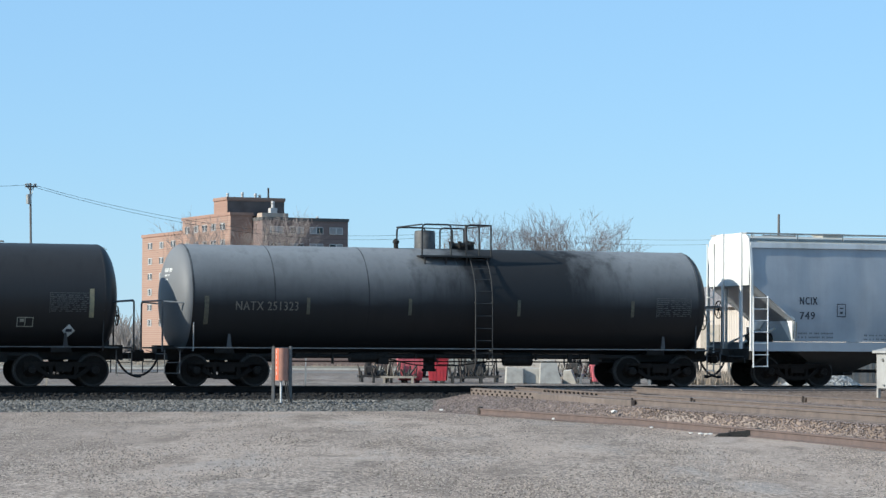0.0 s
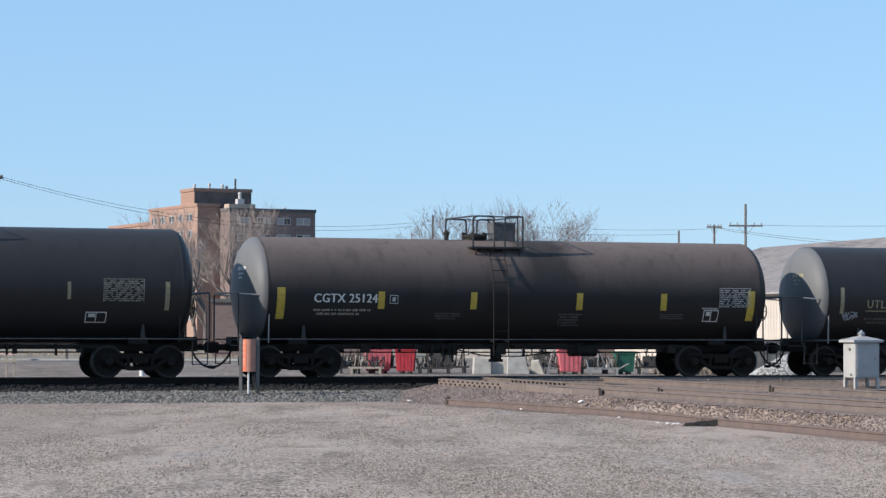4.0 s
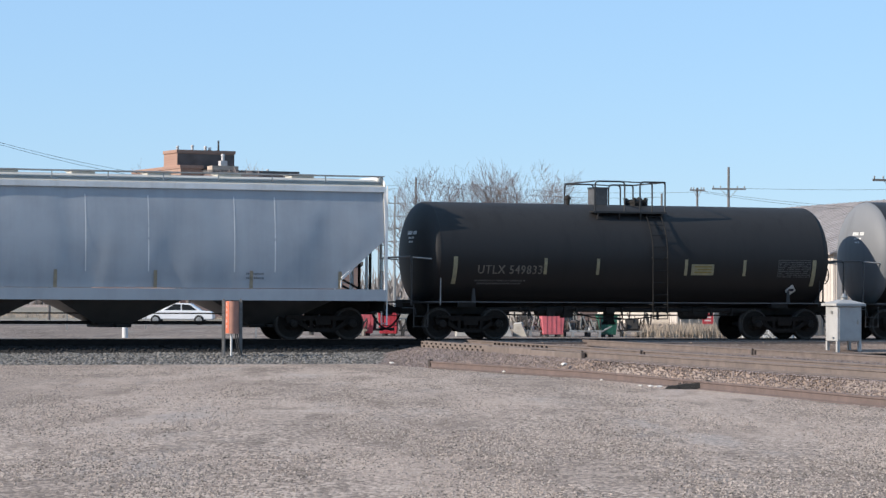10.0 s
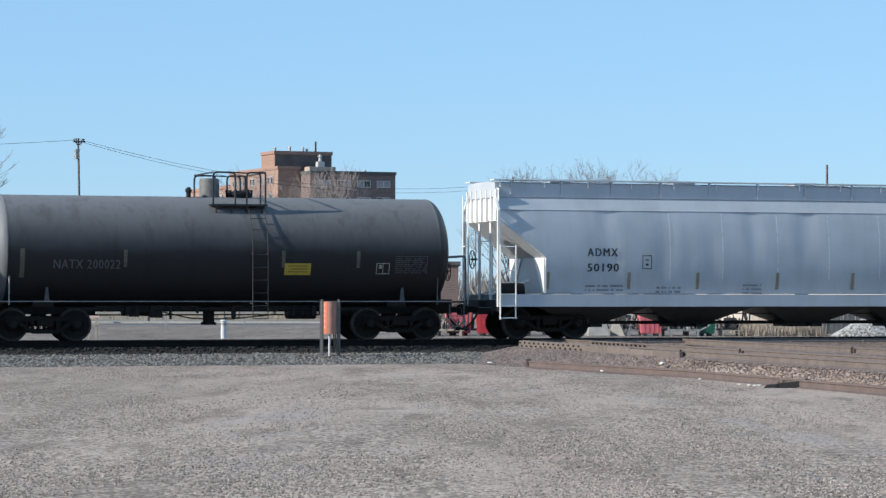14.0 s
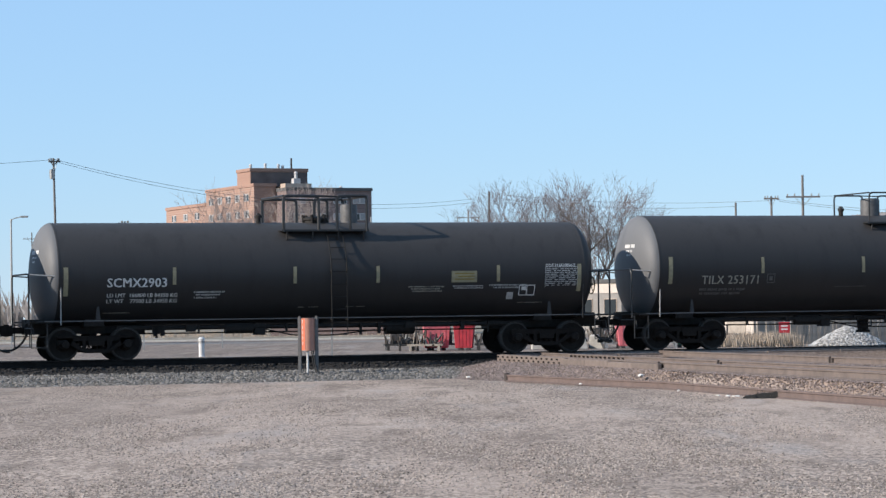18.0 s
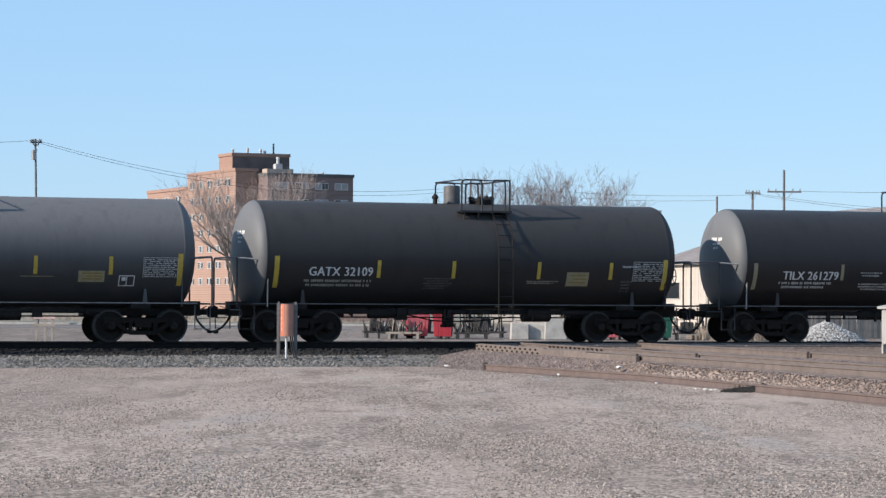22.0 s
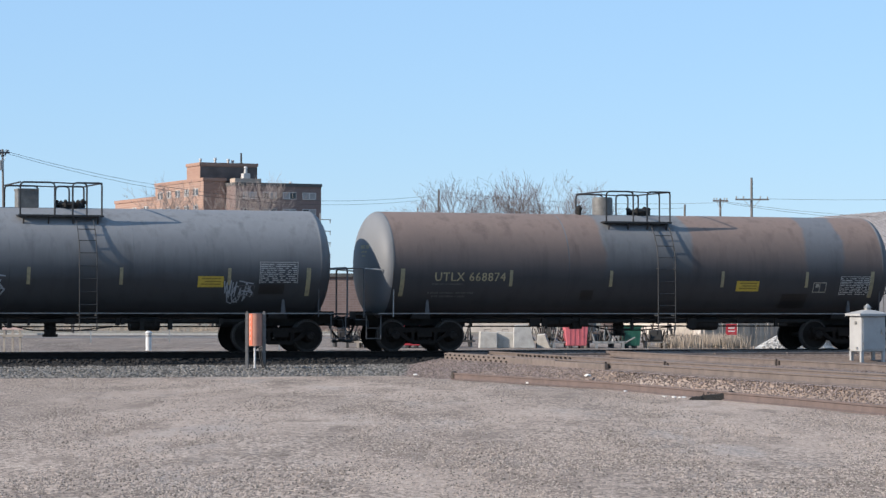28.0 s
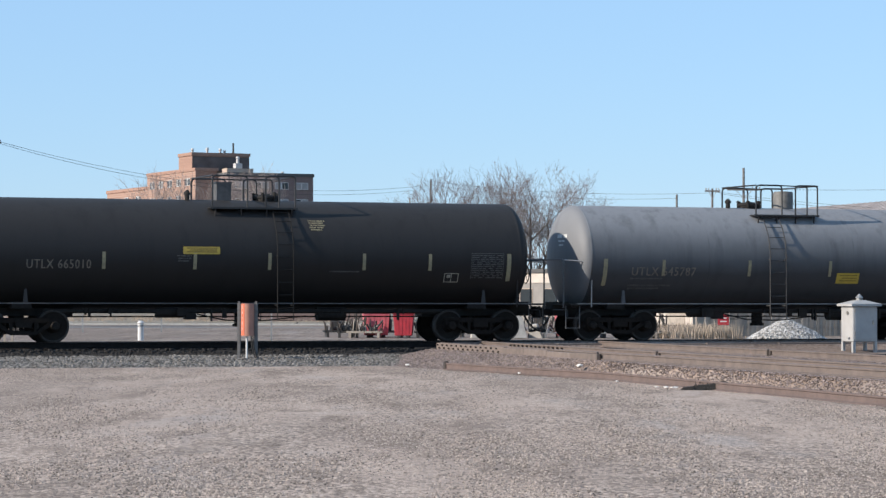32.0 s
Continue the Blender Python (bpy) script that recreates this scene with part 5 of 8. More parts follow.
# ---- ground ----
def gravel_mat(name, light, dark, tint, stone=28.0, scuff=0.35):
    m, nt, bsdf = node_mat(name)
    c = coords(nt)
    vor = nt.nodes.new("ShaderNodeTexVoronoi")
    vor.inputs["Scale"].default_value = stone
    nt.links.new(stretched(nt, c, 1.0, 0.4, 1.0), vor.inputs["Vector"])
    big = noise_tex(nt, stretched(nt, c, 0.55, 0.12, 1), 0.5, 6.0, 0.6)
    mid = noise_tex(nt, stretched(nt, c, 1.0, 0.22, 1), 0.9, 6.0, 0.7)
    ruts = noise_tex(nt, stretched(nt, c, 0.35, 0.9, 1), 0.8, 6.0, 0.7)
    patch = noise_tex(nt, stretched(nt, c, 0.8, 0.16, 1), 0.55, 5.0, 0.65)
    fine = noise_tex(nt, c, 9.0, 6.0, 0.75)
    sep = nt.nodes.new("ShaderNodeSeparateColor")
    nt.links.new(vor.outputs["Color"], sep.inputs[0])
    f = maths(nt, "ADD", maths(nt, "MULTIPLY", sep.outputs[0], 0.55), maths(nt, "MULTIPLY", fine, 0.45))
    f = maths(nt, "ADD", f, maths(nt, "MULTIPLY", maths(nt, "SUBTRACT", big, 0.5), 0.9))
    col = ramp(nt, f, ((0.28, dark), (0.70, light)))
    col = mixc(nt, maths(nt, "MULTIPLY", ramp(nt, big, ((0.46, (0, 0, 0)), (0.60, (1, 1, 1)))), 0.6), col, tint)
    col = mixc(nt, maths(nt, "MULTIPLY", ramp(nt, patch, ((0.54, (0, 0, 0)), (0.63, (1, 1, 1)))), 0.45), col, mixc(nt, fine, (0.12, 0.112, 0.105), (0.50, 0.46, 0.43)))
    col = mixc(nt, maths(nt, "MULTIPLY", ramp(nt, mid, ((0.51, (0, 0, 0)), (0.63, (1, 1, 1)))), scuff), col, tuple(v * 0.75 for v in dark))
    col = mixc(nt, maths(nt, "MULTIPLY", ramp(nt, ruts, ((0.56, (0, 0, 0)), (0.66, (1, 1, 1)))), 0.5), col, tuple(v * 1.05 for v in light))
    broad = noise_tex(nt, stretched(nt, c, 0.5, 0.16, 1), 0.3, 7.0, 0.68)
    col = mixc(nt, maths(nt, "MULTIPLY", ramp(nt, broad, ((0.47, (0, 0, 0)), (0.57, (1, 1, 1)))), 0.42), col, mixc(nt, fine, tuple(v * 0.8 for v in dark), tuple(v * 0.72 for v in tint)))
    nt.links.new(col, bsdf.inputs["Base Color"])
    bsdf.inputs["Roughness"].default_value = 0.95
    bsdf.inputs["Specular IOR Level"].default_value = 0.15
    h = maths(nt, "ADD", maths(nt, "MULTIPLY", vor.outputs["Distance"], -0.6), fine)
    bump(nt, bsdf, h, 0.7, 0.02)
    return m


yard_gravel = gravel_mat("yard_gravel", (0.50, 0.405, 0.335), (0.18, 0.142, 0.115), (0.39, 0.308, 0.252), 24.0, 0.62)
back_dirt = gravel_mat("back_dirt", (0.33, 0.268, 0.22), (0.12, 0.096, 0.08), (0.21, 0.168, 0.14), 8.0, 0.6)
far_field = gravel_mat("far_field", (0.30, 0.27, 0.21), (0.17, 0.15, 0.12), (0.23, 0.20, 0.15), 8.0)
rail_old = surface("rail_old", (0.135, 0.098, 0.088), (0.088, 0.066, 0.059), 3.0, 0.9)
rail_rust = surface("rail_rust", (0.150, 0.120, 0.106), (0.096, 0.077, 0.068), 3.0, 0.9)
rail_black = surface("rail_black", (0.022, 0.019, 0.017), (0.012, 0.010, 0.009), 6.0, 0.85, spec=0.12)
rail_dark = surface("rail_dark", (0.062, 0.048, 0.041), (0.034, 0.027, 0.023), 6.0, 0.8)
rail_head = surface("rail_head", (0.16, 0.125, 0.105), (0.09, 0.07, 0.06), 12.0, 0.55, 0.3)
tie_wood = surface("tie_wood", (0.024, 0.020, 0.018), (0.011, 0.010, 0.009), 7.0, 0.95, vary=0.4, spec=0.12)


def sheet(name, pts, mat, label, category=""):
    bm = bmesh.new()
    bm.faces.new([bm.verts.new(p) for p in pts])
    ob = new(name, finish(name, bm, mat))
    return tagged(ob, label, category, kind="structure")


def ground_height(x, y):
    return 0.035 * noise.noise(Vector((x * 0.10, y * 0.05, 0.0))) + 0.012 * noise.noise(Vector((x * 0.6, y * 0.35, 4.0)))


bm = bmesh.new()
xs = [-3500, -900, -260, -110, -60, -40] + [-30 + i * 1.0 for i in range(61)] + [40, 60, 110, 260, 900, 3500]
ys = [-3500, -800, -150, -30, 0, 10] + [18 + i * 1.0 for i in range(63)] + [90, 105, 125, 150, 180, 230, 300, 450, 700, 1200, 2400, 4500]
grid = [[bm.verts.new((x, y, ground_height(x, y) if abs(x) < 31 and 17 < y < 81 else 0.0)) for y in ys] for x in xs]
for i in range(len(xs) - 1):
    for j in range(len(ys) - 1):
        bm.faces.new((grid[i][j], grid[i + 1][j], grid[i + 1][j + 1], grid[i][j + 1]))
tagged(new("ground", finish("ground", bm, yard_gravel, smooth=True)), "packed pale gravel yard with tyre scuffs and bare dirt", "ground", kind="structure")

# ballast bank of the main track: grey stone, near-black along the ties
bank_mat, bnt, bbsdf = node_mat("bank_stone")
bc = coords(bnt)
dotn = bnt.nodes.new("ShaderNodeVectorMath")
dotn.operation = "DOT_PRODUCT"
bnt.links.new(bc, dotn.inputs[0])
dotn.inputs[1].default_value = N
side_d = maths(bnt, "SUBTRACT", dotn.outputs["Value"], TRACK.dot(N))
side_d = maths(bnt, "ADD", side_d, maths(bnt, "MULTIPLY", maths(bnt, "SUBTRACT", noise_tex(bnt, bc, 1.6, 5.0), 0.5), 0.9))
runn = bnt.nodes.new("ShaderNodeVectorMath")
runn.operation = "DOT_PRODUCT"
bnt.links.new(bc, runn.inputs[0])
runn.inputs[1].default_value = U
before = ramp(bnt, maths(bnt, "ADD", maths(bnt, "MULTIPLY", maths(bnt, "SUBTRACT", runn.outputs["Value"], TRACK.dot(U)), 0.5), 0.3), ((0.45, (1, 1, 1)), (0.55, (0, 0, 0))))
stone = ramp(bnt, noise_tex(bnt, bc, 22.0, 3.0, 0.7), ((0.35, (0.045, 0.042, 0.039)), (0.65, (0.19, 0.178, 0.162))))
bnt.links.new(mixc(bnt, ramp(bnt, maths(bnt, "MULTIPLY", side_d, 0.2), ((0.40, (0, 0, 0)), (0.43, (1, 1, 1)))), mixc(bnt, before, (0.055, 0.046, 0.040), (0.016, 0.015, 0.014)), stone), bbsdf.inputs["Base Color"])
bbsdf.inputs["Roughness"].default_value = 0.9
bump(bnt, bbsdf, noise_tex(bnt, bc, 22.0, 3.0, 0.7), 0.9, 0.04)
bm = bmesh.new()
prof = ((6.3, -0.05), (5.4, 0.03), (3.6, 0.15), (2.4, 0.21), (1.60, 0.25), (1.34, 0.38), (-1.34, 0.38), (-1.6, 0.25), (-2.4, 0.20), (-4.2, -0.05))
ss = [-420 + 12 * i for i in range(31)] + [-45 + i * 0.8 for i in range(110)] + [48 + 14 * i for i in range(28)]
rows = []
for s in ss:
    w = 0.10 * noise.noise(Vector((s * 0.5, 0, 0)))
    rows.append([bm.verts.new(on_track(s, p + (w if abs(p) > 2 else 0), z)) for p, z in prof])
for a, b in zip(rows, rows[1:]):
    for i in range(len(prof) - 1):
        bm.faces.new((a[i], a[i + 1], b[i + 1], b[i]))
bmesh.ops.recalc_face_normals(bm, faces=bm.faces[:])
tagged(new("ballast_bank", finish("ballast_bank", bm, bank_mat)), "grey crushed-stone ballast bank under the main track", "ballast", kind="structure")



def rail_section(scale=1.0):
    return [(-0.07, 0), (0.07, 0), (0.07, 0.012), (0.012, 0.035), (0.012, 0.13), (0.036, 0.14), (0.036, 0.172), (0.026, 0.178), (-0.026, 0.178), (-0.036, 0.172), (-0.036, 0.14), (-0.012, 0.13), (-0.012, 0.035), (-0.07, 0.012)]


def rail_between(parent, name, pts, top, mat=None, head=True):
    """A rail through the given ground points, its head at the given height."""
    bm = bmesh.new()
    sec = rail_section()
    pts = [Vector((p[0], p[1], 0)) for p in pts]
    rings = []
    for i, p in enumerate(pts):
        d = (pts[min(i + 1, len(pts) - 1)] - pts[max(i - 1, 0)]).normalized()
        n = Vector((d.y, -d.x, 0))
        z0 = (top[i] if isinstance(top, (list, tuple)) else top) - 0.178
        rings.append([bm.verts.new(p + n * a + Vector((0, 0, z0 + b))) for a, b in sec])
    for a, b in zip(rings, rings[1:]):
        for i in range(len(sec)):
            j = (i + 1) % len(sec)
            bm.faces.new((a[i], a[j], b[j], b[i]))
    bm.faces.new(rings[0])
    bm.faces.new(rings[-1][::-1])
    bmesh.ops.recalc_face_normals(bm, faces=bm.faces[:])
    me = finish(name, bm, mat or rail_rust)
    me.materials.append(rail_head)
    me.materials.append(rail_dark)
    # darker chamfers paint the thin shade line along the rail head
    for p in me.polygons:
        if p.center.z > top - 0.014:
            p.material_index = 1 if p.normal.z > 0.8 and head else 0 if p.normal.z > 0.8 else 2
    ob = new(name, me)
    ob.parent = parent
    return ob


main_track = thing("railway_track", "main track with worn steel rails on dark wooden ties", "railway track", kind="structure")
for q in (-0.755, 0.755):
    rail_between(main_track, "rail", [on_track(-420, q), on_track(-40, q), on_track(40, q), on_track(440, q)], RAIL, rail_black)
bm = bmesh.new()
box(bm, -0.115, 0.115, -1.3, 1.3, 0.25, 0.424)
me_tie = finish("tie", bm, tie_wood, bevel=0.012)
for i in range(130):
    s = -32 + i * 0.50
    ob = new("tie", me_tie)
    ob.parent = main_track
    ob.matrix_basis = Matrix.Translation(on_track(s)) @ pose(0, 0, 0, 0, 0, HEAD + random.uniform(-1, 1))

# the crossing line that runs out towards the yard
A0, A1 = Vector((0.00, 78.17, 0)), Vector((7.09, 50.94, 0))
B0, B1 = Vector((1.17, 80.65, 0)), Vector((7.66, 55.02, 0))
C0, C1 = Vector((4.71, 81.73, 0)), Vector((8.97, 64.41, 0))


def run_on(a, b, k):
    return b + (b - a).normalized() * k


cross_track = thing("railway_track", "rust-brown crossing line of two rails with guard rails", "railway track", kind="structure")
for a, b, k in ((A0, A1, 60), (B0, B1, 60), (C0, C1, 60)):
    rail_between(cross_track, "rail", [a, (a + b) / 2, b, run_on(a, b, k)], RAIL)
# brown ballast of the crossing line
ballast_bed = gravel_mat("ballast_bed", (0.31, 0.245, 0.205), (0.13, 0.10, 0.084), (0.25, 0.195, 0.163), 16.0, 0.3)


# line of the old rail at the edge of the yard
LR = ((0.14, 70.9), (3.70, 61.9), (5.16, 56.1), (6.72, 50.0), (9.05, 40.0), (13.9, 20.0))


def bank_width(y):
    """From the first crossing rail out to the foot of its ballast, by the old rail."""
    ex, ey = zip(*LR[::-1])
    edge = float(np.interp(y, ey, ex)) + 0.14 if y < LR[0][1] else LR[0][0] - (y - LR[0][1]) * 0.4
    return min(2.2, max(0.2, first_rail_x(y) - edge))


def bed_height(dx, y):
    """Height of the bed at dx metres right of its first rail."""
    w = bank_width(y)
    return float(np.interp(dx, (-w - 0.35, -w + 0.05, -0.22, 6.0), (-0.06, 0.0, 0.40, 0.43)))


def first_rail_x(y):
    return A0.x + (A0.y - y) * 0.2603


bm = bmesh.new()
rows = []
for j in range(65):
    y = 12.0 + j * 1.04
    far = C0.x + (C0.y - y) * 0.2459 + 2.5 - first_rail_x(y)
    bw = bank_width(y)
    rows.append([bm.verts.new((first_rail_x(y) + dx, y, bed_height(dx, y) + 0.02 * noise.noise(Vector((dx, y, 2.0))))) for dx in (-bw - 0.35, -bw + 0.05, -bw * 0.7, -bw * 0.4, -0.22, 0.3, 1.2, 2.4, far)])
for r0, r1 in zip(rows, rows[1:]):
    for k in range(8):
        bm.faces.new((r0[k], r0[k + 1], r1[k + 1], r1[k]))
bmesh.ops.recalc_face_normals(bm, faces=bm.faces[:])
tagged(new("crossing_ballast", finish("crossing_ballast", bm, ballast_bed, smooth=True)), "brown stained ballast bed of the crossing line", "ballast", kind="structure")
# old rail lying at the edge of the yard
old = thing("old_rail", "long rusty rail lying at the edge of the gravel yard", "rail")
rail_between(old, "rail", LR, 0.185, rail_old, head=False)
bm = bmesh.new()
box(bm, -0.07, 0.05, -0.06, 0.06, 0.0, 0.225)
part("end_joint", bm, rail_dark, old, at=pose(LR[0][0], LR[0][1], 0, 0, 0, -66), bevel=0.02)
# splice bars and gauge rods on the crossing rails
for a, b, ks in ((A0, A1, (14.75,)), (B0, B1, (16.3,)), (C0, C1, (14.4,))):
    d = (b - a).normalized()
    for k in ks:
        p = a + d * k
        bm = bmesh.new()
        box(bm, -0.14, 0.14, -0.055, -0.02, 0.455, 0.555)
        box(bm, -0.012, 0.012, -0.085, -0.04, 0.44, 0.60)
        part("splice_bar", bm, rail_dark, cross_track, at=pose(p.x, p.y, 0, 0, 0, math.degrees(math.atan2(d.y, d.x))))
# timber and castings where the lines meet
diamond_deck = thing("crossing_frog", "timber and bolted rail castings where the two lines cross", "rail crossing", kind="structure")
dusty_timber = surface("dusty_timber", (0.172, 0.138, 0.120), (0.118, 0.094, 0.082), 4.0, 0.9, vary=0.3)
bm = bmesh.new()
box(bm, 0.0, 1.99, -0.05, 0.05, 0.34, 0.56)
me_plank = finish("guard_plank", bm, dusty_timber, bevel=0.012)
bm = bmesh.new()
box(bm, -0.045, 0.045, -0.02, 0.02, -0.022, 0.022)
me_nut = finish("bolt", bm, rail_black, bevel=0.01)


def along(a, b, k, off, z):
    """A place k metres along a rail, off metres to its yard side."""
    d = (b - a).normalized()
    p = a + d * k + Vector((d.y, -d.x, 0)) * off
    return Matrix.Translation((p.x, p.y, z)) @ Matrix.Rotation(math.atan2(d.y, d.x), 4, "Z")


for j in range(4):
    ob = new("guard_plank", me_plank)
    ob.parent = diamond_deck
    ob.matrix_basis = along(A0, A1, 7.00 + j * 2.0, 0.12, random.uniform(-0.012, 0.012))
# bolted casting that carries the first rail over the main track
bm = bmesh.new()
box(bm, 0.00, 7.00, -0.05, 0.05, 0.30, 0.585)
part("casting", bm, dusty_timber, diamond_deck, at=along(A0, A1, 0.0, 0.08, 0.0), bevel=0.01)
for row in range(3):
    for j in range(13):
        ob = new("bolt", me_nut)
        ob.parent = diamond_deck
        ob.matrix_basis = along(A0, A1, 0.20 + j * 0.51 + row * 0.2, 0.145, 0.535 - row * 0.085)
for j in range(13):
    ob = new("bolt", me_nut)
    ob.parent = diamond_deck
    ob.matrix_basis = along(B0, B1, 3.4 + j * 0.42, 0.05, 0.53)
# dusty shoulder of the main track where the other line crosses
bm = bmesh.new()
prof = ((0.90, 0.555), (1.15, 0.55), (1.20, 0.50), (1.75, 0.47), (1.80, 0.42), (3.0, 0.33), (4.2, 0.22))
rows = []
for i in range(60):
    q = 0.4 + i * 0.8
    w = 0.02 * noise.noise(Vector((q * 0.7, 3.0, 0)))
    rows.append([bm.verts.new(on_track(q, p, z + (w if p > 1.3 else 0))) for p, z in prof])
for r0, r1 in zip(rows, rows[1:]):
    for i in range(len(prof) - 1):
        bm.faces.new((r0[i], r0[i + 1], r1[i + 1], r1[i]))
bmesh.ops.recalc_face_normals(bm, faces=bm.faces[:])
tagged(new("crossing_shoulder", finish("crossing_shoulder", bm, ballast_bed)), "dusty brown packed shoulder of the main track at the crossing", "ballast", kind="structure")
bm = bmesh.new()
box(bm, -1.19, 1.19, -0.11, 0.11, 0.40, 0.585)
me_deck = finish("deck_plank", bm, dusty_timber, bevel=0.012)
for row in range(2):
    for j in range(16):
        ob = new("deck_plank", me_deck)
        ob.parent = diamond_deck
        p = on_track(1.8 + j * 2.42 + row * 0.6, 1.02 + row * 0.55, -0.005 - row * 0.06 + random.uniform(-0.008, 0.008))
        ob.matrix_basis = Matrix.Translation(p) @ Matrix.Rotation(radians(HEAD), 4, "Z")
for q in (-0.45, 0.45):
    rail_between(diamond_deck, "guard_rail", [on_track(1.0, q), on_track(9.0, q)], RAIL - 0.01)

# loose stones
def stone_mesh(seed):
    rnd = random.Random(seed)
    bm = bmesh.new()
    bmesh.ops.create_icosphere(bm, subdivisions=1, radius=1.0)
    for v in bm.verts:
        v.co *= rnd.uniform(0.65, 1.15)
        v.co.z *= 0.75
    co = [tuple(v.co) for v in bm.verts]
    fa = [tuple(v.index for v in f.verts) for f in bm.faces]
    bm.free()
    return co, fa


STONES = [stone_mesh(i) for i in range(6)]


OCTA = ([(1, 0, 0), (-0.9, 0.1, 0), (0.1, 1.1, 0), (0, -0.9, 0.1), (0.1, 0.1, 0.8), (0, 0, -0.7)], [(0, 2, 4), (2, 1, 4), (1, 3, 4), (3, 0, 4), (2, 0, 5), (1, 2, 5), (3, 1, 5), (0, 3, 5)])


def scatter(name, mat, label, category, spots, smin, smax, seed, tiny=False):
    rnd = random.Random(seed)
    verts, faces = [], []
    for p in spots:
        co, fa = OCTA if tiny else STONES[rnd.randrange(6)]
        s = rnd.uniform(smin, smax)
        a = rnd.uniform(0, 6.28)
        ca, sa = math.cos(a) * s, math.sin(a) * s
        b = len(verts)
        verts += [(p[0] + x * ca - y * sa, p[1] + x * sa + y * ca, p[2] + z * s) for x, y, z in co]
        faces += [tuple(i + b for i in f) for f in fa]
    me = bpy.data.meshes.new(name)
    me.from_pydata(verts, [], faces)
    me.materials.append(mat)
    return tagged(new(name, me), label, category, kind="stuff")


def island_mat(name, light, dark):
    m, nt, bsdf = node_mat(name)
    g = nt.nodes.new("ShaderNodeNewGeometry")
    c = coords(nt)
    f = maths(nt, "ADD", maths(nt, "MULTIPLY", g.outputs["Random Per Island"], 0.7), maths(nt, "MULTIPLY", noise_tex(nt, c, 30.0), 0.3))
    nt.links.new(ramp(nt, f, ((0.1, dark), (0.9, light))), bsdf.inputs["Base Color"])
    bsdf.inputs["Roughness"].default_value = 0.92
    return m


rnd = random.Random(3)
spots = []
for i in range(15000):
    side = rnd.uniform(1.6, 5.9)
    z = np.interp(side, [1.34, 1.6, 2.4, 3.6, 5.4, 6.3], [0.38, 0.25, 0.21, 0.15, 0.03, -0.05])
    p = on_track(rnd.uniform(-24, 3.0), side, z)
    spots.append((p.x, p.y, z + 0.005))
dark_spots = [q for q in spots if (Vector((q[0], q[1], 0)) - TRACK).dot(N) < 2.05 + 0.25 * noise.noise(Vector((q[0] * 1.3, q[1] * 1.3, 0)))]
spots = [q for q in spots if q not in set(dark_spots)]
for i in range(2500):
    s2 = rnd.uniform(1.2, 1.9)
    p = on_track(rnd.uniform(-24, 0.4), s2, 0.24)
    dark_spots.append((p.x, p.y, 0.40 - 0.16 * min(1.0, max(0.0, (s2 - 1.34) / 0.26))))
scatter("dark_stones", island_mat("stone_black", (0.030, 0.028, 0.026), (0.012, 0.011, 0.011)), "near-black ballast stones along the tie ends", "ballast", dark_spots, 0.03, 0.06, 6)
scatter("ballast_stones", island_mat("stone_grey", (0.255, 0.24, 0.218), (0.03, 0.028, 0.026)), "grey crushed ballast stones beside the track", "ballast", spots, 0.025, 0.06, 1)
spots = []
for i in range(42000):
    y = 44 + 34.5 * rnd.random()
    dx = rnd.uniform(-bank_width(y) - 0.02, -0.08) if i < 16000 else rnd.uniform(-0.1, 7.5 - 0.1 * (y - 44))
    if i > 26000:
        break
    spots.append((first_rail_x(y) + dx, y, max(0.0, bed_height(dx, y)) + 0.006))
scatter("stained_stones", island_mat("stone_brown", (0.262, 0.214, 0.202), (0.07, 0.055, 0.049)), "brown stained ballast stones between the crossing rails", "ballast", spots, 0.013, 0.029, 2)
spots = [(rnd.uniform(-13.5, 13.5), 22 + 50 * rnd.random() ** 1.5, 0.0) for i in range(150000)]
spots = [q for q in spots if noise.noise(Vector((q[0] * q[1] / 60.0 * 0.7, q[1] * 0.13, 9.0))) > rnd.uniform(-0.35, 0.35)]
spots = [(x * (y / 60.0), y, ground_height(x * y / 60.0, y) + 0.002) for x, y, z in spots]
scatter("yard_pebbles", island_mat("pebble", (0.49, 0.41, 0.35), (0.05, 0.042, 0.036)), "loose pebbles on the gravel yard", "gravel", spots, 0.007, 0.018, 4, True)


# ---- things beside the track ----
orange = surface("orange_paint", (0.62, 0.13, 0.06), (0.45, 0.10, 0.05), 3.0, 0.5)
marker_faded = surface("marker_faded", (0.42, 0.20, 0.14), (0.30, 0.15, 0.11), 4.0, 0.6)
galv = surface("galvanised", (0.36, 0.36, 0.35), (0.22, 0.22, 0.21), 9.0, 0.5, 0.6)
white_box = surface("white_box", (0.58, 0.58, 0.57), (0.46, 0.46, 0.45), 2.0, 0.5)
concrete = surface("concrete", (0.45, 0.43, 0.39), (0.30, 0.285, 0.26), 3.0, 0.9)
red_paint = surface("red_paint", (0.42, 0.03, 0.04), (0.26, 0.02, 0.03), 3.0, 0.45)
pink_red = surface("pink_red", (0.55, 0.13, 0.15), (0.38, 0.09, 0.10), 3.0, 0.6)
green_paint = surface("green_paint", (0.015, 0.10, 0.065), (0.010, 0.07, 0.045), 3.0, 0.5)
dry_grass = surface("dry_grass", (0.38, 0.315, 0.25), (0.25, 0.205, 0.16), 4.0, 0.95)
weathered = surface("weathered_board", (0.34, 0.30, 0.25), (0.22, 0.19, 0.16), 3.0, 0.9, vary=0.3)
dark_iron = surface("dark_machine", (0.04, 0.038, 0.036), (0.02, 0.019, 0.018), 4.0, 0.7)
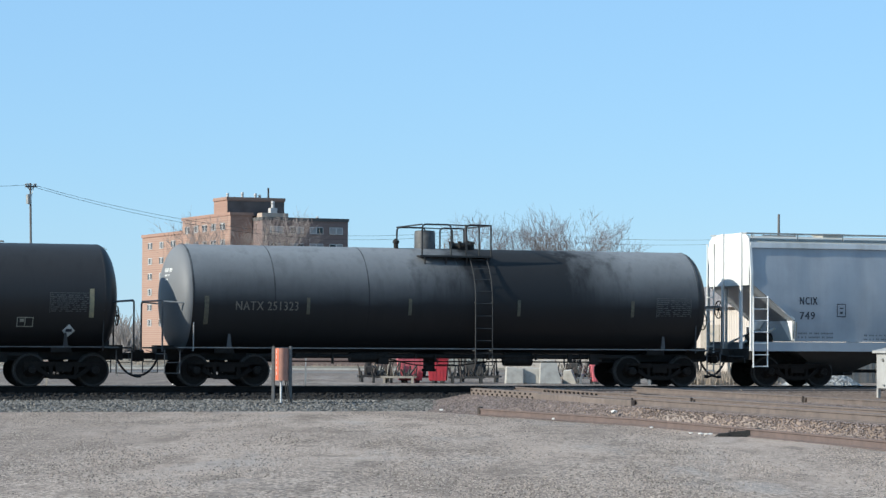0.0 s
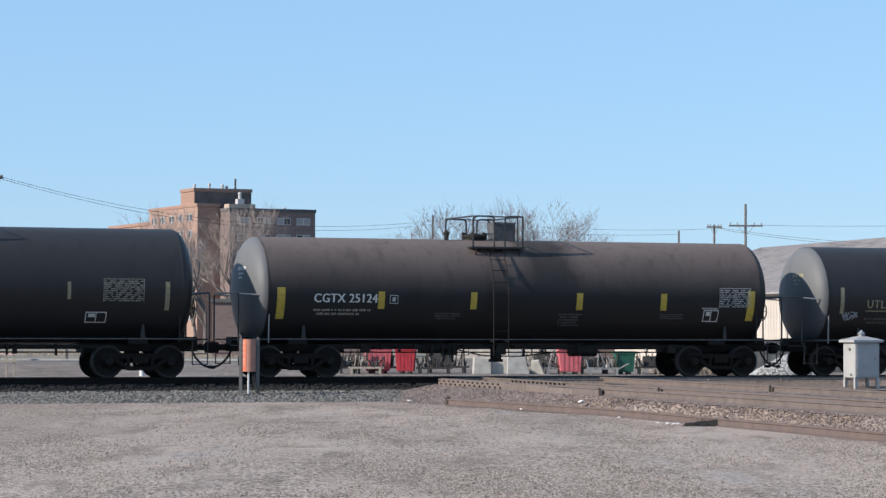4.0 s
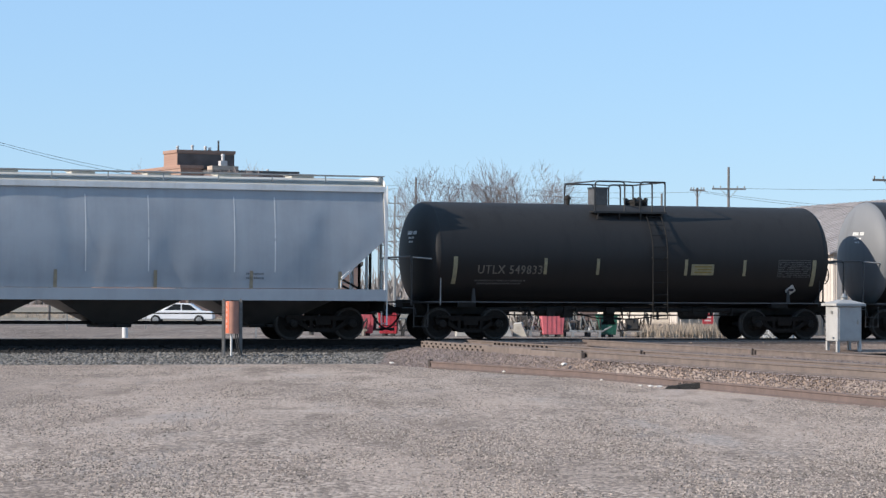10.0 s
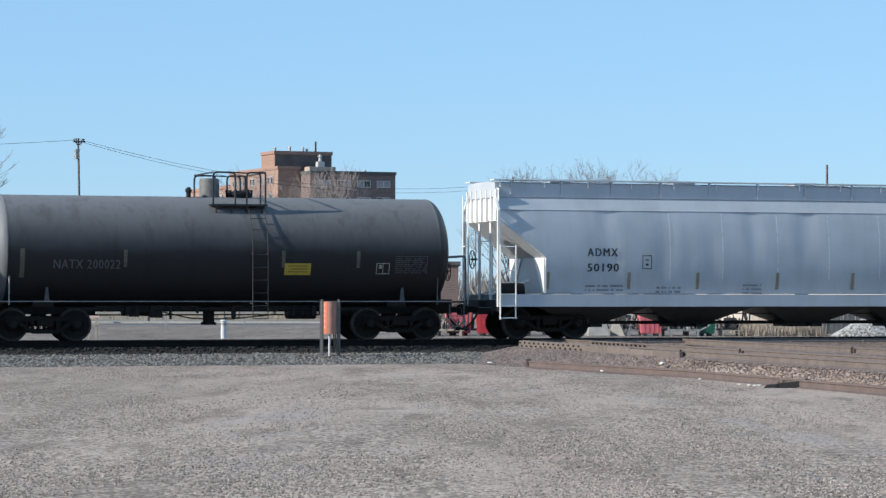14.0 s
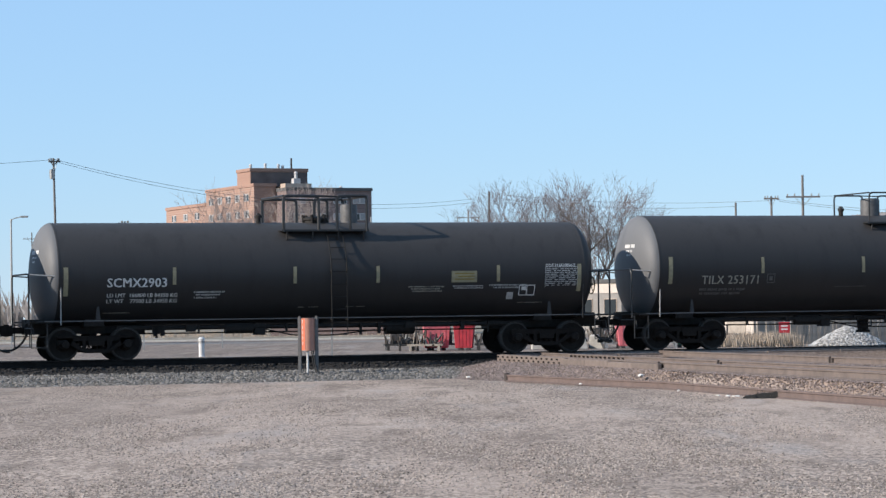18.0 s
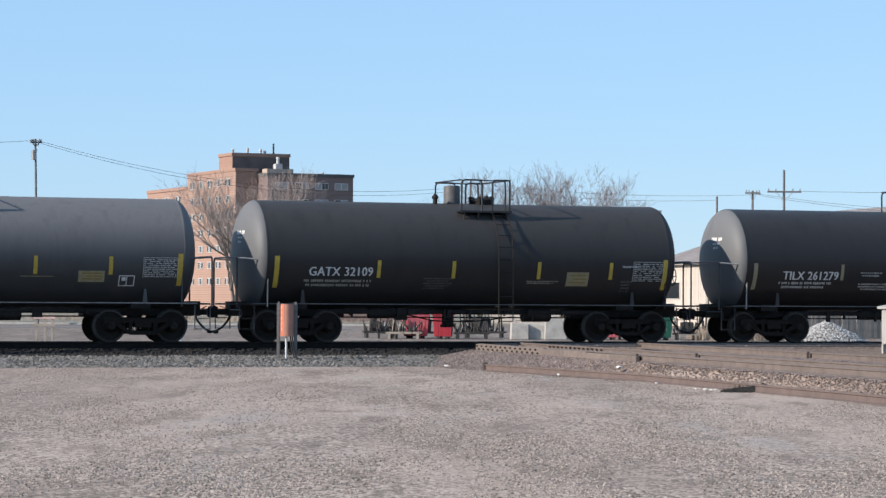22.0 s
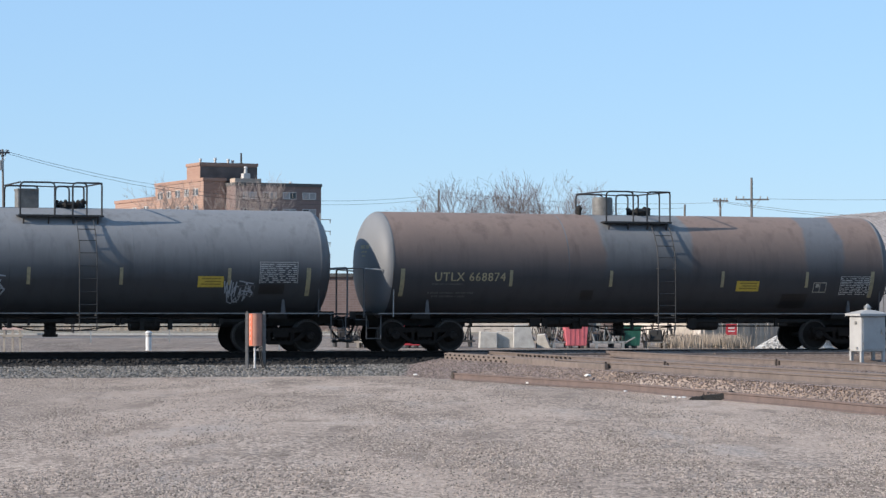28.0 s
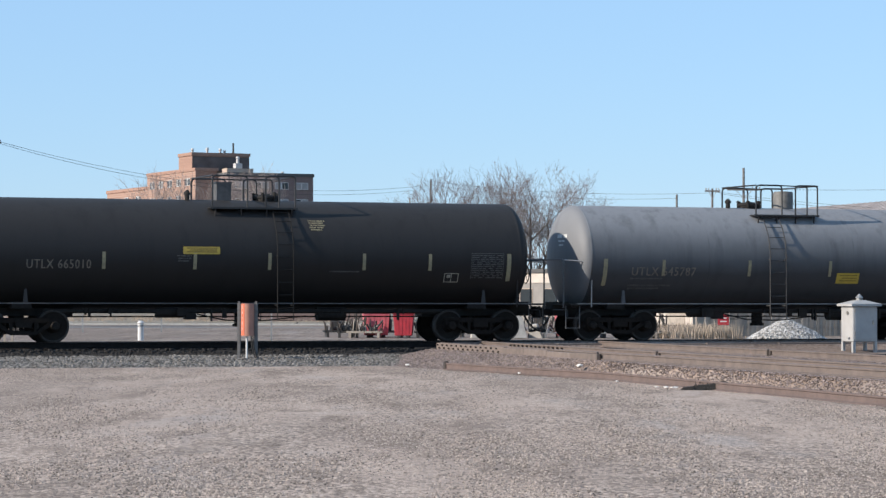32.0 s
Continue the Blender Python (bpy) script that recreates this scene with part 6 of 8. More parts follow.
tyre_black = surface("tyre_black", (0.018, 0.018, 0.018), None, 4.0, 0.85)
car_white = surface("car_white", (0.72, 0.73, 0.74), (0.66, 0.67, 0.68), 1.0, 0.25, bump_d=0)
glass_dark = surface("glass_dark", (0.02, 0.025, 0.03), (0.015, 0.018, 0.02), 1.0, 0.08, bump_d=0)


post_steel = surface("post_steel", (0.15, 0.145, 0.14), (0.09, 0.088, 0.085), 9.0, 0.6)


def track_marker():
    t = thing("track_marker", "faded orange half-round track marker on galvanised posts at the yard edge", "marker post", at=pose(-5.36, 76.0, -0.02))
    bm = bmesh.new()
    sec = [(0.185 * math.cos(radians(a)), -0.20 * math.sin(radians(a))) for a in range(0, 181, 12)]
    ring0 = [bm.verts.new((x, y, 0.82)) for x, y in sec]
    ring1 = [bm.verts.new((x, y, 1.72)) for x, y in sec]
    in0 = [bm.verts.new((x * 0.94, y * 0.94, 0.82)) for x, y in sec]
    in1 = [bm.verts.new((x * 0.94, y * 0.94, 1.72)) for x, y in sec]
    for i in range(len(sec) - 1):
        bm.faces.new((ring0[i], ring0[i + 1], ring1[i + 1], ring1[i]))
        bm.faces.new((in0[i + 1], in0[i], in1[i], in1[i + 1]))
        bm.faces.new((ring1[i], ring1[i + 1], in1[i + 1], in1[i]))
        bm.faces.new((ring0[i + 1], ring0[i], in0[i], in0[i + 1]))
    part("cover", bm, marker_faded, t, smooth=True)
    bm = bmesh.new()
    vs = [bm.verts.new((0.192 * math.cos(radians(a)), -0.207 * math.sin(radians(a)), z)) for z in (0.84, 1.71) for a in (148, 136, 124, 112)]
    for i in range(3):
        bm.faces.new((vs[i], vs[i + 1], vs[i + 5], vs[i + 4]))
    part("reflective_strip", bm, orange, t)
    for k in range(5):
        bm = bmesh.new()
        z = 0.98 + k * 0.15
        v = [bm.verts.new((0.194 * math.cos(radians(a)), -0.209 * math.sin(radians(a)), z + dz)) for a, dz in ((139, 0), (133, 0), (133, 0.09), (139, 0.09))]
        bm.faces.new(v)
        part("strip_print", bm, white_box, t)
    for x in (-0.235, 0.235):
        bm = bmesh.new()
        box(bm, x - 0.028, x + 0.028, -0.02, 0.02, 0, 1.78)
        box(bm, x - 0.05, x + 0.05, -0.005, 0.02, 0, 1.74)
        part("post", bm, post_steel, t)
    bm = bmesh.new()
    rod(bm, (-0.015, -0.06, 0), (-0.015, -0.06, 0.84), 0.032, 10)
    part("conduit", bm, white_box, t, smooth=True)
    for k in range(2):
        bm = bmesh.new()
        pipe(bm, bent([(0.10 + 0.05 * k, -0.05, 0.84), (0.12 + 0.05 * k, -0.05, 0.5), (0.22 + 0.05 * k, -0.08, 0.2), (0.34 + 0.05 * k, -0.1, 0.0)], 0.2, 4), 0.018, 6)
        part("cable", bm, rubber, t)
    return t


cabinet_paint = surface("cabinet_paint", (0.37, 0.37, 0.365), (0.29, 0.29, 0.285), 2.0, 0.55)


def relay_cabinet():
    t = thing("relay_cabinet", "white metal trackside relay cabinet on four legs", "cabinet", at=pose(12.55, 82.2, 0.22, 0, 0, 24))
    bm = bmesh.new()
    box(bm, -0.43, 0.43, -0.33, 0.33, 0.36, 1.42)
    part("body", bm, cabinet_paint, t, bevel=0.02)
    bm = bmesh.new()
    v0 = [bm.verts.new((x * 0.52, y * 0.42, 1.42)) for x, y in ((-1, -1), (1, -1), (1, 1), (-1, 1))]
    v1 = [bm.verts.new((x * 0.52, y * 0.42, 1.49)) for x, y in ((-1, -1), (1, -1), (1, 1), (-1, 1))]
    v2 = [bm.verts.new((x * 0.14, y * 0.12, 1.60)) for x, y in ((-1, -1), (1, -1), (1, 1), (-1, 1))]
    for a, b in ((v0, v1), (v1, v2)):
        for i in range(4):
            j = (i + 1) % 4
            bm.faces.new((a[i], a[j], b[j], b[i]))
    bm.faces.new(v2)
    bm.faces.new(v0[::-1])
    part("roof", bm, cabinet_paint, t)
    bm = bmesh.new()
    lathe(bm, [(0.10, 1.59), (0.10, 1.66), (0.13, 1.67), (0.07, 1.73), (0.03, 1.78), (0.01, 1.79)], 14)
    part("vent_cap", bm, galv, t)
    for x in (-0.38, 0.38):
        for y in (-0.28, 0.28):
            bm = bmesh.new()
            box(bm, x - 0.045, x + 0.045, y - 0.045, y + 0.045, 0, 0.36)
            part("leg", bm, cabinet_paint, t)
    bm = bmesh.new()
    box(bm, -0.37, 0.37, -0.345, -0.33, 0.42, 1.37)
    door = part("door", bm, cabinet_paint, t, bevel=0.004)
    bm = bmesh.new()
    rod(bm, (0.28, -0.36, 0.86), (0.28, -0.36, 1.02), 0.018, 6)
    box(bm, 0.25, 0.31, -0.355, -0.345, 0.88, 1.0)
    part("handle", bm, galv, door)
    for z in (0.55, 1.24):
        bm = bmesh.new()
        rod(bm, (-0.37, -0.35, z), (-0.37, -0.35, z + 0.10), 0.015, 6)
        part("hinge", bm, galv, door)
    bm = bmesh.new()
    rod(bm, (-0.46, -0.12, 0.45), (-0.46, -0.12, 0.49), 0.05, 8)
    rod(bm, (-0.445, -0.05, 1.22), (-0.47, -0.05, 1.22), 0.05, 8)
    part("vent_plug", bm, galv, t)
    return t


def white_bollard(x, y):
    t = thing("bollard", "white plastic marker post by the road behind the track", "bollard", at=pose(x, y, 0))
    bm = bmesh.new()
    lathe(bm, [(0.13, 0), (0.13, 0.74), (0.15, 0.76), (0.15, 0.80), (0.10, 0.86), (0.01, 0.88)], 14)
    part("post", bm, white_box, t, smooth=True)
    bm = bmesh.new()
    lathe(bm, [(0.135, 0.60), (0.138, 0.60), (0.138, 0.70), (0.135, 0.70)], 14)
    part("band", bm, galv, t)


def debris():
    t = thing("scrap_tie", "charred black scrap timber with a pale rag at its end", "debris", at=pose(5.30, 54.9, 0.0, 0, 0, -8))
    rnd = random.Random(5)
    bm = bmesh.new()
    prism(bm, ((-0.44, 0.0), (0.42, 0.0), (0.45, 0.17), (0.36, 0.20), (0.10, 0.13), (-0.14, 0.11), (-0.30, 0.08), (-0.46, 0.03)), -0.12, 0.08)
    for k in range(14):
        x, w = rnd.uniform(-0.40, 0.36), rnd.uniform(0.05, 0.13)
        prism(bm, ((x - w, 0.0), (x + w, 0.0), (x + w * 0.6, rnd.uniform(0.04, 0.09)), (x - w * 0.7, rnd.uniform(0.03, 0.08))), rnd.uniform(-0.20, -0.09), rnd.uniform(0.0, 0.1))
    tagged(part("timber", bm, tyre_black, t), kind="stuff")
    for k in range(16):
        bm = bmesh.new()
        x = rnd.uniform(-0.24, -0.02)
        rod(bm, (x, rnd.uniform(-0.08, 0.08), 0.05), (x + rnd.uniform(-0.08, 0.08), rnd.uniform(-0.1, 0.1), rnd.uniform(0.12, 0.20)), 0.010, 4, 0.002)
        part("splinter", bm, tyre_black, t)
    bm = bmesh.new()
    bmesh.ops.create_icosphere(bm, subdivisions=2, radius=0.07)
    for v in bm.verts:
        v.co *= rnd.uniform(0.75, 1.25)
        v.co += Vector((0.42, -0.16, 0.055))
    part("rag", bm, pink_pale, t)


pink_pale = surface("pink_pale", (0.58, 0.42, 0.38), (0.42, 0.30, 0.27), 10.0, 0.9)
paper = surface("paper", (0.72, 0.70, 0.66), (0.5, 0.48, 0.44), 10.0, 0.9)
track_marker()
relay_cabinet()
white_bollard(-13.2, 120.5)
debris()


def scrap_piece(x, y, z, s, seed):
    rnd = random.Random(seed)
    bm = bmesh.new()
    bmesh.ops.create_icosphere(bm, subdivisions=1, radius=s)
    for v in bm.verts:
        v.co *= rnd.uniform(0.6, 1.2)
        v.co.z *= 0.5
    ob = new("litter", finish("litter", bm, paper))
    ob.location = (x, y, z + s * 0.3)
    tagged(ob, "scrap of pale crumpled paper on the gravel", "litter", "litter on the yard")


for k, (x, y, z) in enumerate(((3.21, 63.63, 0.26), (4.62, 56.3, 0.0), (4.72, 56.05, 0.0), (4.80, 56.15, 0.0), (4.45, 56.6, 0.0), (-0.9, 73.4, 0.06), (1.9, 66.3, 0.02), (3.9, 60.6, 0.0))):
    scrap_piece(x, y, z, 0.09 if k == 0 else 0.06, k)

# ---- behind the track ----
def jersey_barrier(x, y, rz, w=1.5):
    t = thing("concrete_block", "pale concrete block stored behind the track", "concrete block", "concrete blocks", at=pose(x, y, 0, 0, 0, rz))
    bm = bmesh.new()
    prism(bm, ((-w / 2, 0), (w / 2, 0), (w / 2, 0.75), (-w / 2 + 0.04, 0.8)), -0.35, 0.35)
    part("block", bm, concrete, t, bevel=0.03)
    bm = bmesh.new()
    pipe(bm, bent([(-0.15, 0, 0.78), (-0.15, 0, 0.9), (0.15, 0, 0.9), (0.15, 0, 0.78)], 0.05, 2), 0.015, 5)
    part("lifting_loop", bm, rail_rust, t)


def slab(x, y, rz, tilt, w, h):
    ob_t = thing("concrete_slab", "pale concrete slab leaning behind the track", "concrete slab", at=pose(x, y, 0, 0, 0, rz))
    bm = bmesh.new()
    prism(bm, ((-w / 2, 0), (w / 2 + 0.1, 0), (w / 2 - 0.1, h * 0.8), (w / 4, h), (-w / 2 + 0.05, h * 0.95)), -0.10, 0.10)
    part("slab", bm, concrete, ob_t, bevel=0.02, at=pose(0, 0, 0, tilt, 0, 0))
    bm = bmesh.new()
    rod(bm, (w / 4, -0.05, h * 0.9), (w / 4 + 0.1, -0.05, h * 1.12), 0.015, 5)
    part("rebar", bm, rail_rust, ob_t)


def skip(x, y, rz, mat, label, w, d, h):
    t = thing("scrap_bin", label, "bin", at=pose(x, y, 0, 0, 0, rz))
    bm = bmesh.new()
    prism(bm, ((-w / 2 + 0.1, 0.12), (w / 2 - 0.1, 0.12), (w / 2, h), (-w / 2, h)), -d / 2, d / 2)
    part("body", bm, mat, t, bevel=0.02)
    for q in (-1, 1):
        bm = bmesh.new()
        box(bm, -w / 2 - 0.03, w / 2 + 0.03, q * d / 2 - 0.05, q * d / 2 + 0.05, h - 0.10, h + 0.02)
        part("rim", bm, mat, t)
    for xx in np.linspace(-w / 2 + 0.25, w / 2 - 0.25, 4):
        bm = bmesh.new()
        box(bm, xx - 0.03, xx + 0.03, -d / 2 - 0.015, -d / 2, 0.2, h - 0.1)
        part("rib", bm, mat, t)
    for xx in (-w / 2 + 0.3, w / 2 - 0.3):
        bm = bmesh.new()
        box(bm, xx - 0.08, xx + 0.08, -d / 2, d / 2, 0, 0.14)
        part("skid", bm, dark_iron, t)


def scrap_machine(x, y, rz, seed, mat, label, w=3.0, h=1.6, housing=True):
    """A heap of derelict racks, wheels and tubes."""
    rnd = random.Random(seed)
    t = thing("farm_machine", label, "machinery", at=pose(x, y, 0, 0, 0, rz))
    bm = bmesh.new()
    box(bm, -w / 2, w / 2, -0.5, -0.4, 0.24, 0.34)
    box(bm, -w / 2, w / 2, 0.4, 0.5, 0.24, 0.34)
    for k in range(5):
        xx = -w / 2 + w * k / 4
        box(bm, xx - 0.05, xx + 0.05, -0.5, 0.5, 0.25, 0.33)
    part("frame", bm, mat, t)
    for q in (-1, 1):
        bm = bmesh.new()
        box(bm, q * w * 0.42 - 0.06, q * w * 0.42 + 0.06, -0.55, 0.55, 0.0, 0.25)
        part("skid", bm, mat, t)
    for k in range(30):
        a = (rnd.uniform(-w / 2, w / 2), rnd.uniform(-0.5, 0.5), 0.25)
        b = (a[0] + rnd.gauss(0, 0.14), a[1] + rnd.uniform(-0.2, 0.2), rnd.uniform(0.45, h))
        bm = bmesh.new()
        rod(bm, a, b, rnd.uniform(0.02, 0.05), 5)
        part("arm", bm, (mat, dark_iron, rail_dark)[k % 3], t)
    if housing:
        bm = bmesh.new()
        box(bm, -0.3 * w, 0.1 * w, -0.42, 0.42, 0.34, h * 0.66)
        part("housing", bm, mat, t, bevel=0.04)


def gravel_pile(x, y, w, h):
    bm = bmesh.new()
    rnd = random.Random(9)
    n, m = 30, 10
    rings = []
    for j in range(m + 1):
        r = w / 2 * (1 - j / m) + 0.01
        rings.append([bm.verts.new((r * math.cos(6.2832 * i / n) * (1 + 0.10 * math.sin(i * 0.9)), r * 0.7 * math.sin(6.2832 * i / n), h * (j / m) ** 0.9 + 0.06 * rnd.uniform(-1, 1) * (0 < j < m))) for i in range(n)])
    for a, b in zip(rings, rings[1:]):
        for i in range(n):
            k = (i + 1) % n
            bm.faces.new((a[i], a[k], b[k], b[i]))
    ob = new("gravel_pile", finish("gravel_pile", bm, pile_grey))
    ob.location = (x, y, 0)
    tagged(ob, "pile of pale crushed stone behind the track", "gravel pile")
    pts = []
    for k in range(3500):
        a, q = rnd.uniform(0, 6.283), math.sqrt(rnd.random())
        pts.append((x + w / 2 * q * math.cos(a), y + w * 0.35 * q * math.sin(a), h * (1 - q) ** 0.9 + 0.02))
    scatter("pile_stones", pile_stone, "pale broken stones of the pile", "gravel", pts, 0.03, 0.085, 5)


pile_grey = surface("pile_grey", (0.50, 0.50, 0.49), (0.30, 0.30, 0.29), 3.0, 0.95, bump_d=0.05, fine=9.0)
pile_stone = island_mat("pile_stone", (0.50, 0.49, 0.47), (0.12, 0.118, 0.112))


def pickup(x, y, rz, mat, label, moving=False):
    """A plain saloon or pick-up shape with wheels and glass."""
    t = thing("car", label, "car", at=pose(x, y, 0, 0, 0, rz))
    bm = bmesh.new()
    prism(bm, ((-2.3, 0.35), (-2.3, 0.78), (-2.15, 0.88), (-1.35, 0.93), (0.95, 0.93), (2.1, 0.80), (2.3, 0.62), (2.3, 0.35)), -0.86, 0.86)
    part("body", bm, mat, t, bevel=0.05)
    bm = bmesh.new()
    prism(bm, ((-1.55, 0.90), (-0.85, 1.38), (0.25, 1.42), (1.10, 0.92)), -0.72, 0.72)
    part("cabin", bm, mat, t, bevel=0.04)
    for q in (-1, 1):
        for o in (((-1.25, 0.95), (-0.78, 1.30), (-0.28, 1.33), (-0.28, 0.95)), ((-0.20, 0.95), (-0.20, 1.33), (0.20, 1.34), (0.85, 0.95))):
            bm = bmesh.new()
            prism(bm, o, q * 0.722, q * 0.732)
            part("side_window", bm, glass_dark, t)
    for xx in (-1.4, 1.4):
        for q in (-1, 1):
            bm = bmesh.new()
            lathe(bm, [(0.05, -0.1), (0.24, -0.11), (0.32, -0.08), (0.32, 0.08), (0.24, 0.11), (0.05, 0.1)], 18, "Y", Matrix.Translation((xx, q * 0.80, 0.32)))
            part("wheel", bm, tyre_black, t, smooth=True)
            bm = bmesh.new()
            lathe(bm, [(0.02, 0.0), (0.20, 0.0), (0.20, 0.02), (0.02, 0.03)] if q > 0 else [(0.02, 0.0), (0.20, 0.0), (0.20, -0.02), (0.02, -0.03)], 14, "Y", Matrix.Translation((xx, q * 0.905, 0.32)))
            part("hubcap", bm, galv, t)
    return t


def fence(x0, y0, x1, y1, n, h, label, mat):
    t = thing("board_fence", label, "fence", at=pose(x0, y0, 0, 0, 0, math.degrees(math.atan2(y1 - y0, x1 - x0))))
    ln = math.hypot(x1 - x0, y1 - y0)
    rnd = random.Random(2)
    bm = bmesh.new()
    box(bm, -ln / n * 0.46, ln / n * 0.46, -0.02, 0.02, 0, h)
    me = finish("board", bm, mat)
    for i in range(n):
        ob = new("board", me)
        ob.parent = t
        ob.matrix_basis = pose(ln * (i + 0.5) / n, rnd.uniform(-0.015, 0.015), rnd.uniform(-0.12, 0.0), 0, rnd.uniform(-1, 1), 0)
    for z in (0.35, h - 0.4):
        bm = bmesh.new()
        box(bm, 0, ln, 0.03, 0.09, z, z + 0.1)
        part("rail", bm, mat, t)


def grass_clump_field(name, pts, hmin, hmax, mat, label, seed):
    rnd = random.Random(seed)
    verts, faces = [], []
    for x, y in pts:
        for k in range(5):
            a, h = rnd.uniform(0, 6.28), rnd.uniform(hmin, hmax)
            bx, by = x + rnd.uniform(-0.2, 0.2), y + rnd.uniform(-0.2, 0.2)
            w = 0.02
            lx, ly = rnd.uniform(-0.25, 0.25) * h, rnd.uniform(-0.25, 0.25) * h
            b = len(verts)
            verts += [(bx - w * math.cos(a), by - w * math.sin(a), 0), (bx + w * math.cos(a), by + w * math.sin(a), 0), (bx + lx, by + ly, h)]
            faces.append((b, b + 1, b + 2))
    me = bpy.data.meshes.new(name)
    me.from_pydata(verts, [], faces)
    me.materials.append(mat)
    tagged(new(name, me), label, "grass", kind="stuff")


# ---- clutter behind the track ----
skip(6.0, 130, 4, pink_red, "faded red open scrap bin behind the track", 1.15, 1.0, 1.28)
skip(8.6, 130, 2, green_paint, "green open scrap bin behind the track", 0.98, 1.0, 1.08)
for x, y, rz, w in ((1.84, 129.5, 4, 0.85), (2.68, 129.8, -3, 0.9)):
    jersey_barrier(x, y, rz, w)
slab(3.5, 129.2, 8, -8, 0.95, 1.15)
slab(4.5, 130.4, -20, 14, 0.6, 0.7)
scrap_machine(7.2, 131.5, 6, 1, rail_rust, "rusty derelict farm implement behind the track", 1.4, 1.2)
scrap_machine(5.0, 132.5, -8, 7, dark_iron, "dark tangled scrap frame behind the track", 1.6, 1.5)
scrap_machine(10.1, 132, -4, 2, dark_iron, "dark derelict machine frame behind the track", 1.6, 1.3)
scrap_machine(-2.6, 131.8, 3, 3, rail_rust, "rusty derelict farm implement behind the track", 1.7, 1.4)
scrap_machine(-4.9, 133, 8, 4, dark_iron, "dark machine frame among scrap behind the track", 1.5, 1.2)
scrap_machine(0.2, 134, -6, 5, dark_iron, "dark scrap frame with tubes behind the track", 2.0, 1.5)
skip(-1.75, 130, -3, red_paint, "red steel box on skids among scrap behind the track", 1.0, 0.9, 1.25)
skip(-3.1, 131, 4, pink_red, "faded pink-red steel box behind the track", 1.3, 0.9, 1.3)
scrap_machine(5.3, 130.2, 2, 21, galv, "grey pipe rack among scrap behind the track", 0.8, 0.95, housing=False)
scrap_machine(7.6, 129.6, -2, 22, galv, "grey tubular scrap rack behind the track", 1.5, 1.1, housing=False)
scrap_machine(-0.4, 129.8, 3, 23, dark_iron, "dark heap of bent scrap bars behind the track", 1.6, 0.9, housing=False)
scrap_machine(-3.6, 130.0, -3, 24, weathered, "weathered jumble of old posts behind the track", 1.6, 1.0, housing=False)
scrap_machine(4.0, 131.6, -3, 25, weathered, "grey jumble of old boards and bars behind the track", 1.2, 1.0, housing=False)
scrap_machine(-4.4, 130.4, 2, 26, dark_iron, "dark scrap mower deck behind the track", 1.0, 0.9)
gravel_pile(16.4, 130, 3.6, 0.95)
fence(12.6, 137, 30.0, 143, 110, 1.65, "weathered pale board fence behind the stone pile", weathered)
grass_clump_field("dry_weeds", [(random.uniform(10.4, 14.2), random.uniform(129, 136)) for i in range(900)], 0.3, 0.78, dry_grass, "tall dry tan weeds along the fence", 1)
grass_clump_field("dry_grass", [(random.uniform(-45, -8), random.uniform(222, 290)) for i in range(1500)], 0.15, 0.4, dry_grass, "short dry grass beyond the road", 2)
asphalt = surface("asphalt", (0.19, 0.172, 0.155), (0.12, 0.108, 0.098), 2.0, 0.9)
sheet("back_lot", [(-400, 92, 0.008), (300, 112, 0.008), (300, 202.9, 0.008), (-400, 202.9, 0.008)], back_dirt, "brown-grey dirt lot with pale wheel tracks behind the railway", "ground")
sheet("field", [(-400, 203, 0.008), (300, 203, 0.008), (300, 460, 0.008), (-400, 460, 0.008)], far_field, "dull tan winter grass field beyond the road", "field")
sheet("road", [(-400, 174, 0.012), (200, 174, 0.012), (200, 182, 0.012), (-400, 182, 0.012)], asphalt, "grey asphalt road behind the railway", "road")
bm = bmesh.new()
box(bm, -400, -4.5, 194.0, 195.5, 0, 0.12)
tagged(new("kerb", finish("kerb", bm, concrete)), "pale concrete kerb along the road", "kerb", kind="structure")


def pallet(x, y, rz):
    t = thing("pallet_stack", "low stack of weathered wooden pallets", "pallet", at=pose(x, y, 0, 0, 0, rz))
    for k in range(2):
        for j in range(6):
            bm = bmesh.new()
            box(bm, -0.8, 0.8, -0.5 + j * 0.18, -0.38 + j * 0.18, 0.11 + k * 0.15, 0.135 + k * 0.15)
            part("board", bm, weathered, t)
        for xx in (-0.72, 0.0, 0.72):
            bm = bmesh.new()
            box(bm, xx - 0.05, xx + 0.05, -0.5, 0.52, 0.0 + k * 0.15, 0.108 + k * 0.15)
            part("bearer", bm, weathered, t)


def post_sign(x, y, h, mat, w, hh, label, name="sign_post", z0=None):
    t = thing(name, label, "sign", at=pose(x, y, 0))
    bm = bmesh.new()
    box(bm, -0.035, 0.035, -0.02, 0.02, 0, h)
    part("post", bm, galv, t)
    if mat:
        bm = bmesh.new()
        box(bm, -w / 2, w / 2, -0.045, -0.022, h - hh, h)
        part("sign_plate", bm, mat, t, bevel=0.006)
        bm = bmesh.new()
        for k in range(2):
            box(bm, -w * 0.3, w * 0.3, -0.052, -0.046, h - hh * (0.42 + 0.3 * k), h - hh * (0.30 + 0.3 * k))
        part("sign_print", bm, lettering_dark if mat is yellow_film else white_box, t)


pallet(10.15, 130, 3)
post_sign(-7.42, 120, 1.68, yellow_film, 0.32, 0.32, "small yellow sign on a galvanised post behind the track")
post_sign(13.5, 131, 1.15, red_paint, 0.52, 0.52, "faded red square sign on a post by the fence")
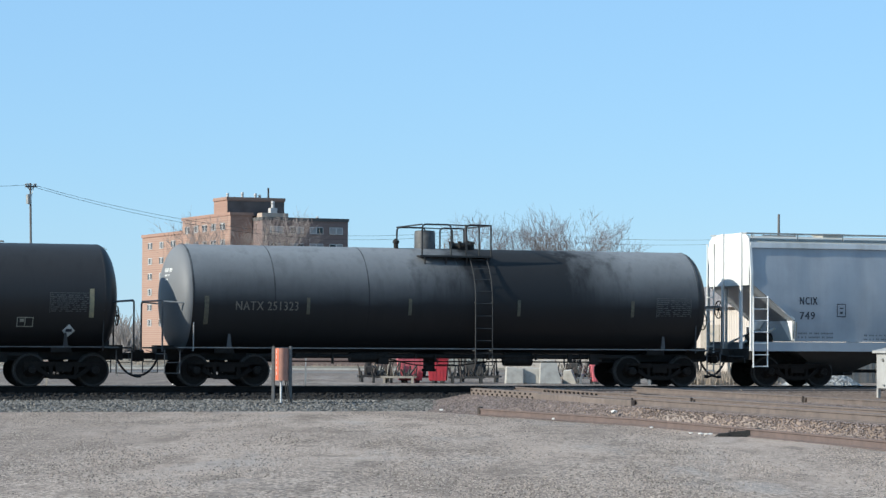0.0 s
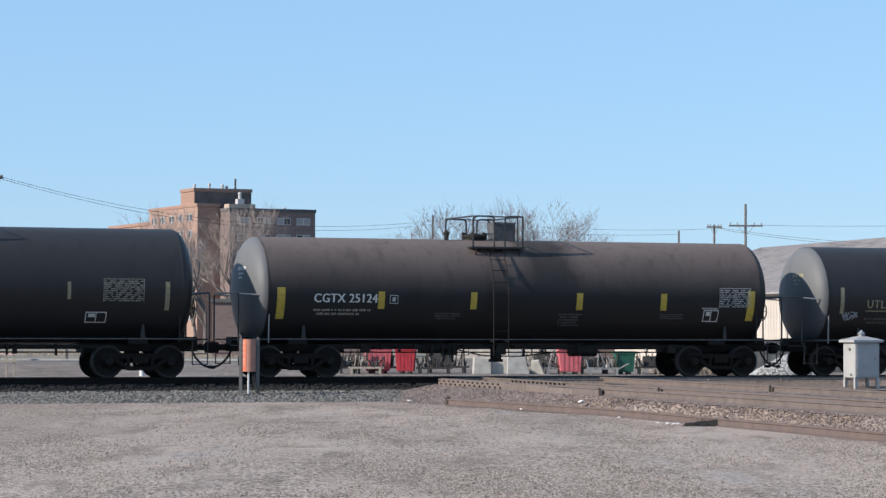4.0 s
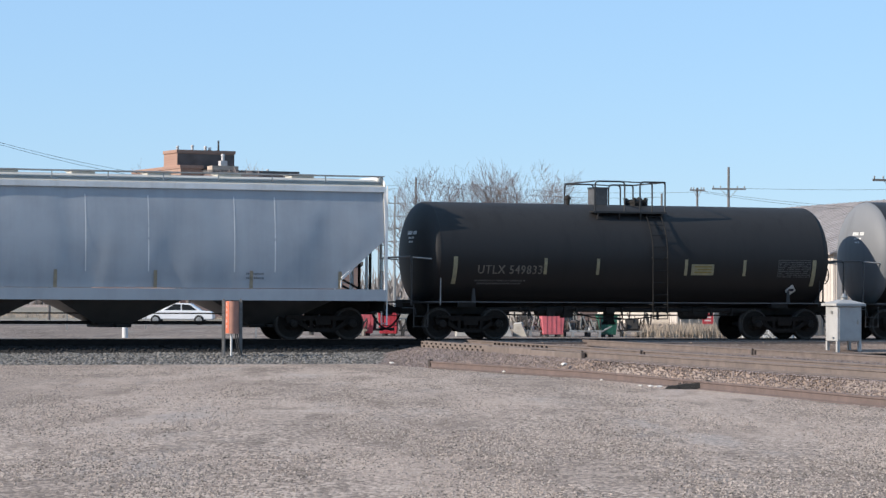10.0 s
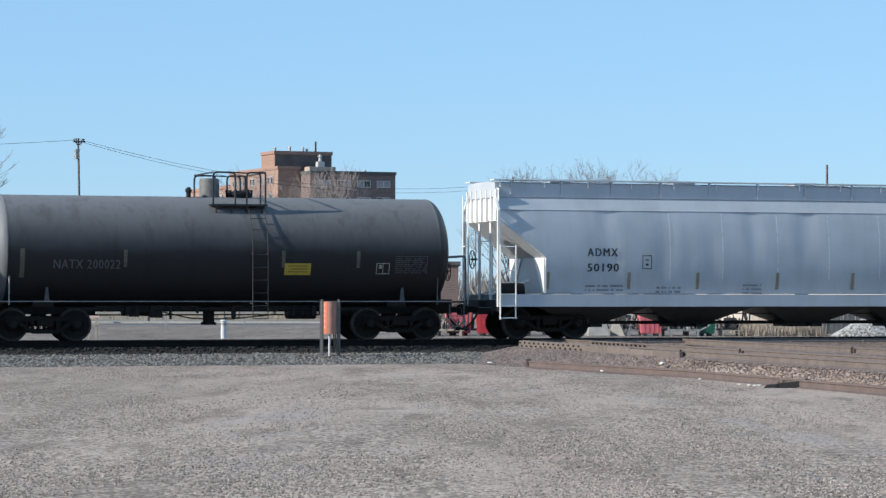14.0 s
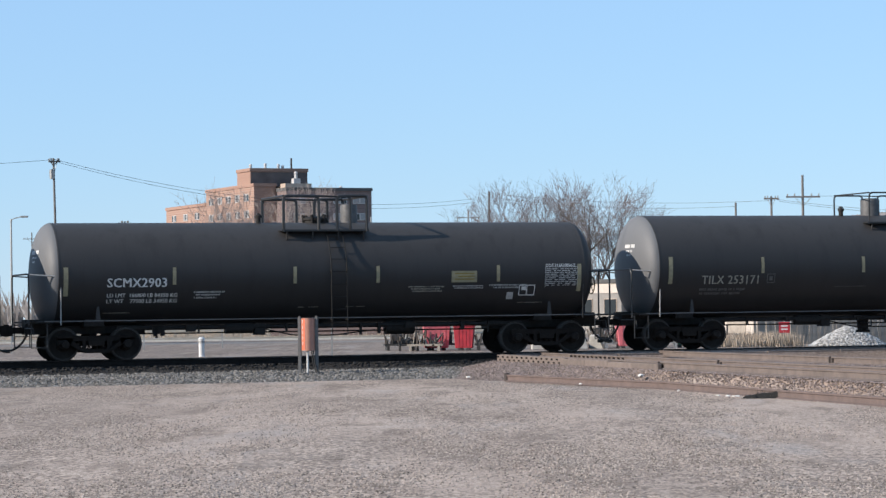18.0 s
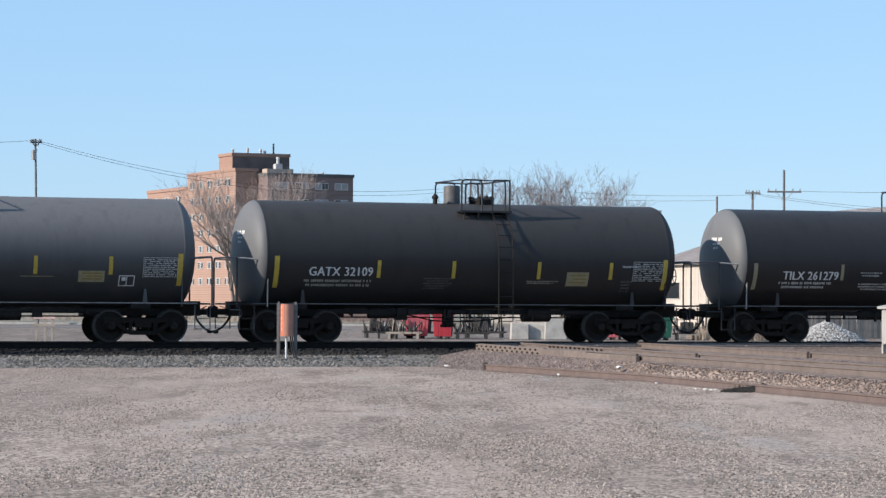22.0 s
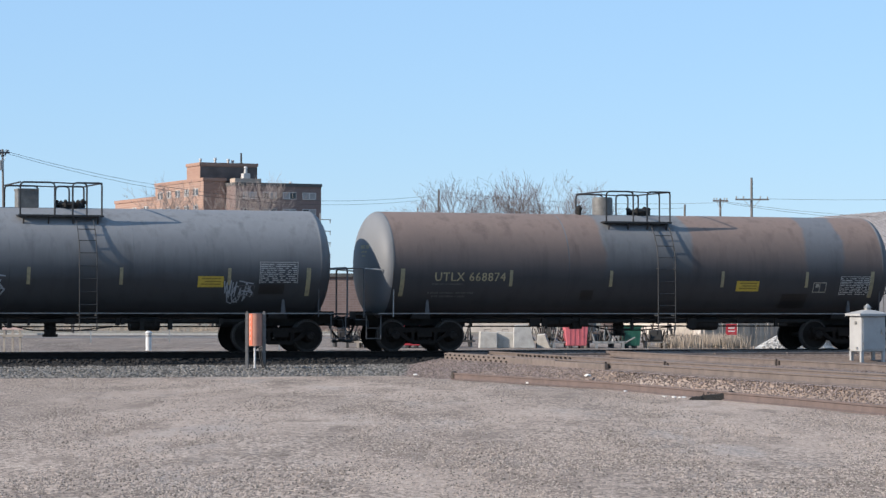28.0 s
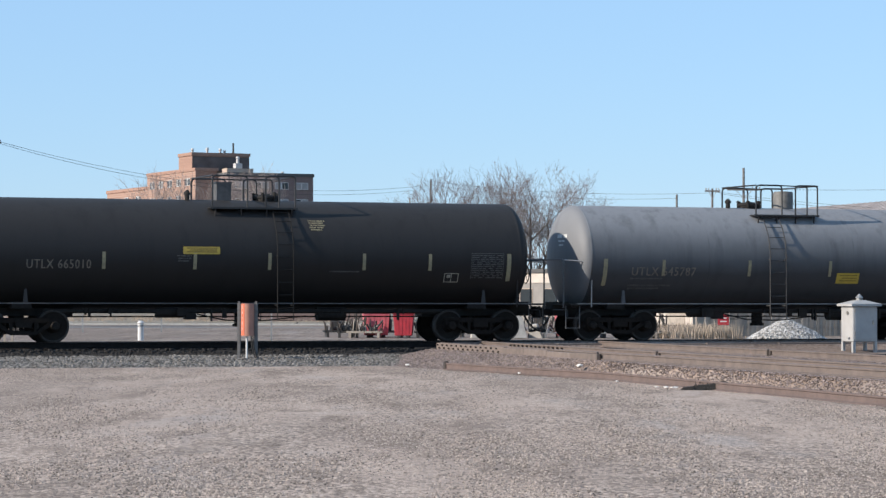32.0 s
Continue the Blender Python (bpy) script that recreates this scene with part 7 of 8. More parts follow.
for k, (x, y, h) in enumerate(((-25.1, 140, 1.1), (-19.6, 150, 1.0), (-15.5, 152, 1.1), (-10.8, 150, 1.2))):
    post_sign(x, y, h, None, 0, 0, "short weathered fence post in the field", "fence_post")


def post_frame(x, y):
    t = thing("barrier_frame", "pale posts with red-banded crossbars behind the track", "barrier", at=pose(x, y, 0))
    for xx in (-0.34, 0.0, 0.30):
        bm = bmesh.new()
        box(bm, xx - 0.045, xx + 0.045, -0.04, 0.04, 0, 1.15 + 0.05 * xx)
        part("post", bm, weathered, t)
    for zz, mt in ((1.0, pink_pale), (0.70, weathered)):
        bm = bmesh.new()
        box(bm, -0.45, 0.42, -0.075, -0.045, zz, zz + 0.10)
        part("crossbar", bm, mt, t)


post_frame(-17.5, 110)
sedan = pickup(-16.04, 178, 180, car_white, "small white saloon car driving along the road")

# ---- buildings ----
def brick_mat(name, a, b, mortar):
    m, nt, bsdf = node_mat(name)
    c = coords(nt)
    br = nt.nodes.new("ShaderNodeTexBrick")
    br.inputs["Scale"].default_value = 1.0
    br.inputs["Color1"].default_value, br.inputs["Color2"].default_value, br.inputs["Mortar"].default_value = (*a, 1), (*b, 1), (*mortar, 1)
    br.inputs["Brick Width"].default_value, br.inputs["Row Height"].default_value, br.inputs["Mortar Size"].default_value = 0.6, 0.2, 0.02
    mp = nt.nodes.new("ShaderNodeMapping")
    mp.inputs["Rotation"].default_value = (radians(90), 0, 0)
    nt.links.new(c, mp.inputs["Vector"])
    nt.links.new(mp.outputs[0], br.inputs["Vector"])
    blot = noise_tex(nt, c, 0.25, 5.0)
    col = mixc(nt, maths(nt, "MULTIPLY", blot, 0.5), br.outputs["Color"], tuple(v * 0.7 for v in a))
    nt.links.new(col, bsdf.inputs["Base Color"])
    bsdf.inputs["Roughness"].default_value = 0.9
    return m


tan_brick = brick_mat("tan_brick", (0.33, 0.198, 0.148), (0.26, 0.152, 0.113), (0.34, 0.24, 0.19))
# dark brown brick; on the apartment block's right wing it paints in the shade
brown_shade_brick = brick_mat("brown_shade_brick", (0.185, 0.130, 0.12), (0.15, 0.105, 0.097), (0.21, 0.175, 0.165))
shade_brown = surface("shade_brown", (0.13, 0.103, 0.095), (0.085, 0.067, 0.061), 0.6, 0.85)
roof_dark = surface("roof_dark", (0.10, 0.10, 0.10), (0.06, 0.06, 0.06), 0.5, 0.9)
stone_trim = surface("stone_trim", (0.45, 0.36, 0.29), (0.36, 0.28, 0.22), 1.0, 0.9)
curtain = surface("curtain", (0.30, 0.30, 0.30), (0.20, 0.20, 0.20), 0.6, 0.8, bump_d=0)
window_white = surface("window_white", (0.50, 0.49, 0.47), (0.38, 0.37, 0.355), 2.0, 0.6)

PSI = 25.0                     # turn of the block's dark front towards the light
BLD = thing("apartment_building", "tall tan brick apartment block with a darker wing and stepped roofs", "building", at=pose(-42.06, 469.0, 0, 0, 0, PSI))
# in the block's own axes: x runs along the shaded front, y back along the sunlit side


def block(name, x0, x1, y0, y1, z1, mat, label="", z0=0.0):
    bm = bmesh.new()
    box(bm, x0, x1, y0, y1, z0, z1)
    w = part(name, bm, mat, BLD, label)
    bm = bmesh.new()
    for q in ((x0 - 0.15, x1 + 0.15, y0 - 0.15, y0 + 0.25), (x0 - 0.15, x1 + 0.15, y1 - 0.25, y1 + 0.15), (x0 - 0.15, x0 + 0.25, y0 + 0.25, y1 - 0.25), (x1 - 0.25, x1 + 0.15, y0 + 0.25, y1 - 0.25)):
        box(bm, q[0], q[1], q[2], q[3], z1 + 0.004, z1 + 0.55)
    part("parapet", bm, mat if mat is tan_brick else roof_dark, BLD)
    bm = bmesh.new()
    box(bm, x0 + 0.26, x1 - 0.26, y0 + 0.26, y1 - 0.26, z1 + 0.004, z1 + 0.06)
    part("roof", bm, roof_dark, BLD)
    return w


def windows_front(x0, x1, y, z_top, cols, floors, w=2.5, h=1.2):
    for f in range(floors):
        for c in range(cols):
            x = x0 + (x1 - x0) * (c + 0.5) / cols
            z = z_top - 1.9 - f * 2.85
            bm = bmesh.new()
            box(bm, x - w / 2, x + w / 2, y - 0.08, y - 0.01, z, z + h)
            win = part("window", bm, window_white, BLD)
            for k in (-1, 1):
                bm = bmesh.new()
                box(bm, x + k * w / 4 - w * 0.21, x + k * w / 4 + w * 0.21, y - 0.10, y - 0.082, z + 0.10, z + h - 0.10)
                part("pane", bm, curtain if (f + c + k) % 3 else glass_dark, win)


def windows_side(y0, y1, x, z_top, cols, floors, w=2.4, h=1.25):
    for f in range(floors):
        for c in range(cols):
            y = y0 + (y1 - y0) * (c + 0.5) / cols
            z = z_top - 1.9 - f * 2.85
            bm = bmesh.new()
            box(bm, x - 0.08, x - 0.01, y - w / 2, y + w / 2, z, z + h)
            win = part("window", bm, window_white, BLD)
            for k in (-1, 0, 1):
                bm = bmesh.new()
                box(bm, x - 0.10, x - 0.082, y + k * w / 3 - w * 0.13, y + k * w / 3 + w * 0.13, z + 0.10, z + h - 0.10)
                part("pane", bm, glass_dark if (f + c + k) % 2 else curtain, win)


vent_metal = surface("vent_metal", (0.50, 0.49, 0.48), (0.34, 0.33, 0.32), 3.0, 0.6)
block("wall", 0.0, 4.0, 0.0, 25.4, 23.9, tan_brick)
block("wall", 0.0, 9.0, 25.5, 48.5, 21.6, tan_brick)
block("wall", 4.1, 19.8, -4.8, 9.0, 23.0, brown_shade_brick, "brick wing with its shade put into a darker brick tone")
block("wall", -0.1, 10.4, 1.5, 8.3, 26.6, tan_brick, "brick lift housing", 23.97)
# thin dark sheet added for the shade on the housing's front
bm = bmesh.new()
box(bm, -0.06, 10.36, 1.40, 1.5, 23.98, 26.45)
part("shade_sheet", bm, shade_brown, BLD, "dark brown sheet standing in for shade on the lift housing front")
windows_side(1.5, 24.8, 0.0, 23.4, 5, 7)
windows_side(27.0, 47.0, 0.0, 21.2, 3, 6)
windows_front(4.8, 19.4, -4.8, 22.7, 4, 7)
for x, y, z, hh in ((0.5, 3, 27.2, 1.0), (3.2, 3, 27.2, 1.3), (5.6, 3, 27.2, 1.1), (6.4, 3, 27.2, 0.8), (16, 0, 23.6, 0.7)):
    bm = bmesh.new()
    lathe(bm, [(0.22, z - 0.6), (0.22, z + hh * 0.4), (0.32, z + hh * 0.42), (0.2, z + hh * 0.7), (0.02, z + hh * 0.7)], 10, "Z", Matrix.Translation((x, y, 0)))
    part("roof_vent", bm, vent_metal, BLD)
bm = bmesh.new()
rod(bm, (8.0, 3, 26.6), (8.0, 3, 29.0), 0.16, 6)
rod(bm, (7.7, 3, 27.0), (8.3, 3, 27.0), 0.3, 6)
part("antenna", bm, dark_iron, BLD)
bm = bmesh.new()
box(bm, 4.4, 9.2, -3.6, -1.2, 23.0, 24.3)
part("stair_housing", bm, stone_trim, BLD)
bm = bmesh.new()
box(bm, 6.2, 7.4, -3.0, -1.8, 24.3, 25.2)
lathe(bm, [(0.30, 25.2), (0.27, 26.0), (0.38, 26.05), (0.24, 26.4), (0.02, 26.4)], 10, "Z", Matrix.Translation((6.8, -2.4, 0)))
part("roof_vent", bm, vent_metal, BLD, "dull metal vent stack")

chimney_brick = brick_mat("chimney_brick", (0.34, 0.17, 0.12), (0.27, 0.13, 0.095), (0.32, 0.22, 0.18))
stone_grey = surface("stone_grey", (0.27, 0.25, 0.23), (0.18, 0.17, 0.16), 1.0, 0.9)
siding = surface("siding", (0.54, 0.48, 0.42), (0.42, 0.37, 0.32), 1.2, 0.8, vary=0.15)
roof_sheet = surface("roof_sheet", (0.34, 0.305, 0.29), (0.23, 0.205, 0.19), 0.6, 0.7)


def warehouse():
    """A shed whose sunlit long wall runs away to the left, its roof sloping down to that wall."""
    t = thing("warehouse", "cream metal shed with a pitched brown-grey sheet roof", "building", at=pose(13.5, 214.6, 0, 0, 0, -75))
    w, d, eave, ridge = 46.0, 24.6, 4.80, 8.75
    bm = bmesh.new()
    prism(bm, ((0.02, 0), (d, 0), (d, eave), (d / 2, ridge - 0.05), (0.02, eave)), 0, w, Matrix.Translation((w, 0, 0)) @ Matrix.Rotation(radians(90), 4, "Z"))
    part("wall", bm, siding, t)
    n = 90
    bm = bmesh.new()
    box(bm, 0.02, w / n - 0.04, -0.05, 0.02, 0, eave)
    me = finish("siding_panel", bm, siding)
    for i in range(n):
        ob = new("siding_panel", me)
        ob.parent = t
        ob.matrix_basis = pose(i * w / n, 0, 0)
    rise = (ridge - eave) / (d / 2)
    bm = bmesh.new()
    prism(bm, ((-0.5, -0.5 * rise), (d / 2, ridge - eave), (d + 0.5, -0.5 * rise), (d + 0.5, 0.12 - 0.5 * rise), (d / 2, ridge - eave + 0.14), (-0.5, 0.12 - 0.5 * rise)), 0, w + 0.8, Matrix.Translation((w + 0.4, 0, eave)) @ Matrix.Rotation(radians(90), 4, "Z"))
    part("roof", bm, roof_sheet, t)
    for k in range(48):
        bm = bmesh.new()
        x = k * w / 47
        rod(bm, (x, -0.5, eave + 0.14 - 0.5 * rise), (x, d / 2, ridge + 0.16), 0.025, 4)
        part("roof_rib", bm, roof_sheet, t)
    for x0, x1, z0, z1 in ((3.0, 6.5, 2.1, 3.3), (22.0, 24.5, 2.0, 3.2), (40.0, 42.0, 2.0, 3.1)):
        bm = bmesh.new()
        box(bm, x0 - 0.07, x1 + 0.07, -0.09, -0.045, z0 - 0.07, z1 + 0.07)
        win = part("window", bm, window_white, t)
        bm = bmesh.new()
        box(bm, x0, x1, -0.105, -0.088, z0, z1)
        part("pane", bm, glass_dark, win)
    bm = bmesh.new()
    box(bm, 12.5, 16.5, -0.10, -0.055, 0, 3.4)
    part("door", bm, weathered, t)
    bm = bmesh.new()
    box(bm, 0.02, 0.36, -0.05, 0.02, 0, 1)
    panel_mesh = finish("siding_panel", bm, siding)
    for i in range(61):
        y = i * 0.4 + 0.1
        top = eave + (ridge - eave) * (1 - abs(y - d / 2) / (d / 2)) - 0.25
        ob = new("siding_panel", panel_mesh)
        ob.parent = t
        ob.matrix_basis = Matrix.Translation((w + 0.02, y, 0)) @ Matrix.Rotation(radians(90), 4, "Z") @ Matrix.Diagonal((1, 1, top, 1))
    bm = bmesh.new()
    lathe(bm, [(0.16, 0.0), (0.16, 1.6), (0.24, 1.62), (0.24, 1.85), (0.02, 1.9)], 10, "Z", Matrix.Translation((36.0, 1.6, eave + 0.3)))
    part("roof_vent", bm, window_white, t, "white roof vent pipe")
    return t


warehouse()


def low_building(x, y, rz, w, d, h, mat, label, roof=None, pitch=0.0):
    t = thing("low_building", label, "building", at=pose(x, y, 0, 0, 0, rz))
    bm = bmesh.new()
    box(bm, 0, w, 0, d, 0, h)
    part("wall", bm, mat, t)
    bm = bmesh.new()
    box(bm, -0.2, w + 0.2, -0.2, d + 0.2, h + 0.004, h + 0.3)
    part("roof", bm, roof or roof_dark, t)
    return t


house = low_building(13.0, 229, 0, 6.0, 6.0, 4.6, brown_shade_brick, "small brown brick house with a tall chimney")
bm = bmesh.new()
box(bm, 1.15, 2.05, 0.6, 1.5, 3.0, 9.1)
stack = part("chimney", bm, chimney_brick, house, "orange-brown brick chimney")
bm = bmesh.new()
box(bm, 1.07, 2.13, 0.52, 1.58, 9.104, 9.5)
part("chimney_cap", bm, stone_grey, stack)
office = low_building(0.6, 224.5, -42, 12.0, 3.4, 4.0, stone_grey, "low grey building with a cream upper wall before the bare trees")
bm = bmesh.new()
box(bm, -0.04, 12.04, -0.06, 0.0, 3.2, 3.99)
part("fascia", bm, siding, office, "sunlit cream fascia")
for x in (1.2, 4.4, 7.8, 10.3):
    bm = bmesh.new()
    box(bm, x - 0.05, x + 1.25, -0.05, 0.0, 1.45, 2.75)
    win = part("window", bm, stone_trim, office)
    bm = bmesh.new()
    box(bm, x, x + 1.2, -0.07, -0.052, 1.5, 2.7)
    part("pane", bm, glass_dark, win)
low_building(-19.5, 232, 2, 14, 12, 4.6, brown_shade_brick, "low brown brick building beyond the road")

# ---- poles and wires ----
pole_wood = surface("pole_wood", (0.155, 0.145, 0.138), (0.095, 0.088, 0.082), 4.0, 0.9)
wire_dark = surface("wire_dark", (0.05, 0.05, 0.05), None, 4.0, 0.6)


def utility_pole(x, y, h, arm=2.4, drop=0.6, turn=0.0, lean=0.0, can=False, r=0.13):
    t = thing("utility_pole", "weathered wooden utility pole with a crossarm", "utility pole", "utility poles", at=pose(x, y, 0, 0, lean, turn))
    bm = bmesh.new()
    rod(bm, (0, 0, 0), (0, 0, h), r, 10, r * 0.65)
    part("pole", bm, pole_wood, t, smooth=True)
    if arm:
        bm = bmesh.new()
        z = h - drop
        box(bm, -arm / 2, arm / 2, -0.20, -0.09, z - 0.06, z + 0.06)
        part("crossarm", bm, pole_wood, t)
        for s in (-1, 1):
            bm = bmesh.new()
            rod(bm, (s * arm * 0.25, -0.14, z), (0, -0.14, z - 0.7), 0.02, 5)
            part("brace", bm, galv, t)
        for xx in (-arm / 2 + 0.1, -arm / 4, arm / 4, arm / 2 - 0.1):
            bm = bmesh.new()
            lathe(bm, [(0.02, z + 0.06), (0.05, z + 0.12), (0.05, z + 0.2), (0.02, z + 0.24)], 8, "Z", Matrix.Translation((xx, -0.14, 0)))
            part("insulator", bm, galv, t)
    if can:
        bm = bmesh.new()
        lathe(bm, [(0.02, h - 1.5), (0.17, h - 1.48), (0.17, h - 0.86), (0.12, h - 0.80), (0.02, h - 0.78)], 12, "Z", Matrix.Translation((-0.22, -0.14, 0)))
        part("transformer", bm, galv, t, "grey transformer can", smooth=True)
        for s in (-1, 1):
            bm = bmesh.new()
            rod(bm, (0, 0, h - 0.55), (s * 0.45, -0.1, h - 0.08), 0.03, 5)
            part("bracket", bm, pole_wood, t)
    return t


utility_pole(-31.25, 193, 13.1, 0.9, 0.25, 35, -1.2, True, 0.11)
utility_pole(-0.9, 240, 12.4, 0, 0)
utility_pole(-27.45, 200, 8.8, 0.7, 0.2, 10, 0, True, 0.12)
utility_pole(22.1, 200, 11.5, 2.5, 1.6, 5)
utility_pole(25.6, 150, 10.0, 2.4, 1.6, 8)
utility_pole(19.8, 230, 10.7, 0, 0)
utility_pole(21.3, 215, 10.6, 1.2, 0.2)
for x, y, h in ((-9.0, 520, 17.0), (2.0, 560, 18.0), (-72.0, 420, 15.0)):
    utility_pole(x, y, h, 2.6, 1.0)


def line_tower(x, y, h):
    t = thing("line_tower", "slim dark power-line pole with stacked crossarms", "power pole", "utility poles", at=pose(x, y, 0, 0, 0, 15))
    bm = bmesh.new()
    rod(bm, (0, 0, 0), (0, 0, h), 0.16, 8, 0.09)
    part("pole", bm, galv, t, smooth=True)
    for k in range(4):
        bm = bmesh.new()
        z = h - 0.8 - 1.4 * k
        box(bm, -1.3, 1.3, -0.06, 0.06, z - 0.05, z + 0.05)
        part("crossarm", bm, galv, t)
        for xx in (-1.2, 1.2):
            bm = bmesh.new()
            rod(bm, (xx, 0, z - 0.05), (xx, 0, z - 0.45), 0.06, 6)
            part("insulator", bm, galv, t)


line_tower(-3.43, 300, 13.0)
line_tower(-15.5, 330, 13.5)


def street_lamp(x, y, h):
    t = thing("street_lamp", "slim grey street lamp with a short arm", "street lamp", at=pose(x, y, 0))
    bm = bmesh.new()
    rod(bm, (0, 0, 0), (0, 0, h), 0.10, 8, 0.06)
    part("pole", bm, galv, t, smooth=True)
    bm = bmesh.new()
    pipe(bm, bent([(0, 0, h - 0.3), (0.1, 0, h), (0.75, 0, h + 0.15)], 0.2, 3), 0.04, 6)
    part("arm", bm, galv, t)
    bm = bmesh.new()
    box(bm, 0.7, 1.25, -0.12, 0.12, h + 0.08, h + 0.22)
    part("lamp_head", bm, galv, t, bevel=0.03)


street_lamp(-35.8, 200, 9.1)


def bird():
    t = thing("bird", "small dark bird with spread wings in flight", "bird")
    bm = bmesh.new()
    lathe(bm, [(0.005, -0.17), (0.035, -0.12), (0.055, 0.0), (0.045, 0.08), (0.025, 0.12), (0.03, 0.15), (0.004, 0.19)], 10, "X")
    part("body", bm, dark_iron, t, smooth=True)
    for s in (-1, 1):
        bm = bmesh.new()
        v = [bm.verts.new(p) for p in ((0.06, s * 0.03, 0.02), (0.07, s * 0.18, 0.10), (0.0, s * 0.36, 0.13), (-0.05, s * 0.18, 0.09), (-0.06, s * 0.03, 0.02))]
        w = [bm.verts.new(p.co - Vector((0, 0, 0.012))) for p in v]
        bm.faces.new(v)
        bm.faces.new(w[::-1])
        for i in range(5):
            bm.faces.new((v[i], w[i], w[(i + 1) % 5], v[(i + 1) % 5]))
        bmesh.ops.recalc_face_normals(bm, faces=bm.faces[:])
        part("wing", bm, dark_iron, t)
    return t


flyer = bird()


def wire(a, b, sag, n=16, r=0.016):
    bm = bmesh.new()
    a, b = Vector(a), Vector(b)
    pts = [a.lerp(b, i / n) - Vector((0, 0, sag * 4 * (i / n) * (1 - i / n))) for i in range(n + 1)]
    pipe(bm, pts, r, 4)
    ob = new("overhead_wire", finish("overhead_wire", bm, wire_dark))
    tagged(ob, "thin dark overhead wire strung between poles", "wire", "overhead wires")


wire((-31.4, 192.8, 13.0), (-0.9, 240, 11.9), 1.7)
wire((-31.0, 192.8, 12.75), (-0.9, 240, 11.6), 1.75)
wire((-31.3, 193, 13.0), (-75, 160, 12.0), 1.0)
wire((-0.9, 240, 12.2), (22.1, 215, 10.3), 0.5)
wire((-0.9, 240, 11.9), (19.8, 230, 10.4), 0.5)
wire((21.3, 215, 10.4), (40, 170, 7.5), 0.6)
wire((21.9, 215, 10.2), (40, 170, 7.2), 0.6)
wire((23.2, 200, 9.95), (60, 190, 11.5), 0.7)

# ---- trees ----
bark = surface("bark", (0.16, 0.135, 0.122), (0.09, 0.076, 0.068), 6.0, 0.95)
twig_mat = surface("twig", (0.225, 0.188, 0.18), (0.14, 0.117, 0.112), 6.0, 0.95)


def bare_tree(x, y, h, spread, seed, label="bare leafless tree with fine spreading twigs", droop=0.0, levels=7, thick=1.0, tw=None):
    rnd = random.Random(seed)
    t = thing("tree", label, "tree", "bare trees", at=pose(x, y, 0, 0, 0, rnd.uniform(0, 360)))
    tv, tf, wv, wf = [], [], [], []

    def seg(a, b, r0, r1, V, F, n):
        d = (b - a).normalized()
        p = d.orthogonal().normalized()
        q = d.cross(p)
        base = len(V)
        for c, r in ((a, r0), (b, r1)):
            for i in range(n):
                an = 6.2832 * i / n
                V.append(tuple(c + p * (r * math.cos(an)) + q * (r * math.sin(an))))
        for i in range(n):
            j = (i + 1) % n
            F.append((base + i, base + j, base + n + j, base + n + i))

    def grow(a, d, ln, r, lev):
        b = a + d * ln
        mid = a.lerp(b, 0.5) + Vector((rnd.uniform(-1, 1), rnd.uniform(-1, 1), rnd.uniform(-0.5, 0.5))) * ln * 0.06
        V, F, n = (tv, tf, 6) if lev < 3 else (wv, wf, 3)
        seg(a, mid, r, r * 0.85, V, F, n)
        seg(mid, b, r * 0.85, r * 0.7, V, F, n)
        if lev >= levels:
            return
        kids = 4 if lev < 2 else rnd.choice((2, 3, 3)) if lev < 5 else rnd.choice((2, 2, 3))
        for k in range(kids):
            side = Vector((rnd.uniform(-1, 1), rnd.uniform(-1, 1), rnd.uniform(-0.3, 0.6)))
            nd = (d * rnd.uniform(0.75, 1.1) + side * spread + Vector((0, 0, 0.10 - droop * lev))).normalized()
            start = a.lerp(b, rnd.uniform(0.55, 1.0)) if k else b
            grow(start, nd, ln * rnd.uniform(0.62, 0.86), max(0.007 * thick, r * rnd.uniform(0.44, 0.60) * (0.88 + 0.12 * thick)), lev + 1)

    grow(Vector((0, 0, 0)), Vector((0, 0, 1)), h * 0.24, h * 0.014, 0)
    k = h / max(v[2] for v in wv)
    tv, wv = [tuple(c * k for c in v) for v in tv], [tuple(c * k for c in v) for v in wv]
    for nm, V, F, mt in (("trunk", tv, tf, bark), ("crown", wv, wf, tw or twig_mat)):
        me = bpy.data.meshes.new(nm)
        me.from_pydata(V, [], F)
        me.materials.append(mt)
        part(nm, me, None, t)


for x, y, h, sp, sd in ((-1.2, 232, 11.8, 0.78, 11), (1.6, 228, 13.4, 0.72, 12), (4.4, 234, 12.4, 0.70, 13), (7.6, 230, 13.8, 0.74, 14), (9.8, 233, 13.0, 0.80, 15), (8.2, 246, 10.5, 0.7, 16),
                         (13.8, 240, 8.0, 0.6, 17)):
    bare_tree(x, y, h, sp, sd)
pale_twig = surface("pale_twig", (0.37, 0.305, 0.27), (0.26, 0.21, 0.185), 6.0, 0.95)
for x, y, h, sp, sd in ((-26.0, 300, 17.0, 0.66, 21), (-22.6, 306, 17.4, 0.64, 22), (-29.0, 318, 13.5, 0.62, 23)):
    bare_tree(x, y, h, sp, sd, "bare pale-twigged tree before the brick block", thick=1.3, tw=pale_twig)
for x, y, h, sp, sd in ((-38.9, 180, 15.0, 0.66, 31), (-41.5, 176, 14.4, 0.6, 32)):
    bare_tree(x, y, h, sp, sd, "large bare spreading tree beside the utility pole", thick=1.5, levels=7)

# ---- distant scrub ----
# tones lightened to put distance haze into the scrub's colour
scrub = surface("scrub", (0.34, 0.31, 0.29), (0.22, 0.20, 0.185), 0.4, 0.95)


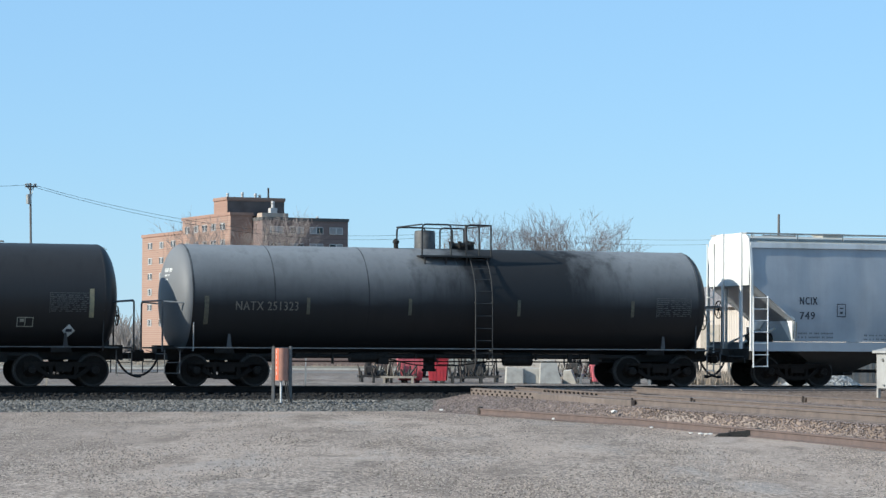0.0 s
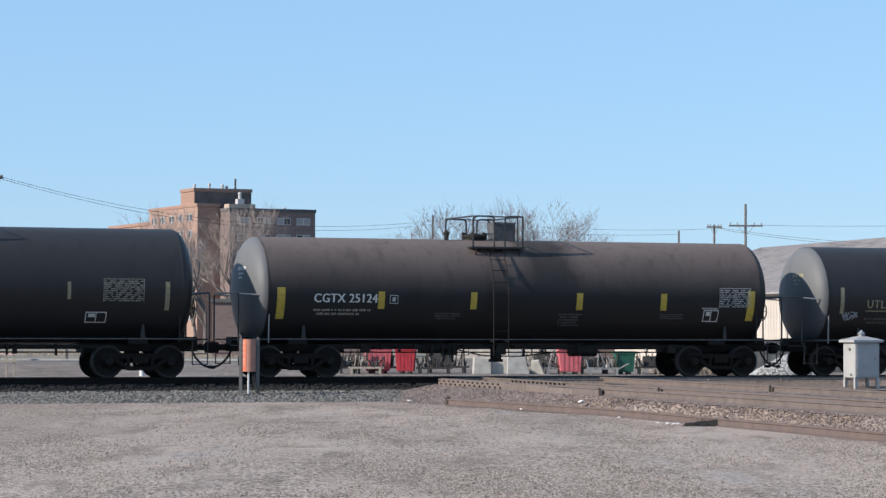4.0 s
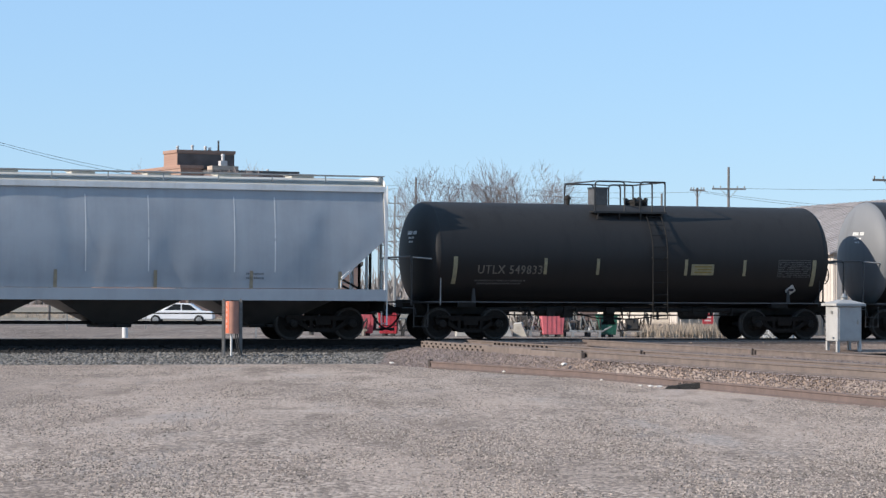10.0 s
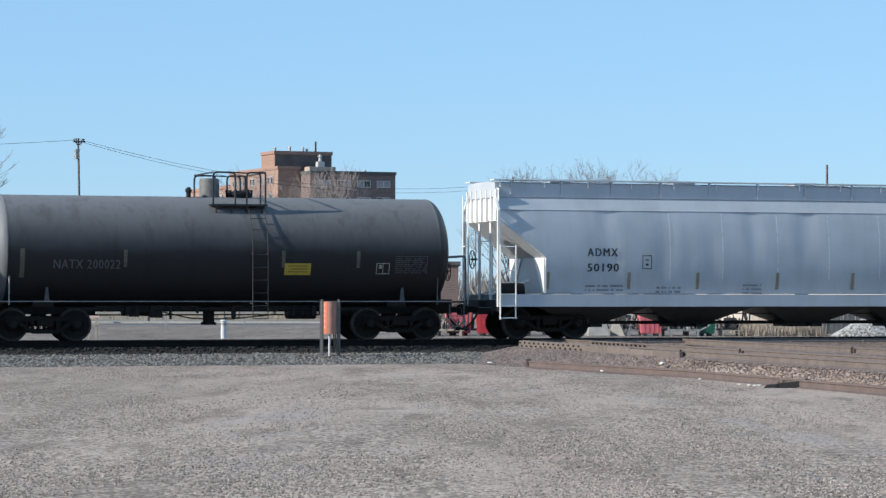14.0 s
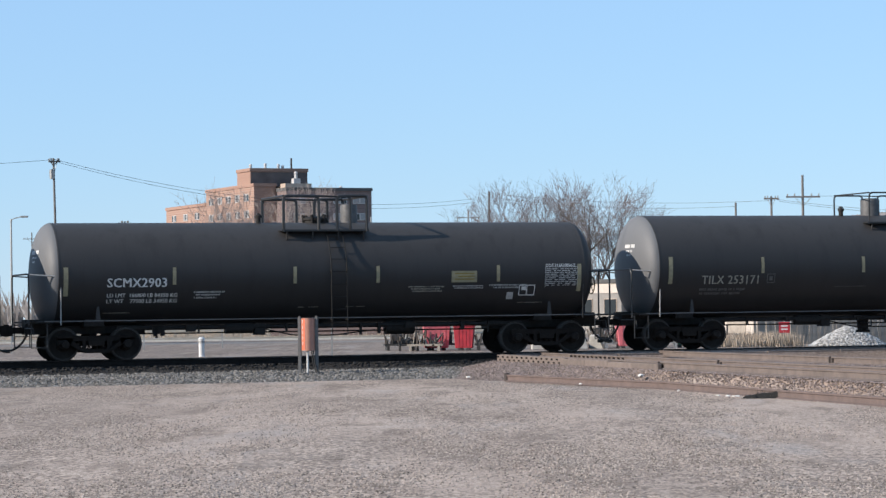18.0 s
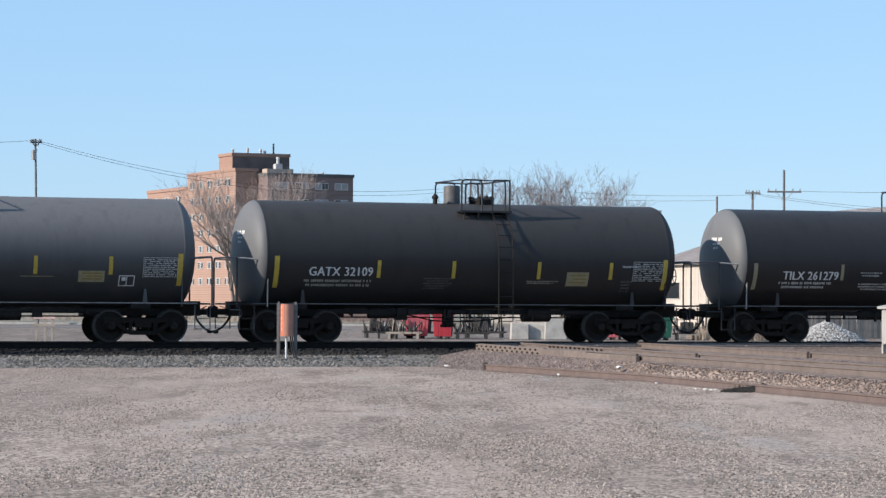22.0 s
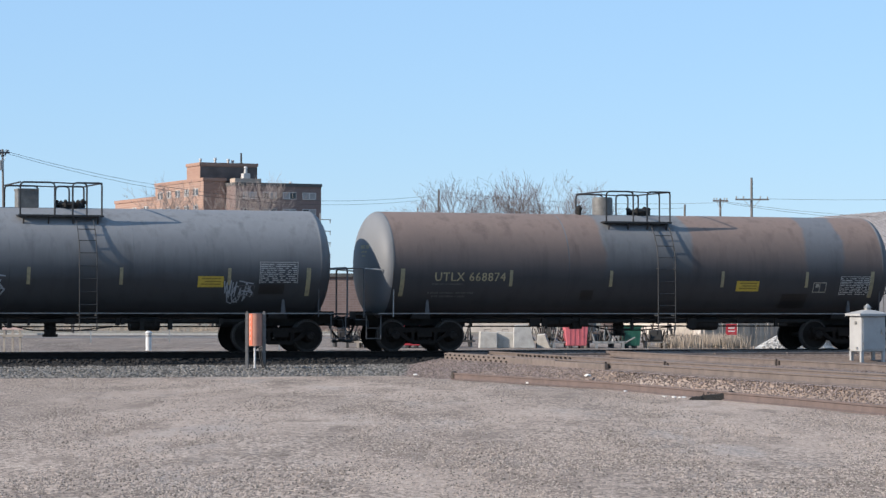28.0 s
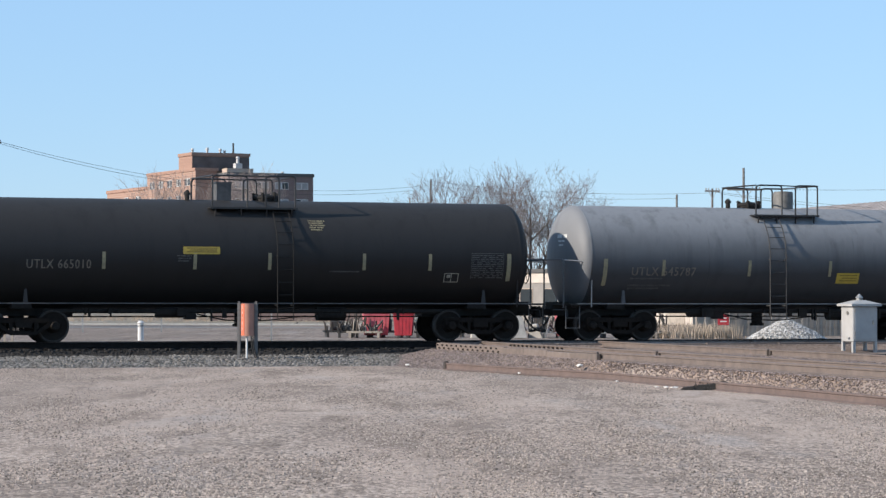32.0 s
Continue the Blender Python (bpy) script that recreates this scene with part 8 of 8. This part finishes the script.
def scrub_line(name, x0, x1, y, hmin, hmax, n, seed):
    rnd = random.Random(seed)
    verts, faces = [], []
    for i in range(n):
        x, yy, h = rnd.uniform(x0, x1), y + rnd.uniform(-8, 8), rnd.uniform(hmin, hmax)
        for k in range(7):
            b = len(verts)
            dx, dy = rnd.uniform(-0.5, 0.5) * h, rnd.uniform(-0.5, 0.5) * h
            w = 0.05 * h
            verts += [(x - w, yy, 0), (x + w, yy, 0), (x + dx, yy + dy, h * rnd.uniform(0.6, 1))]
            faces.append((b, b + 1, b + 2))
    me = bpy.data.meshes.new(name)
    me.from_pydata(verts, [], faces)
    me.materials.append(scrub)
    tagged(new(name, me), "distant bare grey-brown scrub and woods", "shrubs", kind="stuff")


scrub_line("far_scrub", -300, 300, 620, 5, 10, 1500, 1)


# ---- motion of the train ----
SPEED = ((0, 9.50), (4, 9.464), (8, 9.432), (12, 9.479), (16, 9.522), (20, 9.545), (24, 9.625), (28, 9.651), (32, 9.647))


def gone(t):
    """Metres gone by the train since the start."""
    s = 0.0
    for (t0, v0), (t1, v1) in zip(SPEED, SPEED[1:]):
        k = min(max(t - t0, 0.0), t1 - t0)
        s += v0 * k + (v1 - v0) * k * k / (2 * (t1 - t0))
    return s


def motions():
    stops = [i * 1.0 for i in range(33)]
    for car, at in TRAIN:
        rows = []
        for t in stops:
            p = on_track(at + gone(t), 0.0, RAIL)
            rows.append((t, pose(p.x, p.y, RAIL, 0, 0, HEAD)))
        walk(car, rows)
    walk(sedan, [(t, pose(-16.04 - 5.85 * (t - 10), 178, 0.012, 0, 0, 180)) for t in (0.0, 16.0, 32.0)])
    # a bird flies in from beyond the pole and comes down behind the train
    walk(flyer, [(t, pose(x, 200, z, 0, 8, 0)) for t, x, z in ((0.0, -75.0, 30.0), (16.5, -55.0, 27.0), (18.4, -36.36, 19.2), (18.8, -32.57, 16.4), (19.2, -28.65, 14.5), (19.6, -25.3, 12.9), (20.4, -19.0, 9.0), (21.6, -12.0, 1.2), (22.2, -10.5, 0.06), (32.0, -10.5, 0.06))])
    # the wheels of alike places on their trucks turn alike
    for s in (-1, 1):
        first = AXLES[s][0]
        rows = []
        for i in range(481):
            t = i / 15.0
            rows.append((t, pose(s * AXLE, 0, -0.06) @ Matrix.Rotation(gone(t) / WHEEL_R, 4, "Y")))
        walk(first, rows)
        act, slot = first.animation_data.action, first.animation_data.action_slot
        for w in AXLES[s][1:]:
            w.rotation_mode = "QUATERNION"
            w.animation_data_create()
            w.animation_data.action = act
            w.animation_data.action_slot = slot


motions()
